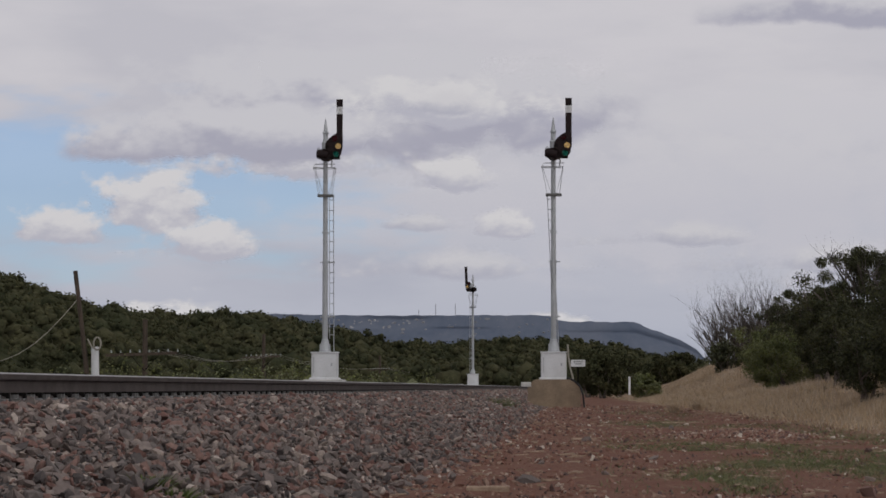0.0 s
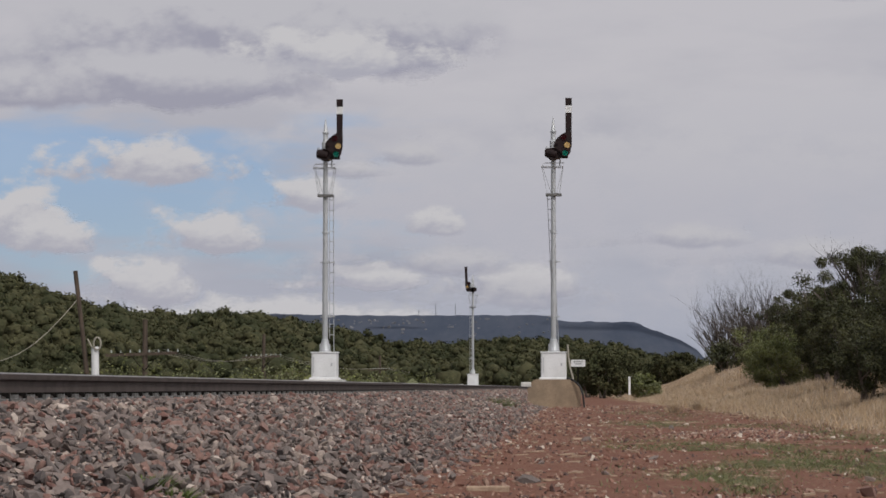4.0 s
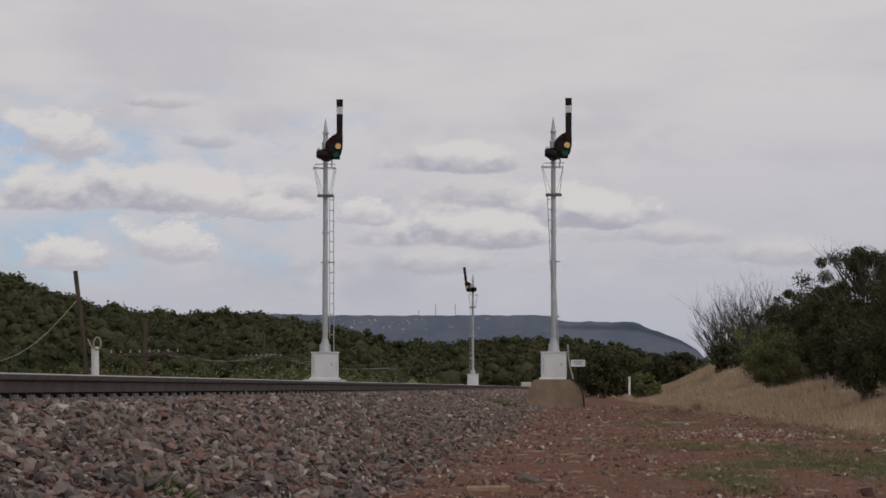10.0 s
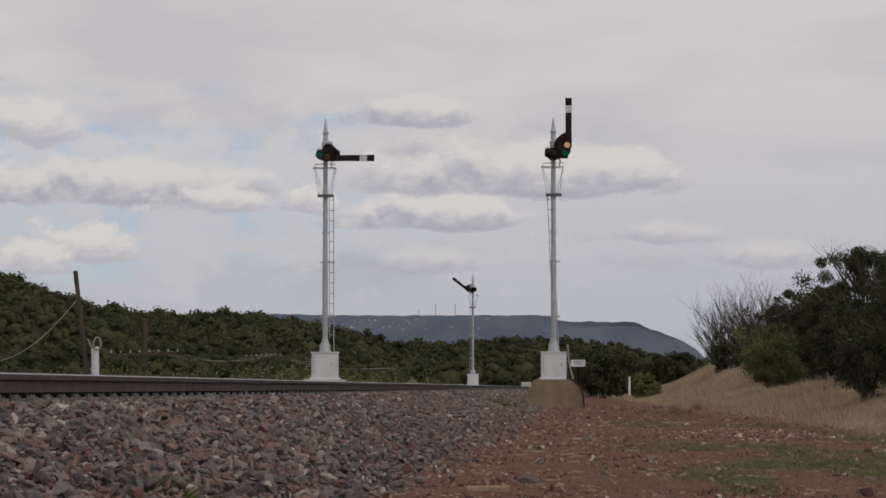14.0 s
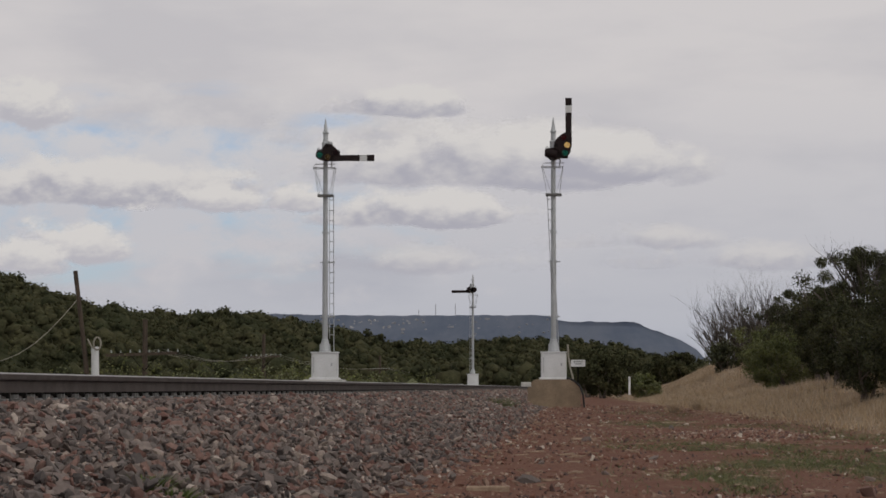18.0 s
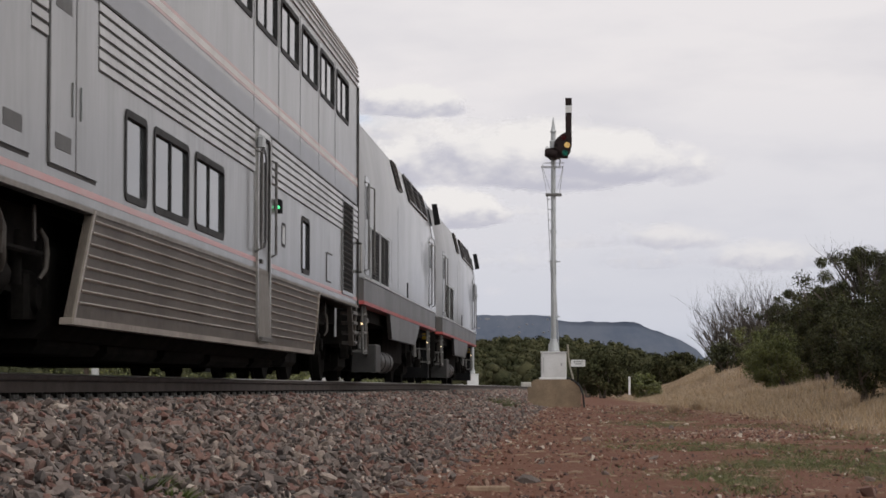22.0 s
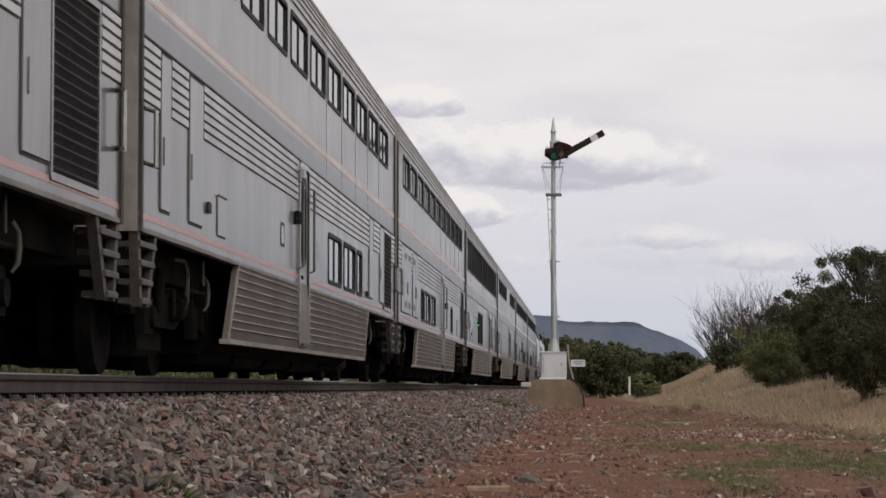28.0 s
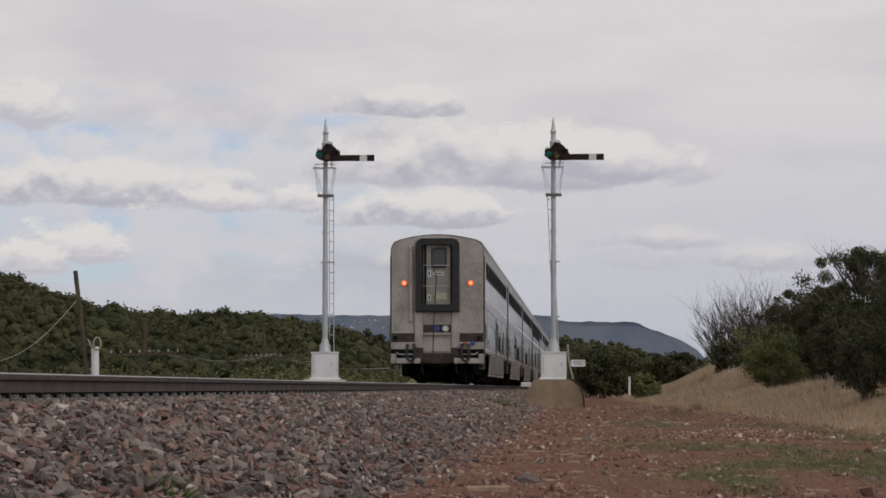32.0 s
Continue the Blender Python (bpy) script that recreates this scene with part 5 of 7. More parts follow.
    if kind == "G":
        k = Kit().bevelbox(W - 0.01, W + 0.014, -9.42, -7.88, 1.09, 2.48, 0.006)
        for ob, sx in zip(both("crew_door", k, M_SILVER, car, "plain silver crew door"), (1, -1)):
            def put(name, q, m, lab=""):
                part(name, q if sx > 0 else q.mirror(), m, ob, lab, smooth=40)
            put("lower_panel", Kit().bevelbox(W - 0.01, W + 0.014, -9.42, -7.88, 0.42, 1.085, 0.006), M_DOORLOW, "soiled lower door panel")
            put("seam", Kit().ring(-8.65, 1.45, 1.60, 2.12, 0.05, 0.03, W - 0.004, W + 0.008, 2), M_GROOVE)
            for y in (-7.72, -8.62):
                lo, hi = (1.20, 2.08) if y > -8 else (1.26, 1.56)
                put("grab_rail", Kit().tube([(W, y, hi), (W + 0.08, y, hi - 0.03), (W + 0.08, y, lo + 0.03), (W, y, lo)], 0.02, 6), M_STEEL_GREY)
            put("latch_plate", Kit().bevelbox(W + 0.014, W + 0.02, -8.8, -8.5, 1.30, 1.50, 0.01), M_GROOVE)
            put("door_mark", Kit().box(W + 0.014, W + 0.017, -8.55, -8.47, 2.12, 2.17), M_EMBLEM)
    if kind in "AC":
        locker(car, 23.86, 24.40, handle=23.95)
        locker(car, 22.90, 23.84, vents=True, handle=23.0)
        locker(car, 21.95, 22.88, vents=True, handle=22.8)
        locker(car, 20.62, 21.38, vents=True, handle=20.72)
        locker(car, 19.88, 20.58, handle=20.45)
        hatch(car, 4.02, 4.58)
    else:
        locker(car, 2.58, 3.34, handle=3.2)
        locker(car, 22.25, 22.98, handle=22.9)
        locker(car, 23.95, 24.40, handle=24.3)
        hatch(car, 20.82, 21.33)
        knob(car, 21.92, 1.46)
        if kind == "L":
            locker(car, 4.50, 5.22)
            for i in range(4):
                vent_patch(car, 4.56, 5.16, 1.42 + 0.27 * i, 1.56 + 0.27 * i)
            both("grey_panel", Kit().box(W - 0.004, W + 0.005, -19.88, -17.52, 1.27, 2.01), M_STRIPE_BLUE, car, "darker grey repaired panel")
            knob(car, 5.5, 1.38)
            # glazed strip in the roof
            for i in range(11):
                a, b = 1.1 + 2.13 * i, 2.98 + 2.13 * i
                k = Kit().add([(1.545, -b, 4.34), (1.545, -a, 4.34), (1.39, -a, 4.63), (1.39, -b, 4.63)], [(0, 1, 2, 3)])
                k.v = [(x + 0.035, y, z + 0.03) for x, y, z in k.v]
                both("roof_window", k, M_GLASS, car, "curved roof window")
        else:
            locker(car, 4.66, 5.33)
            knob(car, 5.74, 1.30)
    port = {"A": 9.2, "B": 16.5, "D": 16.4, "G": 16.42}.get(kind)
    if port:
        for ob, sx in zip(both("porthole", Kit().ring(-port, 1.56, 0.34, 0.26, 0.06, 0.03, W - 0.01, W + 0.006), M_RUBBER, car, "small square porthole"), (1, -1)):
            q = Kit().box(W - 0.005, W + 0.004, -port - 0.14, -port + 0.14, 1.45, 1.67)
            part("pane", q if sx > 0 else q.mirror(), M_GLOSS_SILVER, ob)
    lampy = {"A": 9.9, "C": 9.88, "L": 17.95}.get(kind, 15.22)
    lit = kind not in "BD"
    for ob in both("door_lamp", Kit().bevelbox(W, W + 0.07, -lampy - 0.06, -lampy + 0.06, 1.75, 1.90, 0.015), M_BLACK, car, "black door indicator lamp"):
        sx = 1 if ob.data.vertices[0].co.x > 0 else -1
        q = Kit().tube([(W + 0.036, -lampy - 0.061, 1.81), (W + 0.036, -lampy - 0.068, 1.81)], 0.017, 10)
        part("indicator", q if sx > 0 else q.mirror(), M_GREENLAMP if lit else M_RUBBER, ob, "lit green indicator" if lit else "")
    em = {"B": 12.65, "D": 12.7, "C": 9.2, "G": 12.6}.get(kind)
    if em:
        emblem(car, em, 1.36, 0.42, W + 0.003, M_EMBLEM if kind in "GB" else M_EMBLEM_PALE)
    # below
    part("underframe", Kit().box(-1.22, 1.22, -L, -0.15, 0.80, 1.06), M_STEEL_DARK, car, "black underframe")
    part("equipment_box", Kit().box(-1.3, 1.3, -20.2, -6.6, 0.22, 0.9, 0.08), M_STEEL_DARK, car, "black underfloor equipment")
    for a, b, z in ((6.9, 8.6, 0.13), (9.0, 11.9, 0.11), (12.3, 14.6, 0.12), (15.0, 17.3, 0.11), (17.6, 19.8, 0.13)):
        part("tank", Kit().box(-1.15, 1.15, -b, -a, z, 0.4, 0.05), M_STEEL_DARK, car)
    for y, r in ((-3.75, 3.0), (-21.65, 21.0)):
        truck(car, y, 2.6)
        truck_rods(car, r)
    if kind == "C":
        for s, t in ((4.4, 0.12), (20.0, 0.1)):
            both("support_bracket", Kit().box(W - 0.03, W + 0.02, -s - 0.35, -s + 0.25, 0.98, 1.22).box(W - 0.03, W + 0.015, -s - 0.06 - t, -s + 0.06 - t, 0.46, 0.98), M_DOORLOW, car, "bolted steel support bracket")
            both("filler_cap", Kit().tube([(W - 0.32, -s + 1.25, 0.68), (W - 0.16, -s + 1.25, 0.68)], [0.12, 0.09], 12), M_YELLOW, car, "yellow filler cap", 40)
    part("coupler", Kit().box(-0.13, 0.13, -0.5, 0.3, 0.70, 0.98, 0.04).box(-0.22, 0.22, 0.1, 0.30, 0.72, 0.96, 0.04), M_STEEL_DARK, car)
    end_steps(car, -0.11, -1)
    end_steps(car, -L, 1)
    diaphragm(car, -0.11, 1)
    # ends
    for y0, y1 in ((-0.12, -0.08), (-L - 0.02, -L + 0.02)):
        prof = [(x * 0.995, z) for x, z in ROOF] + [(-x * 0.995, z) for x, z in reversed(ROOF[:-1])] + [(-1.54, 1.05), (1.54, 1.05)]
        part("end_wall", Kit().prism([(x, z - 0.002) for x, z in prof], y0, y1), M_SOILED, car, "soiled cream end wall")
    return car


def tail_end(car):
    """The rear end of the last car, seen in full."""
    y = -CAR_BACK - 0.02

    def put(name, k, m, label="", parent=None, smooth=None):
        return part(name, k, m, parent or car, label, smooth)

    edge = Kit()
    loop = [(x, z) for x, z in ROOF] + [(-x, z) for x, z in reversed(ROOF[:-1])]
    edge.tube([(1.53, y - 0.005, 1.70)] + [(x * 0.988, y - 0.005, z - 0.012) for x, z in loop] + [(-1.53, y - 0.005, 1.70)], 0.010, 6)
    put("end_trim", edge, M_STEEL_DARK, smooth=50)
    # door recess with its thick diaphragm
    d = Kit()
    pts_o = [(-0.71, 2.42), (0.71, 2.42), (0.71, 4.62), (0.66, 4.74), (0.52, 4.82), (-0.52, 4.82), (-0.66, 4.74), (-0.71, 4.62)]
    pts_i = [(-0.49, 2.64), (0.49, 2.64), (0.49, 4.54), (0.47, 4.59), (0.40, 4.62), (-0.40, 4.62), (-0.47, 4.59), (-0.50, 4.54)]
    n = len(pts_o)
    vs = [(x, y - 0.26, z) for x, z in pts_o] + [(x, y - 0.26, z) for x, z in pts_i] + [(x, y, z) for x, z in pts_o] + [(x, y + 0.0, z) for x, z in pts_i]
    fs = []
    for i in range(n):
        j = (i + 1) % n
        fs += [(i, j, j + n, i + n), (i, i + 2 * n, j + 2 * n, j), (i + n, j + n, j + 3 * n, i + 3 * n)]
    put("diaphragm", d.add(vs, fs), M_RUBBER, "thick black rubber diaphragm")
    put("diaphragm_rim", Kit().tube([(x * 1.05, y - 0.02, z + 0.03 * (1 if z > 3 else -1)) for x, z in pts_o] + [(pts_o[0][0] * 1.05, y - 0.02, 2.39)], 0.03, 6), M_SOILED, "pale worn rim")
    door = put("end_door", Kit().bevelbox(-0.37, 0.44, y - 0.03, y + 0.0, 2.64, 4.64, 0.01), M_PALE, "pale grey end door")
    put("door_window", Kit().ring(0, 0, 0.52, 0.66, 0.09, 0.05, -0.02, 0.02).move(pose(0.05, y - 0.04, 4.18, 0, 0, 90)), M_RUBBER, "", door)
    put("pane", Kit().box(-0.17, 0.27, y - 0.04, y - 0.034, 3.87, 4.49), M_GLASS, "", door)
    put("latch", Kit().bevelbox(-0.33, -0.21, y - 0.06, y - 0.03, 3.55, 3.80, 0.02).bevelbox(-0.33, -0.21, y - 0.06, y - 0.03, 2.76, 2.98, 0.02), M_WHITE, "", door)
    put("latch_slot", Kit().box(-0.29, -0.25, y - 0.065, y - 0.06, 3.6, 3.75).box(-0.29, -0.25, y - 0.065, y - 0.06, 2.8, 2.94), M_BLACK, "", door)
    put("notice", Kit().bevelbox(-0.05, 0.31, y - 0.036, y - 0.031, 2.82, 3.03, 0.004), M_BUFF, "pale green notice", door)
    put("notice_bar", Kit().box(-0.02, 0.16, y - 0.04, y - 0.037, 2.95, 2.98), M_STRIPE_RED, "", door)
    put("number_plate", Kit().bevelbox(-0.14, 0.20, y - 0.036, y - 0.031, 3.62, 3.72, 0.004), M_WHITE, "", door)
    put("number_bar", Kit().box(-0.10, 0.16, y - 0.04, y - 0.037, 3.65, 3.69), M_STEEL_DARK, "", door)
    for z in (3.25, 3.93):
        put("safety_bar", Kit().tube([(-0.50, y - 0.2, z), (0.44, y - 0.2, z)], 0.014, 6), M_ALU, "thin safety bar")
    for x in (-0.50, -0.40, 0.46):
        put("jamb", Kit().box(x - 0.03, x + 0.03, y - 0.08, y, 2.64, 4.64), M_STEEL_DARK)
    put("hanging_cable", Kit().tube([(-0.15, y - 0.25, 3.95), (-0.02, y - 0.28, 3.5), (-0.06, y - 0.30, 2.8), (-0.11, y - 0.32, 2.0), (-0.13, y - 0.32, 0.98), (-0.13, y - 0.32, 0.9)], 0.018, 6), M_RUBBER, "black hanging cable", smooth=60)
    put("cable_plug", Kit().tube([(-0.13, y - 0.32, 0.98), (-0.13, y - 0.32, 0.88)], 0.035, 8), M_WHITE)
    put("duct", Kit().bevelbox(-0.94, -0.81, y - 0.10, y, 2.10, 4.58, 0.02), M_SOILED, "upright cable duct")
    # posts and centre panel
    for a, b in ((-0.75, -0.47), (0.46, 0.70)):
        put("collision_post", Kit().bevelbox(a, b, y - 0.12, y, 1.22, 2.41, 0.025), M_SOILED, "soiled steel collision post")
        put("post_foot", Kit().bevelbox(a - 0.02, b + 0.02, y - 0.16, y, 0.74, 1.04, 0.02), M_BROWNRUST)
        put("post_joint", Kit().bevelbox(a, b, y - 0.10, y, 1.04, 1.22, 0.01), M_BROWNRUST)
    put("centre_panel", Kit().bevelbox(-0.47, 0.46, y - 0.04, y, 1.10, 2.41, 0.01), M_SOILED)
    put("dark_band", Kit().box(-0.46, 0.45, y - 0.05, y - 0.04, 1.72, 1.98), M_BROWNRUST)
    put("centre_bar", Kit().box(-0.49, 0.48, y - 0.15, y - 0.05, 1.64, 1.70, 0.01), M_SOILED)
    put("receptacle", Kit().tube([(-0.02, y - 0.05, 1.85), (-0.02, y - 0.13, 1.85)], 0.10, 16), M_BLUECAP, "blue electric receptacle", smooth=40)
    r = put("receptacle", Kit().tube([(0.27, y - 0.05, 1.85), (0.27, y - 0.13, 1.85)], 0.105, 16), M_ALU, "round silver receptacle", smooth=40)
    put("receptacle_face", Kit().tube([(0.27, y - 0.13, 1.85), (0.27, y - 0.135, 1.85)], 0.07, 16), M_WHITE, "", r)
    # lower beam
    for sx in (-1, 1):
        a, b = sorted((sx * 0.74, sx * 1.53))
        put("jumper_band", Kit().bevelbox(a, b, y - 0.05, y, 1.40, 1.70, 0.01), M_BROWNRUST, "brown stained jumper band")
        put("socket", Kit().tube([(sx * 1.38, y - 0.05, 1.54), (sx * 1.38, y - 0.15, 1.54)], 0.08, 12), M_BLACK, smooth=40)
        put("end_beam", Kit().bevelbox(*sorted((sx * 0.48, sx * 1.54)), y - 0.08, y, 1.17, 1.40, 0.02), M_SOILED, "soiled end beam")
        # flat dark plate stands in for the shade below the end beam
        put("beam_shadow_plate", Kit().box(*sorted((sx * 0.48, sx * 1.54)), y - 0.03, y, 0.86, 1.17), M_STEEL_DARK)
        put("beam_slot", Kit().box(*sorted((sx * 0.78, sx * 1.32)), y - 0.085, y - 0.03, 0.93, 1.06), M_BLACK)
        put("end_step", Kit().bevelbox(*sorted((sx * 0.56, sx * 1.36)), y - 0.28, y - 0.02, 0.70, 0.87, 0.02), M_SOILED, "pale end step")
        put("step_bracket", Kit().bevelbox(*sorted((sx * 1.36, sx * 1.54)), y - 0.14, y, 0.70, 1.02, 0.02), M_SOILED)
        put("uncoupling_bar", Kit().tube([(sx * 0.75, y - 0.2, 1.03), (sx * 0.85, y - 0.22, 1.0), (sx * 1.25, y - 0.22, 1.0), (sx * 1.34, y - 0.2, 1.06)], 0.015, 6), M_ALU)
        for dx in (0.0, 0.055):
            x = sx * 0.90 + dx
            put("air_hose", Kit().tube([(x - 0.10, y - 0.10, 1.34), (x - 0.12, y - 0.18, 1.26), (x - 0.13, y - 0.26, 1.02), (x - 0.10, y - 0.31, 0.86), (x - 0.03, y - 0.33, 0.79 - dx), (x + 0.05, y - 0.33, 0.79 - dx), (x + 0.11, y - 0.31, 0.86),
                                        (x + 0.13, y - 0.26, 1.02), (x + 0.11, y - 0.18, 1.26), (x + 0.09, y - 0.10, 1.34)], 0.024, 8), M_RUBBER, "black looped jumper hose", smooth=60)
        put("label_plate", Kit().bevelbox(*sorted((sx * 1.24, sx * 1.44)), y - 0.008, y - 0.002, 1.76, 2.00, 0.003), M_PALE, "dusty white instruction plate")
        for z, w in ((1.945, 0.05), (1.885, 0.04), (1.825, 0.045)):
            put("label_mark", Kit().bevelbox(*sorted((sx * 1.385 - w / 2, sx * 1.385 + w / 2)), y - 0.011, y - 0.008, z - 0.018, z + 0.018, 0.001), M_EMBLEM)
        lamp = put("marker_lamp", Kit().tube([(sx * 1.10 + 0.0, y, 3.35), (sx * 1.10, y - 0.05, 3.35)], 0.10, 16), M_SOILED, "red tail marker lamp", smooth=40)
        put("lens", Kit().tube([(sx * 1.10, y - 0.05, 3.35), (sx * 1.10, y - 0.075, 3.35)], [0.084, 0.066], 16), M_MARKER, "glowing red lens", lamp, 40)
        put("core", Kit().tube([(sx * 1.10, y - 0.075, 3.35), (sx * 1.10, y - 0.082, 3.35)], [0.034, 0.022], 12), M_HOT, "", lamp)
    put("blue_cap", Kit().tube([(1.17, y - 0.05, 1.36), (1.17, y - 0.12, 1.36)], 0.086, 14), M_BLUECAP, "blue receptacle cap", smooth=40)
    put("hose_cock", Kit().box(0.84, 0.98, y - 0.13, y - 0.08, 1.33, 1.39, 0.01), M_LOCORED)
    put("coupler_pocket", Kit().bevelbox(-0.46, 0.46, y - 0.10, y, 0.70, 1.05, 0.03), M_BROWNRUST)
    put("rear_coupler", Kit().box(-0.16, 0.16, y - 0.65, y, 0.70, 0.98, 0.05).box(-0.26, -0.02, y - 0.8, y - 0.55, 0.70, 0.98, 0.05), M_BROWNRUST)
    put("yoke", Kit().tube([(-0.3, y - 0.15, 0.72), (-0.1, y - 0.2, 0.58), (0.12, y - 0.2, 0.6), (0.3, y - 0.15, 0.7)], 0.05, 8), M_STEEL_DARK, smooth=50)
    for x in (-0.5, 0.62):
        put("train_pipe", Kit().tube([(x, y - 0.1, 0.75), (x, y - 0.16, 0.5), (x + 0.06, y - 0.2, 0.32)], 0.04, 8), M_STEEL_DARK, smooth=60)


M_GRILLEBAR = material("dull grille bar", (0.075, 0.07, 0.066), (0.05, 0.047, 0.044), 0.6, 0.2, scale=3, fine=25, bump=0.05)
M_VENT = material("grey vent mesh", (0.105, 0.104, 0.103), (0.085, 0.084, 0.083), 0.6, 0.1, scale=4, fine=40, bump=0.1)
M_ROD = material("worn grey steel", (0.085, 0.078, 0.072), (0.05, 0.046, 0.042), 0.55, 0.3, scale=4, fine=25, bump=0.1)
M_CORNERSTEP = material("sooty step iron", (0.090, 0.078, 0.068), (0.048, 0.041, 0.035), 0.6, 0.2, scale=3, fine=20, bump=0.15)
M_DOORLOW = material("soiled door steel", (0.20, 0.178, 0.157), (0.135, 0.117, 0.10), 0.5, 0.3, scale=1.0, fine=11, bump=0.03)
M_TANK = material("dull dusty tank paint", (0.038, 0.037, 0.036), (0.025, 0.024, 0.0235), 0.6, 0.1, scale=2, fine=15, bump=0.06)
M_GLOSS_SILVER = material("pale porthole cover", (0.5, 0.5, 0.5), (0.42, 0.42, 0.42), 0.35, 0.3, bump=0.02)
M_BUFF = material("pale green notice", (0.42, 0.44, 0.30), (0.36, 0.38, 0.26), 0.7, bump=0.02)


def engine(label):
    """A streamlined single-cab passenger engine; y = 0 is its nose."""
    L = 20.45
    e = thing("locomotive", pose(TRACK_X, -250, RAIL_Z), label, "locomotive", "engines of the train")
    h = 1.52
    # body: stations along the length with a side profile that leans in above 3.15 m
    def section(y, w, wt, zt, zb=1.54):
        zk = min(3.20, zt - 0.3)
        half = [(w, zb), (w, zk), (w - 0.13, max(zk + 0.1, zt - 0.36)), (w - 0.45, zt - 0.05), (0.0, zt + 0.05)]
        return [(x, y, z) for x, z in half] + [(-x, y, z) for x, z in reversed(half[:-1])]
    st = [section(-0.25, 0.75, 0.5, 2.35), section(-0.55, 1.15, 0.8, 2.65), section(-1.3, 1.46, 1.1, 3.1), section(-1.35, h, 1.2, 3.25), section(-2.6, h, 1.12, 4.28), section(-5.0, h, 1.08, 4.30),
          section(-L + 0.38, h, 1.08, 4.30), section(-L, h - 0.14, 0.95, 4.2)]
    k = Kit()
    n = len(st[0])
    k.v = [p for s in st for p in s]
    k.f = [(i * n + j, (i + 1) * n + j, (i + 1) * n + (j + 1) % n, i * n + (j + 1) % n) for i in range(len(st) - 1) for j in range(n)]
    k.f += [tuple(range(n)), tuple(range(len(k.v) - 1, len(k.v) - n - 1, -1))]
    part("body", k, M_LOCO, e, "silver grey engine body", smooth=28)
    # grey lower band and red stripe
    def band(z0, z1, out, name, m, label):
        q = [(0.30, 0.72), (0.6, 1.14), (1.3, 1.46), (1.8, h), (L - 0.38, h), (L, h - 0.14)]
        k = Kit()
        vs, fs = [], []
        for s, w in q:
            vs += [(w + out, -s, z0), (w + out, -s, z1)]
        r = list(reversed(q))
        for s, w in r:
            vs += [(-w - out, -s, z0), (-w - out, -s, z1)]
        c = len(vs) // 2
        fs = [(2 * i, 2 * ((i + 1) % c), 2 * ((i + 1) % c) + 1, 2 * i + 1) for i in range(c)]
        fs += [tuple(range(0, 2 * c, 2)), tuple(range(2 * c - 1, 0, -2))]
        part(name, k.add(vs, [tuple(reversed(f)) for f in fs]), m, e, label)
    band(1.18, 1.545, 0.012, "lower_band", M_LOCOGREY, "dark grey lower band")
    band(1.145, 1.20, 0.02, "stripe", M_LOCORED, "red stripe")
    both("ledge", Kit().box(h - 0.01, h + 0.03, -L + 0.3, -1.8, 1.535, 1.555), M_ALU, e)
    # deep sill between the trucks
    pr = [(-14.4, 0.73), (-8.4, 0.73), (-6.9, 1.17), (-14.9, 1.17)]
    both("fuel_skirt", Kit().slab(pr, h - 0.06, h + 0.008), M_LOCOGREY, e, "dark grey sill between the trucks")
    part("fuel_tank", Kit().box(-1.2, 1.2, -12.4, -7.6, 0.22, 1.2, 0.15), M_STEEL_DARK, e, "black fuel tank")
    part("underframe", Kit().box(-1.35, 1.35, -L, -0.6, 0.95, 1.25), M_STEEL_DARK, e)
    for sx in (-1, 1):
        part("air_tank", Kit().tube([(sx * 1.22, -15.0, 0.34), (sx * 1.22, -14.9, 0.34), (sx * 1.22, -12.5, 0.34), (sx * 1.22, -12.4, 0.34)], [0.10, 0.19, 0.19, 0.10], 16), M_TANK, e, "dull grey air reservoir", 40)
        for yy in (-13.1, -14.3):
            part("tank_strap", Kit().tube([(sx * 1.22, yy, 0.34), (sx * 1.22, yy - 0.05, 0.34)], 0.197, 16), M_STEEL_DARK, e, smooth=40)
        part("battery_box", Kit().bevelbox(*sorted((sx * 1.05, sx * 1.46)), -16.95, -16.0, 0.15, 0.60, 0.02), M_TANK, e)
        part("sand_box", Kit().bevelbox(*sorted((sx * 1.3, sx * 1.42)), -18.6, -18.35, 0.80, 1.14, 0.02), M_CORNERSTEP, e, "grey sanding gear")
        part("brake_unit", Kit().tube([(sx * 1.36, -18.1, 0.95), (sx * 1.36, -17.8, 0.95)], 0.06, 10), M_STEEL_GREY, e, smooth=40)
        part("air_pipe", Kit().tube([(sx * 1.34, -17.6, 1.1), (sx * 1.36, -17.5, 0.7), (sx * 1.34, -17.3, 0.45), (sx * 1.3, -16.9, 0.42)], 0.024, 7), M_CORNERSTEP, e, smooth=50)
        part("yellow_cap", Kit().tube([(sx * 1.36, -3.6, 1.0), (sx * 1.44, -3.6, 1.0)], 0.07, 10), M_YELLOW, e, "yellow filler cap", 40)
        # louvred intakes
        for a, b in ((15.32, 17.06), (17.2, 18.86)):
            g = part("grille", Kit().box(*sorted((sx * (h - 0.02), sx * (h + 0.012))), -b, -a, 1.58, 2.36), M_BLACK, e, "black louvred intake grille")
            for i in range(15):
                z = 1.62 + i * 0.05
                part("bar", Kit().box(*sorted((sx * h, sx * (h + 0.016))), -b + 0.03, -a - 0.03, z, z + 0.008), M_GRILLEBAR, g)
            y = -(a + b) / 2
            part("upright", Kit().box(*sorted((sx * h, sx * (h + 0.020))), y - 0.009, y + 0.009, 1.58, 2.36), M_STEEL_GREY, g)
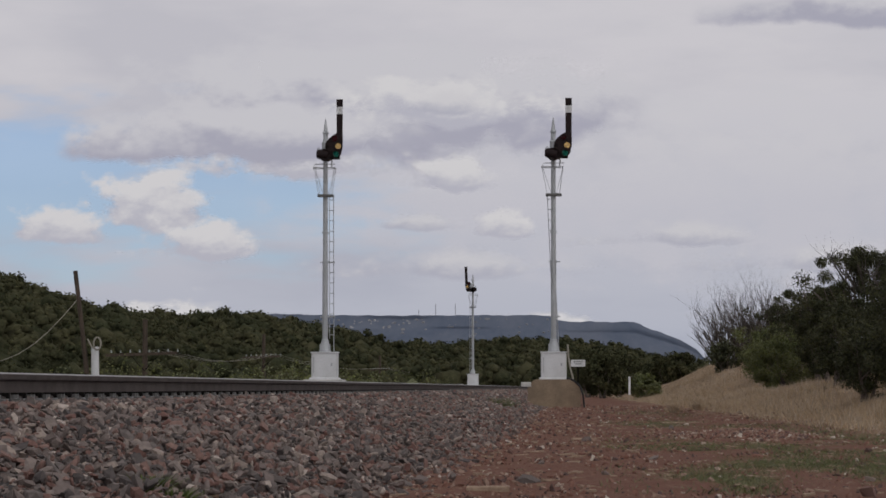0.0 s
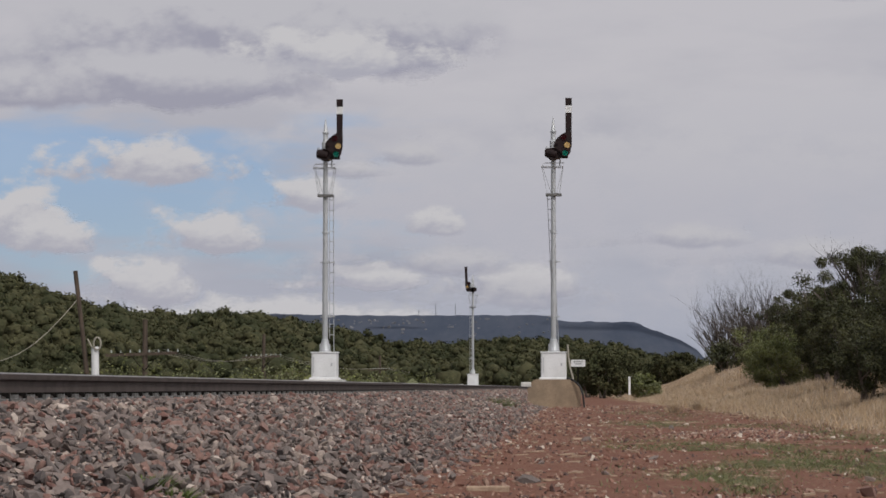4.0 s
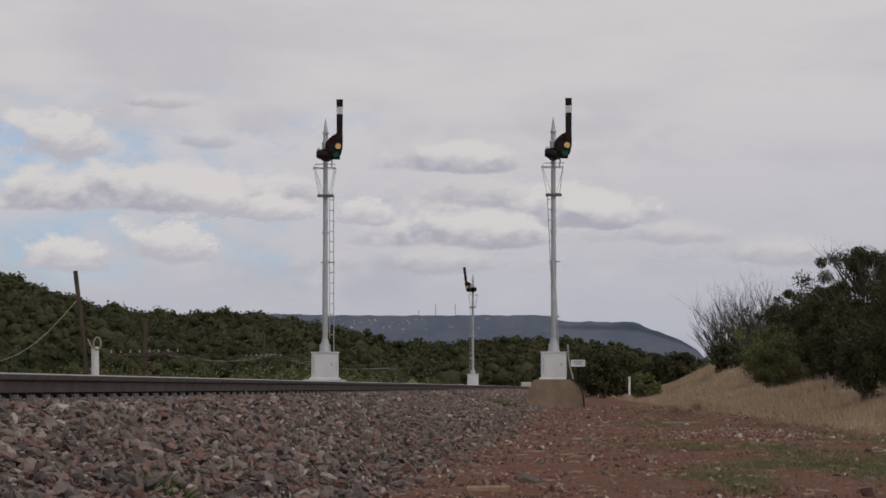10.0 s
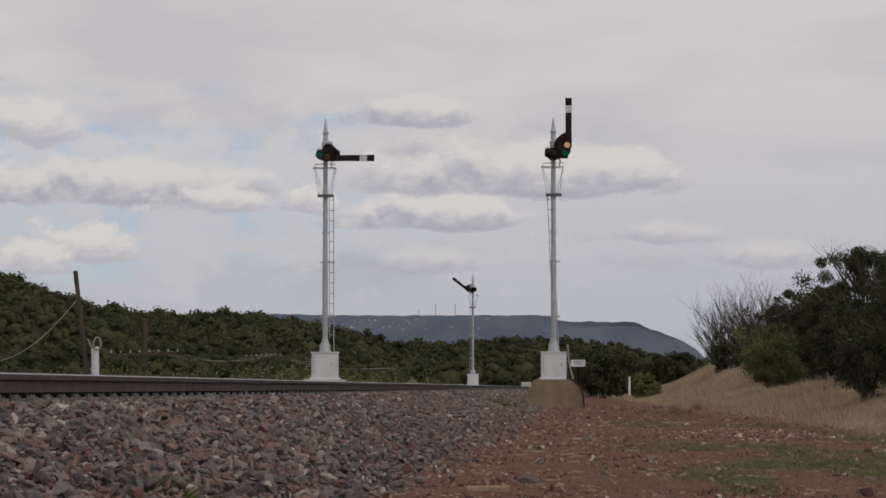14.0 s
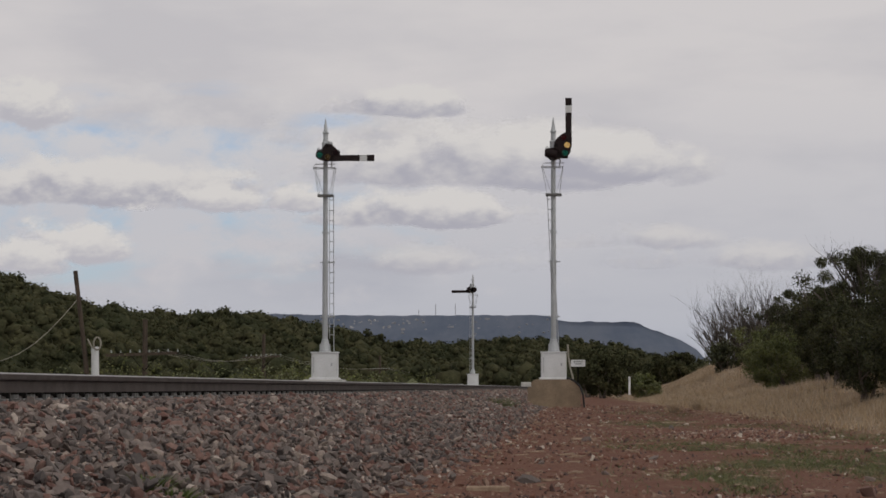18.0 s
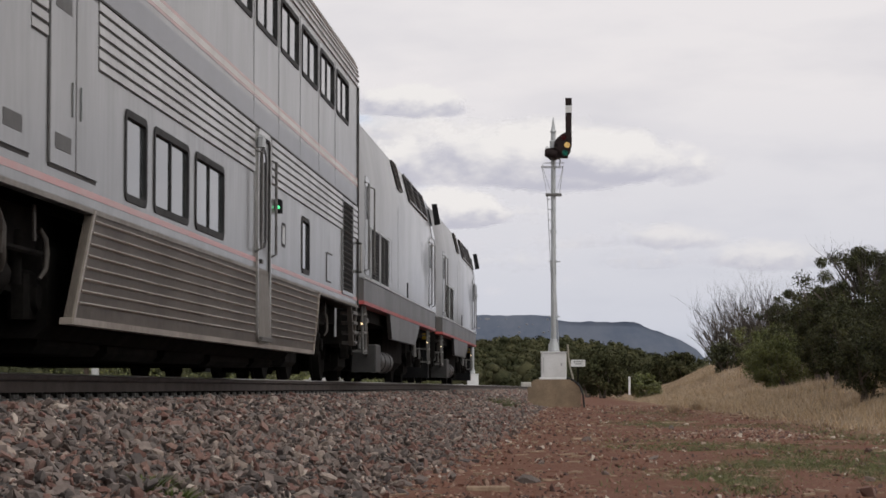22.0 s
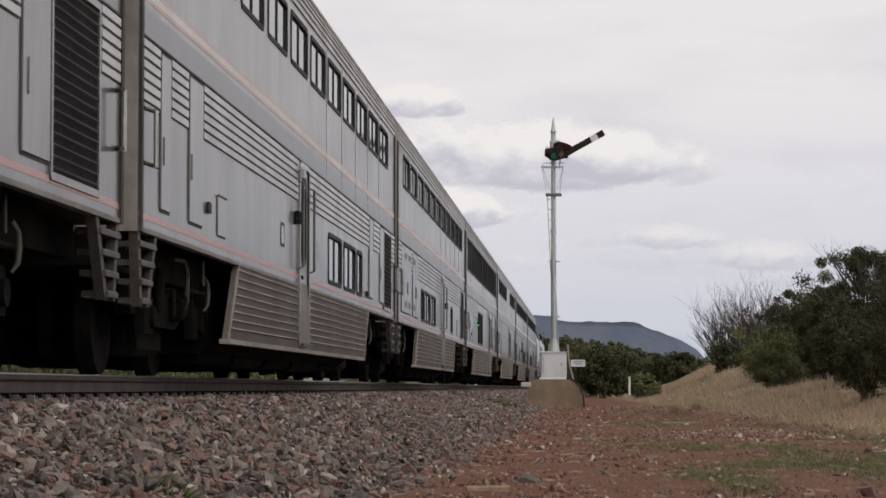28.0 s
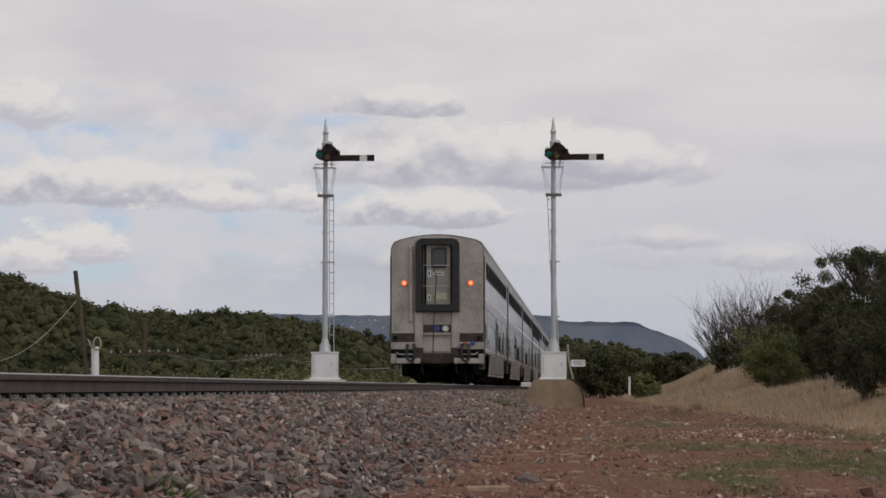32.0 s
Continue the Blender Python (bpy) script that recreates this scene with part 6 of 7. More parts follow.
            part("rim", Kit().ring(-(a + b) / 2, 1.97, b - a + 0.06, 0.84, 0.02, 0.035, *sorted((sx * h, sx * (h + 0.03))), 1), M_ALU, g)
        # roof side grilles on the slope
        for a, b in ((3.98, 5.80), (5.95, 7.65), (7.80, 9.50), (11.6, 12.5)):
            lo, hi = Vector((h, 0, 3.20)), Vector((h - 0.13, 0, 3.94))
            d = hi - lo
            p0, p1 = lo + d * 0.36, lo + d * 0.97
            nrm = Vector((d.z, 0, -d.x)).normalized() * 0.014
            vs = [p0 + Vector((0, -b, 0)) + nrm, p0 + Vector((0, -a, 0)) + nrm, p1 + Vector((0, -a - 0.75, 0)) + nrm, p1 + Vector((0, -b - 0.75, 0)) + nrm]
            k = Kit().add([(sx * v.x, v.y, v.z) for v in vs] + [(sx * (v.x - 0.06), v.y, v.z) for v in vs], [(0, 1, 2, 3), (0, 4, 5, 1), (1, 5, 6, 2), (2, 6, 7, 3), (3, 7, 4, 0)])
            g = part("roof_grille", k, M_BLACK, e, "black slanted roof grille")
            for i in range(6):
                u = 0.40 + 0.54 * i / 5
                c = lo + d * u + nrm * 1.6
                part("bar", Kit().box(*sorted((sx * (c.x - 0.012), sx * (c.x + 0.012))), -b - 0.75 * (u - 0.24) / 0.72, -a - 0.75 * (u - 0.24) / 0.72, c.z - 0.008, c.z + 0.008), M_TANK, g)
            rim = Kit()
            qs = [(sx * (v.x + nrm.x), v.y, v.z + nrm.z) for v in vs]
            rim.tube(qs + [qs[0]], 0.018, 5)
            part("rim", rim, M_LOCO, g)
        # cab window, mirror and doors
        part("cab_window", Kit().add([(sx * (h - 0.02), -2.9, 3.18), (sx * (h - 0.02), -1.9, 3.18), (sx * 1.37, -2.35, 3.78), (sx * 1.37, -2.9, 3.78), (sx * (h + 0.012), -2.9, 3.16), (sx * (h + 0.012), -1.9, 3.16),
                                      (sx * 1.43, -2.35, 3.80), (sx * 1.43, -2.9, 3.80)], [(4, 5, 6, 7), (0, 4, 7, 3), (0, 1, 5, 4), (1, 2, 6, 5), (2, 3, 7, 6)]), M_GLASS, e, "dark cab side window")
        part("mirror", Kit().add([(sx * a, y, z) for y in (-1.5, -1.44) for a, z in ((1.50, 3.52), (1.63, 3.55), (1.55, 4.00), (1.43, 4.00))], [(0, 1, 2, 3), (7, 6, 5, 4), (0, 4, 5, 1), (1, 5, 6, 2), (2, 6, 7, 3), (3, 7, 4, 0)]), M_BLACK, e, "black cab mirror and window edge")
        for s0, s1, nm in ((3.0, 3.85, "cab_door"), (18.95, 19.76, "rear_door")):
            d = part(nm, Kit().box(*sorted((sx * (h - 0.02), sx * (h + 0.008))), -s1, -s0, 1.62, 3.10), M_LOCO, e, "silver side door")
            part("seam", Kit().ring(-(s0 + s1) / 2, 2.36, s1 - s0 + 0.05, 1.5, 0.05, 0.010, *sorted((sx * h, sx * (h + 0.010))), 3), M_EMBLEM_PALE, d)
            part("door_window", Kit().ring(-(s0 + s1) / 2, 2.72, 0.4, 0.5, 0.06, 0.04, *sorted((sx * h, sx * (h + 0.016)))), M_RUBBER, d)
            part("pane", Kit().box(*sorted((sx * (h + 0.002), sx * (h + 0.010))), -(s0 + s1) / 2 - 0.17, -(s0 + s1) / 2 + 0.17, 2.5, 2.94), M_GLASS, d)
            for y in (-s0 + 0.12, -s1 - 0.12):
                part("handrail", Kit().tube([(sx * h, y, 3.0), (sx * (h + 0.07), y, 2.97), (sx * (h + 0.07), y, 1.68), (sx * h, y, 1.65)], 0.013, 6), M_STEEL_GREY, e, "upright steel handrail")
            for z in (1.70, 2.02):
                part("foothold", Kit().box(*sorted((sx * h, sx * (h + 0.011))), -s0 + 0.03, -s0 + 0.22, z, z + 0.15), M_BLACK, d)
            # steps below
            c = -(s0 + s1) / 2
            k = Kit().tube([(sx * (h - 0.06), c - 0.25, 1.2), (sx * (h - 0.04), c - 0.25, 0.42), (sx * (h - 0.04), c + 0.25, 0.42), (sx * (h - 0.06), c + 0.25, 1.2)], 0.022, 6)
            st_ = part("step_ladder", k, M_STEEL_GREY, e, "grey steel step ladder")
            for z in (0.44, 0.72, 1.0):
                part("tread", Kit().box(*sorted((sx * (h - 0.2), sx * (h - 0.02))), c - 0.25, c + 0.25, z, z + 0.03), M_STEEL_GREY, st_)
            part("step_lamp", Kit().tube([(sx * (h - 0.04), -s1 - 0.06, 0.86), (sx * (h - 0.04), -s1 - 0.08, 0.86)], 0.015, 10), M_STEPLAMP, st_, "lit white step lamp")
        part("small_hatch", Kit().box(*sorted((sx * h, sx * (h + 0.012))), -10.62, -10.36, 1.57, 1.86), M_BLACK, e)
        part("panel_seam", Kit().box(*sorted((sx * h, sx * (h + 0.004))), -12.92, -12.905, 1.65, 3.1), M_EMBLEM, e)
        part("side_number", Kit().box(*sorted((sx * h, sx * (h + 0.004))), -1.75, -1.5, 2.6, 2.7), M_EMBLEM, e)
        for yy in (-15.05, -14.78, -14.4):
            part("worn_mark", Kit().box(*sorted((sx * h, sx * (h + 0.003))), yy - 0.05, yy + 0.05, 1.70, 2.44), M_EMBLEM_PALE, e)
    emblem(e, 5.5, 2.02, 0.86, h + 0.003, M_EMBLEM_PALE, 2.9)
    truck(e, -3.7, 2.74, True)
    truck(e, -18.0, 2.74, True)
    part("pilot", Kit().slab([(-0.2, 0.12), (-0.75, 0.12), (-0.75, 1.2), (-0.35, 1.2)], -1.3, 1.3), M_BLACK, e, "black nose pilot")
    part("roof_fans", Kit().tube([(0, -15.5, 4.3), (0, -15.5, 4.38)], 0.7, 20).tube([(0, -17.3, 4.3), (0, -17.3, 4.38)], 0.7, 20), M_STEEL_DARK, e)
    part("rear_diaphragm", Kit().bevelbox(-0.62, 0.62, -L - 0.25, -L + 0.02, 1.3, 3.6, 0.05), M_RUBBER, e)
    part("rear_apron", Kit().bevelbox(-1.38, 1.38, -L - 0.05, -L + 0.02, 0.55, 1.25, 0.02), M_STEEL_DARK, e)
    for x in (-1.15, 1.15):
        part("rear_grab", Kit().tube([(x, -L, 1.1), (x, -L - 0.1, 1.05), (x, -L - 0.1, 0.65)], 0.02, 6), M_ALU, e)
    part("coupler", Kit().box(-0.15, 0.15, -L - 0.35, -L, 0.70, 0.98, 0.04).box(-0.15, 0.15, -0.3, 0.1, 0.70, 0.98, 0.04), M_STEEL_DARK, e)
    return e


def build_train():
    """All vehicles with the distance of each one's front from the tail of the train."""
    out = []
    sleeper = superliner("A", "silver two-level passenger car with red and blue stripes")
    coach = superliner("B", "silver two-level passenger car with fluted lower side")
    diner = superliner("C", "silver two-level dining car with no lower windows")
    lounge = superliner("L", "silver lounge car with tall wrap-around windows")
    last = superliner("G", "last silver two-level coach with glowing red tail lamps")
    tail_end(last)
    plain = superliner("D", "silver two-level passenger car with a fluted soiled skirt")
    order = [sleeper, coach, diner, lounge, copy_thing(sleeper, sleeper.matrix_basis), plain, last]
    for i, c in enumerate(order):
        out.append((c, CAR_LEN * (7 - i)))
    lead = engine("silver grey streamlined diesel engine with a red stripe")
    second = copy_thing(lead, lead.matrix_basis)
    out.append((second, CAR_LEN * 7 + LOCO_LEN))
    out.append((lead, CAR_LEN * 7 + 2 * LOCO_LEN))
    return out


TRAIN = build_train()
# ---- plants ----
def leaf_soup(centres, outward, size, rng, spread=0.6):
    """Triangles round centres, facing more or less outward."""
    n = len(centres)
    nrm = outward + rng.normal(0, spread, (n, 3))
    nrm /= np.linalg.norm(nrm, axis=1, keepdims=True) + 1e-9
    t = np.cross(nrm, rng.normal(0, 1, (n, 3)))
    t /= np.linalg.norm(t, axis=1, keepdims=True) + 1e-9
    b = np.cross(nrm, t)
    s = np.asarray(size)[:, None]
    tri = np.stack([centres + t * s, centres - 0.5 * t * s + 0.8 * b * s, centres - 0.5 * t * s - 0.8 * b * s], 1)
    return tri.reshape(-1, 3)


def blob_cloud(name, pos, size, mat, seed):
    """Many soft round leaf masses in one mesh."""
    rng = np.random.default_rng(seed)
    k = len(pos)
    v = np.array(ICO)[None] * (1 + rng.uniform(-0.36, 0.26, (k, 12, 1))) * np.array([1.05, 1.05, 0.9])
    a = rng.uniform(0, 6.283, k)
    ca, sa = np.cos(a)[:, None], np.sin(a)[:, None]
    v = np.stack([v[..., 0] * ca - v[..., 1] * sa, v[..., 0] * sa + v[..., 1] * ca, v[..., 2]], -1)
    v = v * np.asarray(size)[:, None, None] + np.asarray(pos)[:, None]
    f = np.array(ICO_F)[None] + 12 * np.arange(k)[:, None, None]
    me = bpy.data.meshes.new(name)
    me.vertices.add(12 * k); me.vertices.foreach_set("co", v.astype(np.float32).ravel())
    me.loops.add(60 * k); me.loops.foreach_set("vertex_index", f.astype(np.int32).ravel())
    me.polygons.add(20 * k); me.polygons.foreach_set("loop_start", np.arange(0, 60 * k, 3, dtype=np.int32))
    me.polygons.foreach_set("use_smooth", np.ones(20 * k, dtype=bool))
    me.materials.append(mat)
    me.update(calc_edges=True)
    return me


def hill_woods():
    rng = np.random.default_rng(21)
    n = 2600
    a = rng.uniform(-1180, 230, n)
    ridge = np.interp(a, RIDGE_A, RIDGE_D)
    d = ridge * (0.30 + 0.78 * np.sqrt(rng.random(n)))
    x = a / LENS * d
    keep = (x < -13) | (d > 260)
    x, d = x[keep], d[keep]
    n = len(x)
    z = ground_z(x, d)
    hgt = 2.5 + 3.4 * rng.random(n) ** 1.3
    rad = hgt * rng.uniform(0.45, 0.70, n)
    m = 12
    v = rng.normal(0, 1, (n, m, 3)); v /= np.linalg.norm(v, axis=2, keepdims=True)
    v *= rng.uniform(0.45, 0.86, (n, m, 1))
    cc = v * np.stack([rad, rad, hgt * 0.5], -1)[:, None] + np.stack([x, d, z + hgt * 0.48], -1)[:, None]
    cs = rng.uniform(0.20, 0.42, (n, m)) * rad[:, None]
    per = 26
    u = rng.normal(0, 1, (n, m, per, 3)); u /= np.linalg.norm(u, axis=3, keepdims=True)
    c = cc[:, :, None] + u * (cs[:, :, None, None] * rng.uniform(0.80, 1.08, (n, m, per, 1)))
    far = np.broadcast_to(d[:, None, None], (n, m, per)).ravel()
    tri = leaf_soup(c.reshape(-1, 3), u.reshape(-1, 3), rng.uniform(0.5, 1.0, n * m * per) * 0.00088 * far, rng, 0.34)
    ob = part("woods", soup("woods", tri, 3, M_HILLTREE), None)
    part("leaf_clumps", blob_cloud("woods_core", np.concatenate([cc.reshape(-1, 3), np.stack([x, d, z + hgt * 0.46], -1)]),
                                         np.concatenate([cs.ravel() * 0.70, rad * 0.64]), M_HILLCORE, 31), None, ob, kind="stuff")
    tagged(ob, "dense olive green juniper and pinyon woods on the hillside", "woods", kind="stuff")
    # lighter scrub at the foot of the hill, behind the track
    n = 330
    a = rng.uniform(-1150, 60, n)
    d = rng.uniform(95, 210, n)
    x = a / LENS * d
    keep = x < -12
    x, d = x[keep], d[keep]
    n = len(x)
    z = ground_z(x, d)
    top = EYE[2] + d * (687 - np.interp(x / d * LENS, [-1033, -600, -300, 0], [622, 640, 652, 668])) / LENS
    hgt = np.clip((top - z) * rng.uniform(0.25, 0.9, n), 0.8, 4.0)
    rad = hgt * rng.uniform(0.4, 0.6, n)
    per = 620
    u = rng.normal(0, 1, (n, per, 3)); u /= np.linalg.norm(u, axis=2, keepdims=True)
    lob = 1 + 0.25 * np.sin(u[..., 0] * 6 + rng.uniform(0, 6, (n, 1))) + rng.normal(0, 0.14, (n, per))
    c = u * lob[..., None] * np.stack([rad, rad, hgt * 0.55], -1)[:, None] + np.stack([x, d, z + hgt * 0.5], -1)[:, None]
    tri = leaf_soup(c.reshape(-1, 3), u.reshape(-1, 3), np.minimum((rng.uniform(0.04, 0.08, (n, per)) * rad[:, None]), 0.0006 * d[:, None]).ravel(), rng, 0.6)
    ob = part("scrub", soup("scrub", tri, 3, M_BUSH), None)
    core = blob_cloud("scrub_core", np.stack([x, d, z + hgt * 0.45], -1), rad * 0.9, M_BUSH, 33)
    part("leaf_clumps", core, None, ob, kind="stuff")
    tagged(ob, "bright green scrub at the foot of the hill", "scrub", kind="stuff")


hill_woods()


def branch_kit(k, p, d, length, r, depth, rng, ends, droop=0.0, n=5):
    """A limb with forks; collects the tips."""
    pts, rs = [p], [r]
    q, e = Vector(p), Vector(d).normalized()
    for i in range(3):
        e = (e + Vector((rng.uniform(-.22, .22), rng.uniform(-.22, .22), rng.uniform(-.12, .2) - droop))).normalized()
        q = q + e * length / 3
        pts.append(tuple(q)); rs.append(r * (1 - 0.22 * (i + 1)))
    k.tube(pts, rs, n, cap=False)
    if depth == 0:
        ends.append((Vector(pts[-1]), e))
        return
    for _ in range(3 if depth > 1 else 2):
        f = (e + Vector((rng.uniform(-.75, .75), rng.uniform(-.75, .75), rng.uniform(-.25, .55)))).normalized()
        s = rng.choice([1, 2, 3])
        branch_kit(k, pts[s], f, length * rng.uniform(0.55, 0.78), rs[s] * 0.68, depth - 1, rng, ends, droop, max(3, n - 1))


def leafy(name, x, y, hgt, wid, label, category, mat, seed, leaves=9000, size=0.06, stems=3, skirt=0.1, group="", dead=0.0, bark=None, lump=(0.10, 0.24), m=70):
    """A tree or bush: trunk with limbs, and a crown of many small leaf clumps with gaps."""
    rng = random.Random(seed)
    nr = np.random.default_rng(seed)
    z = float(ground_z(x, y))
    th = thing(name, pose(x, y, z - 0.05), label, category, group)
    k, ends = Kit(), []
    for i in range(stems):
        a = 6.283 * i / stems + rng.uniform(-.4, .4)
        lean = rng.uniform(0.15, 0.55) * wid / hgt
        branch_kit(k, (0.1 * math.cos(a), 0.1 * math.sin(a), 0), (lean * math.cos(a), lean * math.sin(a), 1), hgt * rng.uniform(0.42, 0.6), 0.035 * hgt * rng.uniform(0.7, 1.0), 2, rng, ends)
    part("trunk", k, bark or M_BARK, th, "grey twisted trunk and limbs", smooth=60)
    cl = []
    for i in range(m):
        if i < len(ends) and rng.random() < 0.6:
            c = ends[i][0]
            c.z = min(c.z, hgt * 0.93)
        else:
            u = Vector((rng.gauss(0, 1), rng.gauss(0, 1), rng.gauss(0, 1))).normalized() * rng.uniform(0.55, 1.0)
            c = Vector((u.x * wid / 2, u.y * wid / 2, hgt * (0.5 + skirt * 0.5) + u.z * hgt * (0.5 - skirt * 0.5)))
            lim = 1 - 0.45 * max(0, (c.z / hgt - 0.5)) * 1.3
            c.x *= lim; c.y *= lim
        cl.append((c, rng.uniform(*lump) * min(wid, hgt)))
    per = leaves // m
    cs, out, sz = [], [], []
    for c, r in cl:
        u = nr.normal(0, 1, (per, 3)); u /= np.linalg.norm(u, axis=1, keepdims=True)
        p = np.array(c) + u * (r * nr.uniform(0.0, 1.0, (per, 1)) ** 0.55) * np.array([1, 1, 0.85])
        p[:, 2] = np.maximum(p[:, 2], skirt * hgt * 0.3)
        cs.append(p); out.append(u + np.array([0, 0, 0.35])); sz.append(nr.uniform(0.6, 1.4, per) * size)
    tri = leaf_soup(np.concatenate(cs), np.concatenate(out), np.concatenate(sz), nr, 0.8)
    part("crown", soup("crown", tri, 3, mat), None, th, "ragged crown of small leaf clumps")
    if dead:
        for i in range(int(dead)):
            dk, e2 = Kit(), []
            a = rng.uniform(0, 6.28)
            r = rng.uniform(0.2, 0.45) * wid
            branch_kit(dk, (r * math.cos(a) * 0.5, r * math.sin(a) * 0.5, hgt * rng.uniform(0.42, 0.68)), (0.6 * math.cos(a), 0.6 * math.sin(a), 0.9), hgt * 0.25, 0.04, 2, rng, e2, 0, 4)
            part("dead_branch", dk, M_DEADWOOD, th, "bare grey dead branch")
    return th


def bare_shrub(x, y, hgt, wid, seed, label):
    rng = random.Random(seed)
    th = thing("bare_shrub", pose(x, y, float(ground_z(x, y)) - 0.05), label, "shrub")
    for i in range(44):
        k, ends = Kit(), []
        u = -1 + 2 * i / 43
        d = (u * wid / hgt * 0.75, rng.uniform(-.4, .4), 1)
        branch_kit(k, (u * 0.25 * wid, rng.uniform(-.3, .3), 0), d, hgt * rng.uniform(0.42, 0.58) * (1 - 0.25 * abs(u)), 0.080, 3, rng, ends, 0, 4)
        part("stem", k, M_DEADWOOD, th, "bleached bare stem with twigs")
    return th


def across(px, d):
    return (px - 1033) / LENS * d


def bank_plants():
    leafy("juniper_tree", across(1530, 70), 70, 3.75, 2.2, "dark green juniper with dead grey branches", "tree", M_JUNIPER, 4, 52000, 0.026, 4, 0.06, "junipers on the bank", 20, lump=(0.07, 0.17), m=95)
    leafy("juniper_tree", across(1466, 76), 76, 3.05, 2.0, "dark green juniper on the grassy bank", "tree", M_JUNIPER, 5, 48000, 0.028, 3, 0.05, "junipers on the bank", 8, lump=(0.07, 0.17), m=95)
    leafy("juniper_tree", across(1590, 62), 62, 2.95, 2.2, "dark green juniper on the grassy bank", "tree", M_JUNIPER, 6, 38000, 0.026, 3, 0.0, "junipers on the bank", 6, lump=(0.07, 0.18), m=90)
    leafy("juniper_tree", across(1528, 54), 54, 1.7, 1.35, "low dark juniper bush in dry grass", "tree", M_JUNIPER, 7, 22000, 0.024, 4, 0.0, "junipers on the bank")
    leafy("juniper_tree", across(1482, 66), 66, 2.3, 1.5, "low dark juniper bush in dry grass", "tree", M_JUNIPER, 27, 18000, 0.03, 4, 0.0, "junipers on the bank")
    leafy("juniper_tree", across(1408, 94), 94, 2.75, 1.1, "thin juniper with many dead twigs", "tree", M_JUNIPER, 8, 6000, 0.034, 4, 0.45, "junipers on the bank", 26)
    leafy("juniper_tree", across(1374, 104), 104, 2.9, 1.2, "thin juniper with many dead twigs", "tree", M_JUNIPER, 18, 4500, 0.036, 4, 0.5, "junipers on the bank", 26)
    # junipers out of view, added to darken the reflections in the car sides
    for i, (px, d, h, w) in enumerate(((1690, 58, 3.3, 2.6), (1765, 52, 4.0, 2.6), (1835, 50, 4.6, 2.8), (1950, 46, 4.4, 2.8), (2080, 42, 4.4, 2.8), (2230, 38, 4.2, 2.6))):
        leafy("juniper_tree", across(px, d), d, h, w, "dark green juniper on the grassy bank", "tree", M_JUNIPER, 60 + i, 16000, 0.04, 3, 0.0, "junipers on the bank")
    leafy("juniper_tree", across(1430, 92), 92, 2.95, 1.6, "dark green juniper on the grassy bank", "tree", M_JUNIPER, 44, 22000, 0.036, 3, 0.0, "junipers on the bank", 3)
    leafy("juniper_tree", across(1450, 82), 82, 3.1, 1.5, "dark green juniper on the grassy bank", "tree", M_JUNIPER, 45, 26000, 0.03, 3, 0.0, "junipers on the bank", 4, lump=(0.10, 0.20), m=80)
    leafy("green_bush", across(1391, 84), 84, 1.75, 3.6, "rounded yellow-green bush on the bank", "bush", M_BUSH, 9, 40000, 0.026, 6, 0.0, "bushes on the bank", m=120)
    leafy("green_bush", across(1350, 98), 98, 2.1, 2.0, "rounded yellow-green bush on the bank", "bush", M_BUSH, 10, 16000, 0.03, 6, 0.0, "bushes on the bank")
    leafy("green_bush", across(1282, 122), 122, 1.5, 2.0, "low dark bush beneath bare twigs", "bush", M_JUNIPER, 11, 5000, 0.05, 5, 0.0, "bushes on the bank")
    bare_shrub(across(1298, 128), 128, 4.7, 3.2, 12, "large bare grey shrub on the bank")
    bare_shrub(across(1350, 116), 116, 4.2, 2.6, 13, "large bare grey shrub on the bank")
    leafy("green_bush", across(1138, 128), 128, 1.35, 1.8, "bright green bush beside the dirt road", "bush", M_BUSH, 14, 8000, 0.05, 5, 0.0, "bushes on the bank")
    for i, (px, d, h, w) in enumerate(((1065, 150, 2.9, 3.2), (1095, 158, 2.8, 2.6), (1040, 165, 3.0, 2.4), (1175, 210, 2.6, 3.5), (1120, 230, 3.0, 4), (1205, 190, 2.0, 3.0))):
        leafy("pinyon_tree", across(px, d), d, h, w, "dark green pinyon tree beyond the dirt road", "tree", M_HILLTREE, 30 + i, 6000, 0.085, 3, 0.05, "trees past the road")


bank_plants()


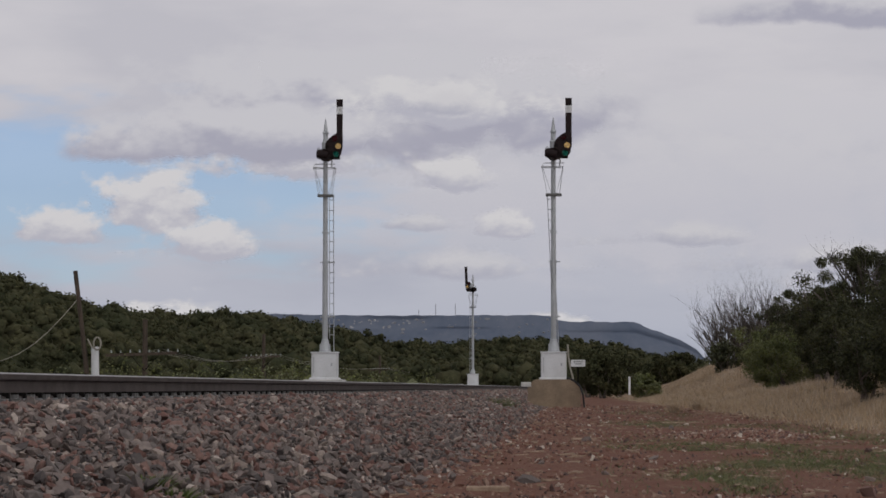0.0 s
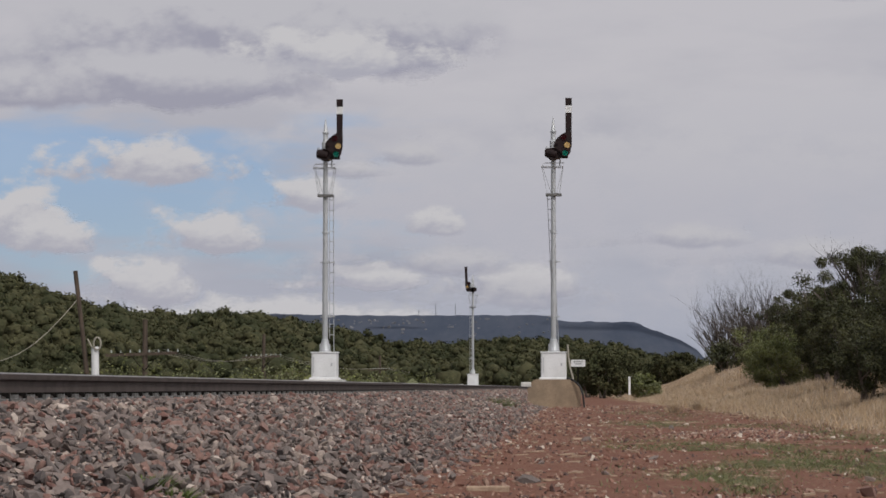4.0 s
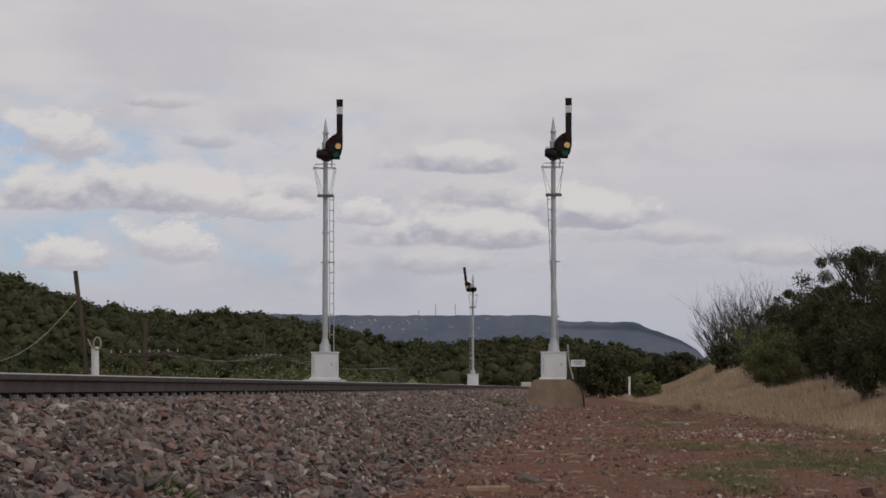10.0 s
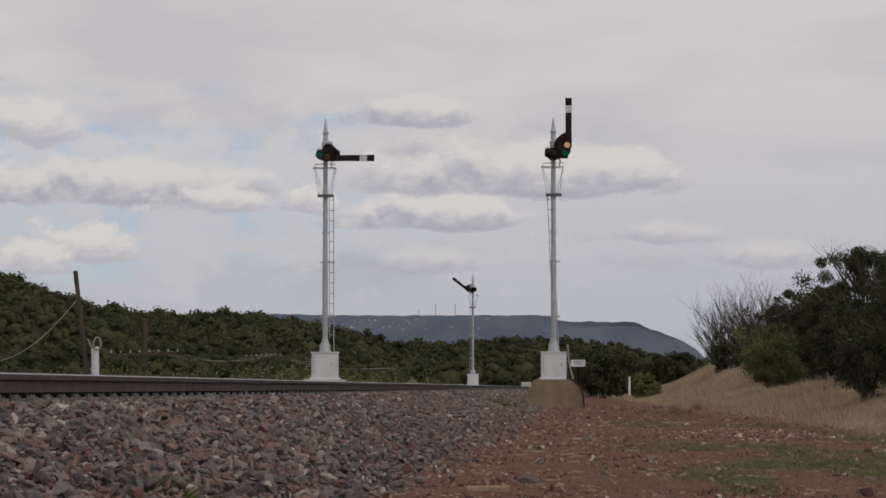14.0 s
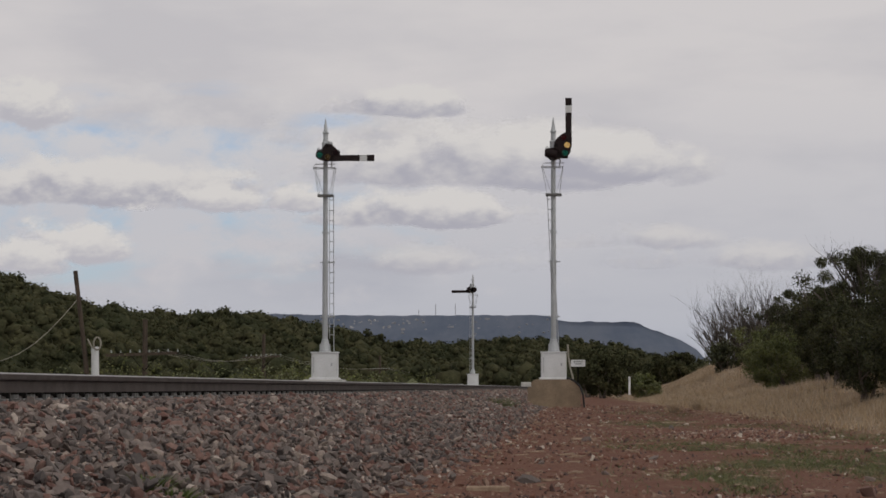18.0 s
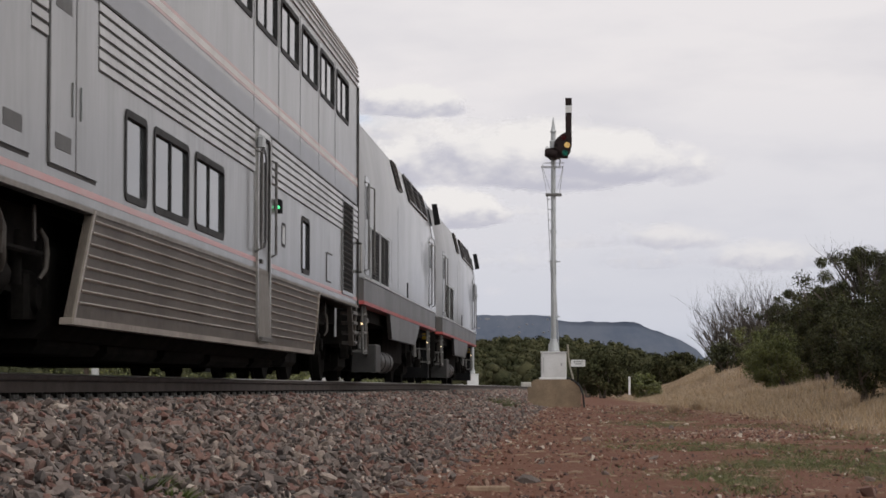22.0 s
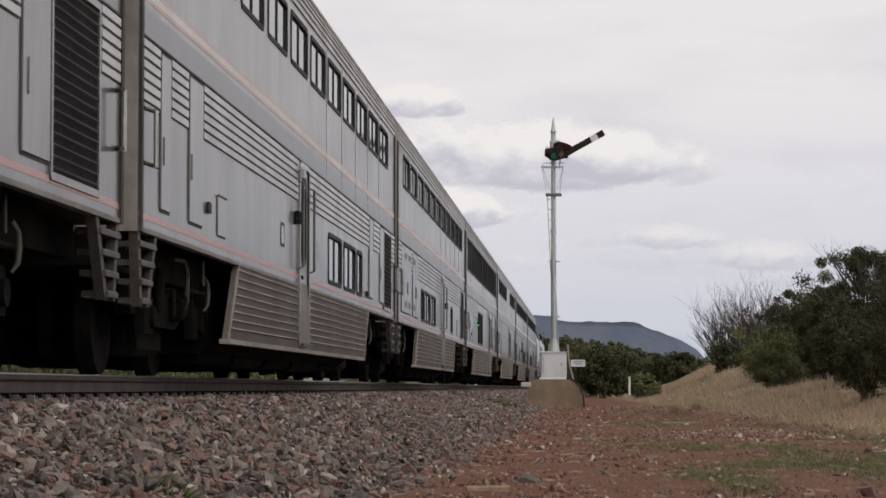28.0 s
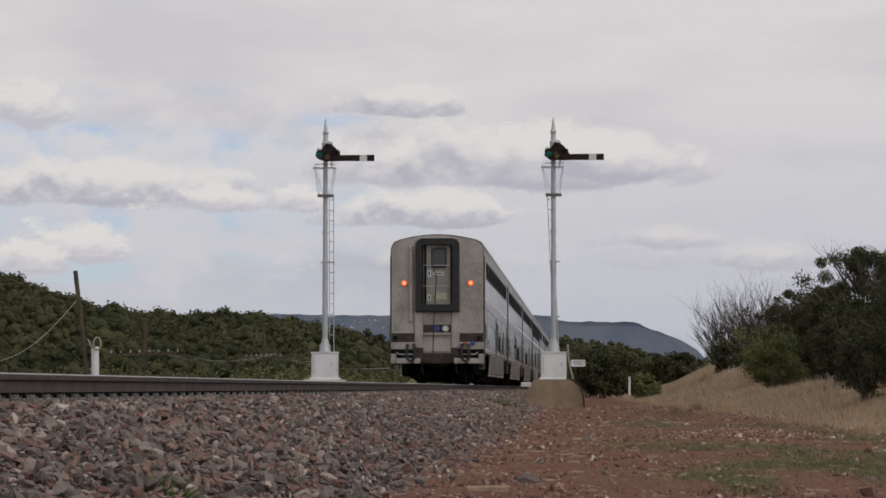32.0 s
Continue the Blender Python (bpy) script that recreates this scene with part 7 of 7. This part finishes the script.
def grasses():
    nr = np.random.default_rng(77)

    def blades(x, y, h, w, lean):
        n = len(x)
        z = ground_z(x, y) - 0.01
        a = nr.uniform(0, 6.283, n)
        dx, dy = np.cos(a) * w, np.sin(a) * w
        p = np.stack([x, y, z], -1)
        tip = p + np.stack([nr.normal(0, lean, n) * h, nr.normal(0, lean, n) * h, h], -1)
        side = np.stack([dx, dy, 0 * dx], -1)
        return np.stack([p - side, p + side, tip], 1).reshape(-1, 3)

    n = 125000
    y = 34 + 120 * nr.random(n) ** 1.3
    x = 1.7 + nr.random(n) ** 0.9 * 10.4
    px = 1033 + LENS * x / y
    k = (px < 1640) & (x > 4.3 - 0.019 * y + np.abs(nr.normal(0, 0.7, n)))
    x, y = x[k], y[k]
    tri = blades(x, y, nr.uniform(0.07, 0.25, len(x)) * (0.6 + 0.5 * np.sin(x * 2.1 + 1.3 * np.sin(y * 0.6)) ** 2), nr.uniform(0.004, 0.010, len(x)), 0.45)
    ob = part("dry_grass", soup("dry_grass", tri, 3, M_DRYGRASS), None)
    tagged(ob, "tall dry yellow grass over the bank", "grass", kind="stuff")
    # low green patches on the dirt
    xs, ys = [], []
    for cx, cy, rx, ry, m in ((1.5, 20.0, 0.55, 2.2, 5200), (0.95, 16.5, 0.35, 1.4, 2600), (1.9, 26.0, 0.7, 2.5, 2600), (1.05, 27.5, 0.4, 2.4, 2400), (2.8, 38, 0.9, 5, 3800), (1.4, 44, 0.6, 4.0, 4200),
                              (3.6, 30, 0.7, 4, 3000), (1.9, 60, 0.9, 8, 2200), (2.2, 18.5, 0.5, 2.0, 2800), (2.6, 22, 0.5, 2.4, 2400)):
        m = int(m * 2.1)
        for _ in range(14):
            ox, oy = nr.normal(cx, rx * 0.6), nr.normal(cy, ry * 0.6)
            xs.append(nr.normal(ox, rx * 0.34, m // 14)); ys.append(nr.normal(oy, ry * 0.32, m // 14))
    x, y = np.concatenate(xs), np.concatenate(ys)
    tri = blades(x, y, nr.uniform(0.012, 0.045, len(x)), nr.uniform(0.002, 0.005, len(x)), 0.9)
    ob = part("green_grass", soup("green_grass", tri, 3, M_GRASS), None)
    tagged(ob, "short patchy green grass on red dirt", "grass", kind="stuff")

    n = 9000
    y = 15 + 60 * nr.random(n) ** 1.4
    x = nr.uniform(0.1, 4.6, n)
    k = (np.sin(x * 2.3 + 0.7 * np.sin(y * 0.5)) * np.sin(y * 0.42 + 1.9 * np.sin(x)) + nr.normal(0, 0.25, n) > 0.30) & (1033 + LENS * x / y < 1640)
    x, y = x[k], y[k]
    tri = blades(x, y, nr.uniform(0.02, 0.075, len(x)), nr.uniform(0.003, 0.007, len(x)), 0.8)
    ob = part("sparse_weeds", soup("sparse_weeds", tri, 3, M_GRASS), None)
    tagged(ob, "sparse low weeds between the gravel", "weeds", kind="stuff")

    def tuft(x, y, h, r, m, mat, label, zz=None):
        q = nr.normal(0, r * 0.5, (m, 2))
        z0 = float(ground_z(x, y)) if zz is None else zz
        a = nr.uniform(0, 6.283, m)
        w = nr.uniform(0.003, 0.007, m)
        p = np.stack([q[:, 0] * 0.5, q[:, 1] * 0.5, 0 * a], -1)
        hh = nr.uniform(0.4, 1.0, m) * h
        tip = np.stack([q[:, 0] * 1.7, q[:, 1] * 1.7, hh], -1)
        side = np.stack([np.cos(a) * w, np.sin(a) * w, 0 * a], -1)
        ob = part("weed_tuft", soup("weed_tuft", np.stack([p - side, p + side, tip], 1).reshape(-1, 3), 3, mat), None)
        ob.matrix_basis = pose(x, y, z0)
        tagged(ob, label, "weed", "weeds by the track")

    tuft(-2.02, 61, 0.42, 0.30, 1300, M_GRASS, "grey-green weed tuft at the ballast foot", 0.02)
    tuft(-1.91, 10.95, 0.085, 0.12, 320, M_WEED, "small green weed among ballast stones", float(bed_z(-1.91)) + 0.01)
    tuft(-1.76, 10.8, 0.075, 0.10, 240, M_WEED, "small green weed among ballast stones", float(bed_z(-1.76)) + 0.01)
    tuft(2.2, 62, 0.35, 0.2, 300, M_DRYGRASS, "upright dry weed by the road")
    tuft(3.1, 70, 0.4, 0.2, 300, M_DRYGRASS, "upright dry weed by the road")


grasses()


def loose_stones():
    nr = np.random.default_rng(5)
    n = 29000
    y = 12.5 + 75 * nr.random(n) ** 1.6
    x = nr.uniform(-1.9, 4.4, n)
    keep = (nr.random(n) < np.interp(x, [-1.9, -0.6, 0.6, 4.4], [1.0, 0.8, 0.5, 0.4])) & (1033 + LENS * x / y < 1640)
    x, y = x[keep], y[keep]
    s = nr.uniform(0.006, 0.019, len(x)) * np.interp(y, [12, 80], [1.0, 1.8]) * np.where(nr.random(len(x)) < 0.06, 1.9, 1.0)
    z = np.maximum(ground_z(x, y), bed_z(x)) + s * 0.2
    ob = part("gravel", stone_cloud("gravel", np.stack([x, y, z], -1), s, M_PEBBLE, 9), None)
    tagged(ob, "scattered red and grey gravel on the dirt", "gravel", kind="stuff")
    # a gravel heap by the bank
    n = 2200
    x, y = nr.normal(2.1, 0.42, n), nr.normal(33, 1.3, n)
    z = ground_z(x, y) + 0.09 * np.exp(-((x - 2.1) / 0.6) ** 2 - ((y - 33) / 2) ** 2) - 0.01
    ob = part("gravel_heap", stone_cloud("gravel_heap", np.stack([x, y, z], -1), nr.uniform(0.015, 0.035, n), M_PEBBLE, 10), None)
    tagged(ob, "low heap of reddish gravel beside the grass", "gravel", kind="stuff")
    k = Kit()
    for _ in range(300):
        cx, cy = nr.uniform(-1.3, 3.2), 13.5 + 34 * nr.random() ** 1.5
        l, w, h = nr.uniform(0.012, 0.05) * (1 + cy / 40), nr.uniform(0.004, 0.010) * (1 + cy / 40), nr.uniform(0.003, 0.008)
        k.add(Kit().box(-l, l, -w, w, 0, 2 * h).move(pose(cx, cy, float(max(ground_z(cx, cy), bed_z(cx))) + 0.004, nr.uniform(-9, 9), nr.uniform(-7, 7), nr.uniform(-60, 60))).v,
              [(0, 1, 2, 3), (7, 6, 5, 4), (0, 4, 5, 1), (1, 5, 6, 2), (2, 6, 7, 3), (3, 7, 4, 0)])
    ob = part("wood_chips", k, M_LOG)
    tagged(ob, "scattered bleached wood chips on the dirt", "wood chips", kind="stuff")
    kinds = [stone_cloud("rock", [(0, 0, 0)], [1.0], M_STONE, 80 + i) for i in range(6)]
    for i, (x, y, s) in enumerate(((-0.36, 16.5, 0.085), (0.38, 15.5, 0.03), (-0.35, 20.2, 0.05), (0.02, 29.5, 0.07), (-1.75, 33.5, 0.1), (-1.55, 33.0, 0.06), (1.62, 14.6, 0.07), (0.6, 22, 0.05), (1.9, 17, 0.04), (1.3, 38, 0.06), (-0.7, 24, 0.05), (0.15, 18, 0.045))):
        ob = part("rock", kinds[i % 6], None)
        ob.matrix_basis = Matrix.LocRotScale((x, y, float(max(ground_z(x, y), bed_z(x))) + s * 0.25), Euler((0.2, 0.1 * i, i * 1.3)), Vector((s, s, s)))
        tagged(ob, "single loose rock lying on the dirt", "rock", "loose rocks")
    for x, y, l, w, a in ((-0.58, 15.3, 0.26, 0.035, 4), (0.0, 30, 0.3, 0.05, 20), (1.7, 44, 0.7, 0.08, 8)):
        th = thing("broken_board", pose(x, y, float(ground_z(x, y)), 0, 0, a), "short bleached piece of broken timber", "timber", "bits of timber")
        part("board", Kit().bevelbox(-l / 2, l / 2, -w, w, -0.01, 0.03, 0.008), M_LOG, th)


loose_stones()
# ---- drifting clouds, far behind everything ----
def cloud_material(name, top, base, lo, hi, rough_scale=2.4, depth=1.25, squash=2.0, full=1.0, relief=2.2, fill=0.72):
    """A glowing soft-edged cloud with a flat grey base; each one has its own billows."""
    m = bpy.data.materials.new(name)
    m.use_nodes = True
    nt = m.node_tree
    nt.nodes.clear()
    n, l = nt.nodes.new, nt.links.new
    out = n("ShaderNodeOutputMaterial")
    co = n("ShaderNodeTexCoord")
    info = n("ShaderNodeObjectInfo")
    seed = n("ShaderNodeMath"); seed.operation = "MULTIPLY"; seed.inputs[1].default_value = 37.0
    l(info.outputs["Random"], seed.inputs[0])
    sp = n("ShaderNodeSeparateXYZ"); l(co.outputs["UV"], sp.inputs[0])

    def math_node(op, a, b=None, c=None):
        x = n("ShaderNodeMath"); x.operation = op
        for i, v in enumerate((a, b, c)):
            if v is None:
                continue
            if isinstance(v, (int, float)):
                x.inputs[i].default_value = v
            else:
                l(v, x.inputs[i])
        return x.outputs[0]

    ux = math_node("MULTIPLY_ADD", sp.outputs[0], 2.0, -1.0)
    uz = math_node("MULTIPLY_ADD", sp.outputs[1], 2.0, -1.0)

    def billow(lift):
        """Cloud thickness, read at a place so many metres higher."""
        mp = n("ShaderNodeMapping"); mp.inputs["Scale"].default_value = (0.8, 1, 1.35); mp.inputs["Location"].default_value = (0, 0, lift * 1.35)
        l(co.outputs["Object"], mp.inputs[0])
        big = n("ShaderNodeTexNoise"); big.noise_dimensions = "4D"; big.inputs["Scale"].default_value = rough_scale * 0.0042; big.inputs["Detail"].default_value = 6; big.inputs["Roughness"].default_value = 0.58
        l(mp.outputs[0], big.inputs["Vector"]); l(seed.outputs[0], big.inputs["W"])
        return math_node("SUBTRACT", big.outputs[0], 0.5)

    here, above = billow(0.0), billow(26.0)
    up = math_node("MAXIMUM", uz, 0.0)
    dn = math_node("MULTIPLY", math_node("MINIMUM", uz, 0.0), squash)
    r = math_node("SQRT", math_node("ADD", math_node("MULTIPLY", ux, ux), math_node("ADD", math_node("MULTIPLY", up, up), math_node("MULTIPLY", dn, dn))))
    body = math_node("SUBTRACT", fill, r)
    dens = math_node("MULTIPLY_ADD", here, depth * 2, body)
    edge = n("ShaderNodeMapRange"); edge.interpolation_type = "SMOOTHSTEP"; edge.inputs[1].default_value = 1.0; edge.inputs[2].default_value = 0.86
    far = math_node("MAXIMUM", math_node("ABSOLUTE", ux), math_node("ABSOLUTE", uz))
    l(far, edge.inputs[0])
    al = n("ShaderNodeMapRange"); al.interpolation_type = "SMOOTHSTEP"; al.inputs[1].default_value = lo; al.inputs[2].default_value = hi; al.inputs[4].default_value = full
    l(dens, al.inputs[0])
    alpha = math_node("MULTIPLY", al.outputs[0], edge.outputs[0])
    # brighter where the billows fall away upwards and towards the crest, grey along the flat base
    lit = math_node("MULTIPLY_ADD", math_node("SUBTRACT", here, above), relief, math_node("MULTIPLY_ADD", uz, 1.25, 0.14))
    tone = n("ShaderNodeMapRange"); tone.interpolation_type = "SMOOTHSTEP"; tone.inputs[1].default_value = -0.12; tone.inputs[2].default_value = 0.62
    l(lit, tone.inputs[0])
    mix = n("ShaderNodeMix"); mix.data_type = "RGBA"; mix.inputs[6].default_value = (*base, 1); mix.inputs[7].default_value = (*top, 1)
    l(tone.outputs[0], mix.inputs[0])
    em = n("ShaderNodeEmission"); l(mix.outputs[2], em.inputs[0])
    tr = n("ShaderNodeBsdfTransparent")
    ms = n("ShaderNodeMixShader"); l(alpha, ms.inputs[0]); l(tr.outputs[0], ms.inputs[1]); l(em.outputs[0], ms.inputs[2])
    l(ms.outputs[0], out.inputs[0])
    return m


M_CUMULUS = cloud_material("white cumulus", (0.68, 0.66, 0.668), (0.49, 0.483, 0.545), -0.03, 0.31, rough_scale=3.2, depth=1.1, squash=2.7, fill=0.76)
M_BIGCLOUD = cloud_material("broad cumulus", (0.675, 0.655, 0.665), (0.425, 0.423, 0.495), -0.03, 0.25, rough_scale=2.6, depth=0.80, squash=2.9, fill=0.84)
M_GREYCLOUD = cloud_material("grey cloud", (0.61, 0.595, 0.625), (0.415, 0.408, 0.482), -0.22, 0.24, rough_scale=2.0, depth=1.05, squash=2.2, fill=0.92)
M_PALECLOUD = cloud_material("thin pale cloud", (0.63, 0.612, 0.63), (0.44, 0.437, 0.505), -0.05, 0.55, full=0.8, rough_scale=3.0, depth=1.2, squash=2.6)
M_VEIL = cloud_material("cloud veil", (0.63, 0.612, 0.64), (0.575, 0.563, 0.61), -0.15, 0.6, squash=1.0, full=0.9, relief=0.4)
M_SUNVEIL = cloud_material("thick overhead cloud", (0.95, 0.94, 0.95), (0.85, 0.84, 0.86), -0.25, 0.12, rough_scale=0.35, depth=0.25, squash=1.0, full=0.95)


def sheet(hw, hh, mat):
    """A gently bowed sheet with a 0..1 map across it."""
    nx, nz = 12, 8
    k = Kit()
    uv = []
    for j in range(nz + 1):
        for i in range(nx + 1):
            u, v = i / nx, j / nz
            k.v.append(((2 * u - 1) * hw, 0.06 * hw * ((2 * u - 1) ** 2 + (2 * v - 1) ** 2), (2 * v - 1) * hh))
            uv.append((u, v))
    w = nx + 1
    k.f = [(j * w + i, j * w + i + 1, (j + 1) * w + i + 1, (j + 1) * w + i) for j in range(nz) for i in range(nx)]
    me = k.mesh("cloud", mat)
    lay = me.uv_layers.new(name="UVMap")
    for lp in me.loops:
        lay.data[lp.index].uv = uv[lp.vertex_index]
    return me


def cloud_pose(px, py, d):
    """A place in the sky, by its bearing from the track's vanishing line."""
    return pose((px - 1033) / LENS * d, d, EYE[2] + (687 - py) / LENS * d)


def sun_cloud_pose(across):
    """Before the sun, pushed sideways by so many metres."""
    m = look(SUN_DIR * 2600, (0, 0, 0)) @ pose(across, 0, 0, 90, 0, 0)
    return m


def build_clouds():
    out, n = [], 0

    def cloud(mat, hw, hh, rows, label, dref=None):
        nonlocal n
        d0 = 4720 - 42 * n
        n += 1
        full = [(t, px, py, (d if d else d0)) for t, px, py, *rest in rows for d in [rest[0] if rest else 0]]
        d_end = dref or full[-1][3]
        ob = part("cloud", sheet(1.35 * hw / LENS * d_end, 1.2 * hh / LENS * d_end, mat), None)
        tagged(ob, label, "cloud", "drifting clouds", "structure")
        if full[-1][0] < 32:
            full.append((32.0, *full[-1][1:]))
        out.append((ob, full))

    W_, G_, P_ = "white cumulus cloud with a flat grey base", "heavy grey cloud with a dark violet base", "thin pale drifting cloud streak"
    cloud(M_VEIL, 720, 230, [(0, 1350, 330), (3, 1220, 330), (6, 950, 330), (9, 620, 325), (12, 330, 325), (15, 230, 320), (17, 220, 320)], "soft pale veil of high cloud")
    cloud(M_BIGCLOUD, 330, 105, [(0, 1240, 800, 4750), (3, 1180, 740, 4750), (6, 1100, 640, 4750), (9, 985, 420, 4700), (11, 915, 360, 4500), (13, 905, 335, 3900), (16, 882, 305, 3000), (17, 880, 303, 2950)], W_)
    cloud(M_BIGCLOUD, 130, 80, [(0, 1340, 800, 4650), (3, 1290, 740, 4650), (6, 1220, 640, 4650), (9, 1100, 430, 4600), (11, 1020, 372, 4400), (13, 1080, 335, 3900), (16, 1052, 302, 3000), (17, 1050, 300, 2930)], W_)
    cloud(M_BIGCLOUD, 185, 60, [(0, 1000, 760), (3, 960, 700), (6, 905, 520), (9, 830, 436), (11, 795, 410), (13, 765, 395), (17, 735, 385)], W_)
    cloud(M_BIGCLOUD, 125, 50, [(0, 930, 600), (6, 860, 450), (9, 800, 330), (11, 762, 258), (13, 715, 220), (17, 690, 190)], W_)
    cloud(M_PALECLOUD, 190, 62, [(0, 900, 610), (6, 850, 480), (9, 800, 385), (11, 770, 315), (13, 745, 280), (17, 650, 245)], P_)
    cloud(M_BIGCLOUD, 300, 75, [(0, 560, 660), (4, 450, 590), (6, 380, 470), (9, 270, 365), (11, 205, 340), (13, 180, 338), (17, 130, 338)], W_)
    cloud(M_CUMULUS, 140, 42, [(0, 720, 600), (6, 560, 450), (9, 450, 385), (11, 420, 372), (13, 365, 362), (17, 345, 360)], W_)
    cloud(M_CUMULUS, 110, 95, [(0, 300, 600), (6, 200, 450), (9, 120, 300), (11, 45, 232), (13, 30, 235), (17, 15, 195)], W_)
    cloud(M_CUMULUS, 180, 75, [(0, 480, 290), (1, 415, 290), (3, 275, 298), (6, 140, 300), (8, 0, 290), (9, -120, 280), (12, -420, 260)], W_)
    cloud(M_CUMULUS, 125, 115, [(0, 232, 375), (1, 180, 378), (3, 50, 405), (6, -170, 400), (9, -420, 390)], W_)
    cloud(M_GREYCLOUD, 380, 140, [(0, 650, 205), (1, 615, 160), (2, 530, 105), (3, 465, 70), (5, 360, 75), (6, 300, 75), (7, 170, 35), (8, 30, -20), (9, -160, -100), (11, -500, -250)], G_)
    cloud(M_CUMULUS, 230, 85, [(0, 760, 200), (1, 730, 175), (3, 615, 125), (5, 520, 100), (6, 460, 85), (7, 330, 40), (8, 150, -30), (9, -60, -120), (11, -460, -260)], W_)
    cloud(M_GREYCLOUD, 260, 70, [(0, 420, 250), (2, 330, 215), (3, 290, 165), (5, 190, 150), (6, 110, 160), (7, -40, 130), (9, -400, 60)], G_)
    cloud(M_CUMULUS, 90, 60, [(0, 780, 322), (3, 600, 345), (6, 430, 368), (9, 412, 366), (11, 270, 350), (13, 60, 300), (15, -180, 260)], W_)
    cloud(M_CUMULUS, 62, 48, [(0, 870, 408), (3, 780, 405), (6, 690, 398), (9, 640, 390), (11, 600, 378), (13, 545, 366), (17, 500, 360)], W_)
    cloud(M_CUMULUS, 115, 70, [(0, 335, 440), (3, 350, 428), (6, 320, 430), (9, 280, 440), (11, 240, 446), (13, 140, 445), (17, 110, 445)], W_)
    cloud(M_CUMULUS, 110, 60, [(0, 60, 410), (3, 40, 425), (6, 70, 432), (9, 75, 455), (13, 20, 465), (17, 0, 465)], W_)
    cloud(M_PALECLOUD, 105, 26, [(0, 700, 400), (3, 620, 330), (6, 480, 255), (9, 320, 192), (11, 170, 168), (13, 40, 150), (15, -180, 120)], P_)
    cloud(M_PALECLOUD, 100, 40, [(0, 760, 190), (3, 700, 280), (6, 690, 268), (9, 480, 230), (11, 150, 265), (14, -250, 230)], P_)
    cloud(M_GREYCLOUD, 190, 52, [(0, 1475, 22), (2, 1450, 5), (4, 1450, -30), (7, 1500, -60), (9, 1480, -30), (12, 1480, -60), (17, 1480, -90)], G_)
    cloud(M_PALECLOUD, 190, 40, [(0, 1180, 425), (9, 1170, 430), (11, 1130, 412), (17, 1140, 430)], P_)
    cloud(M_PALECLOUD, 230, 50, [(0, 1420, 470), (9, 1330, 455), (17, 1290, 465)], P_)
    cloud(M_PALECLOUD, 260, 48, [(0, 760, 480), (9, 720, 470), (17, 680, 470)], P_)
    # two thick clouds out of view, added to dim the sun as they drift before it
    suns = []
    for rows in ([(0, 0), (0.9, 150), (1.3, 1500), (1.8, 2600), (3, 4200), (32, 5200)], [(0, -5200), (5.6, -3200), (6.4, -1900), (7.0, -1350), (7.6, -600), (8.2, -120), (9, 0), (19.4, 0), (22.0, -1180), (32, -1250)]):
        ob = part("cloud", sheet(2300, 2300, M_SUNVEIL), None)
        tagged(ob, "thick bright cloud out of view, drifting across the sun", "cloud", "drifting clouds", "structure")
        suns.append((ob, rows))
    return out, suns


CLOUDS, SUN_CLOUDS = build_clouds()
# ---- what moves ----
def motions():
    times = [0.0, 0.1] + list(range(1, 32)) + [31.9, 32.0]
    for ob, ahead in TRAIN:
        walk(ob, [(t, pose(TRACK_X, train_y(t) + ahead, RAIL_Z)) for t in times])
    for ob, rows in CLOUDS:
        walk(ob, [(t, cloud_pose(px, py, d)) for t, px, py, d in rows])
    for ob, rows in SUN_CLOUDS:
        walk(ob, [(t, sun_cloud_pose(a)) for t, a in rows])
    spindle = (0.107, -0.42, 7.38)

    def swing(arm, keys):
        walk(arm, [(t, pose(*spindle, 0, a, 0)) for t, a in keys])

    swing(ARM_LEFT, [(0, 0), (5, 0), (10.35, 0), (10.4, 1), (10.45, 45), (10.5, 89), (10.55, 90), (11, 90), (20, 90), (32, 90)])
    swing(ARM_RIGHT, [(0, 0), (10, 0), (22.4, 0), (22.8, 1.5), (24, 15), (25, 26.7), (28, 61), (30, 80.5), (30.8, 88.5), (31.2, 90), (32, 90)])
    swing(ARM_FAR, [(0, 2), (5, 2), (9.3, 2), (9.6, 5), (10.35, 7), (10.4, 9), (10.45, 30), (10.5, 50), (10.55, 51), (14.4, 52), (14.8, 56), (15.9, 86), (16.3, 90), (32, 90)])


motions()
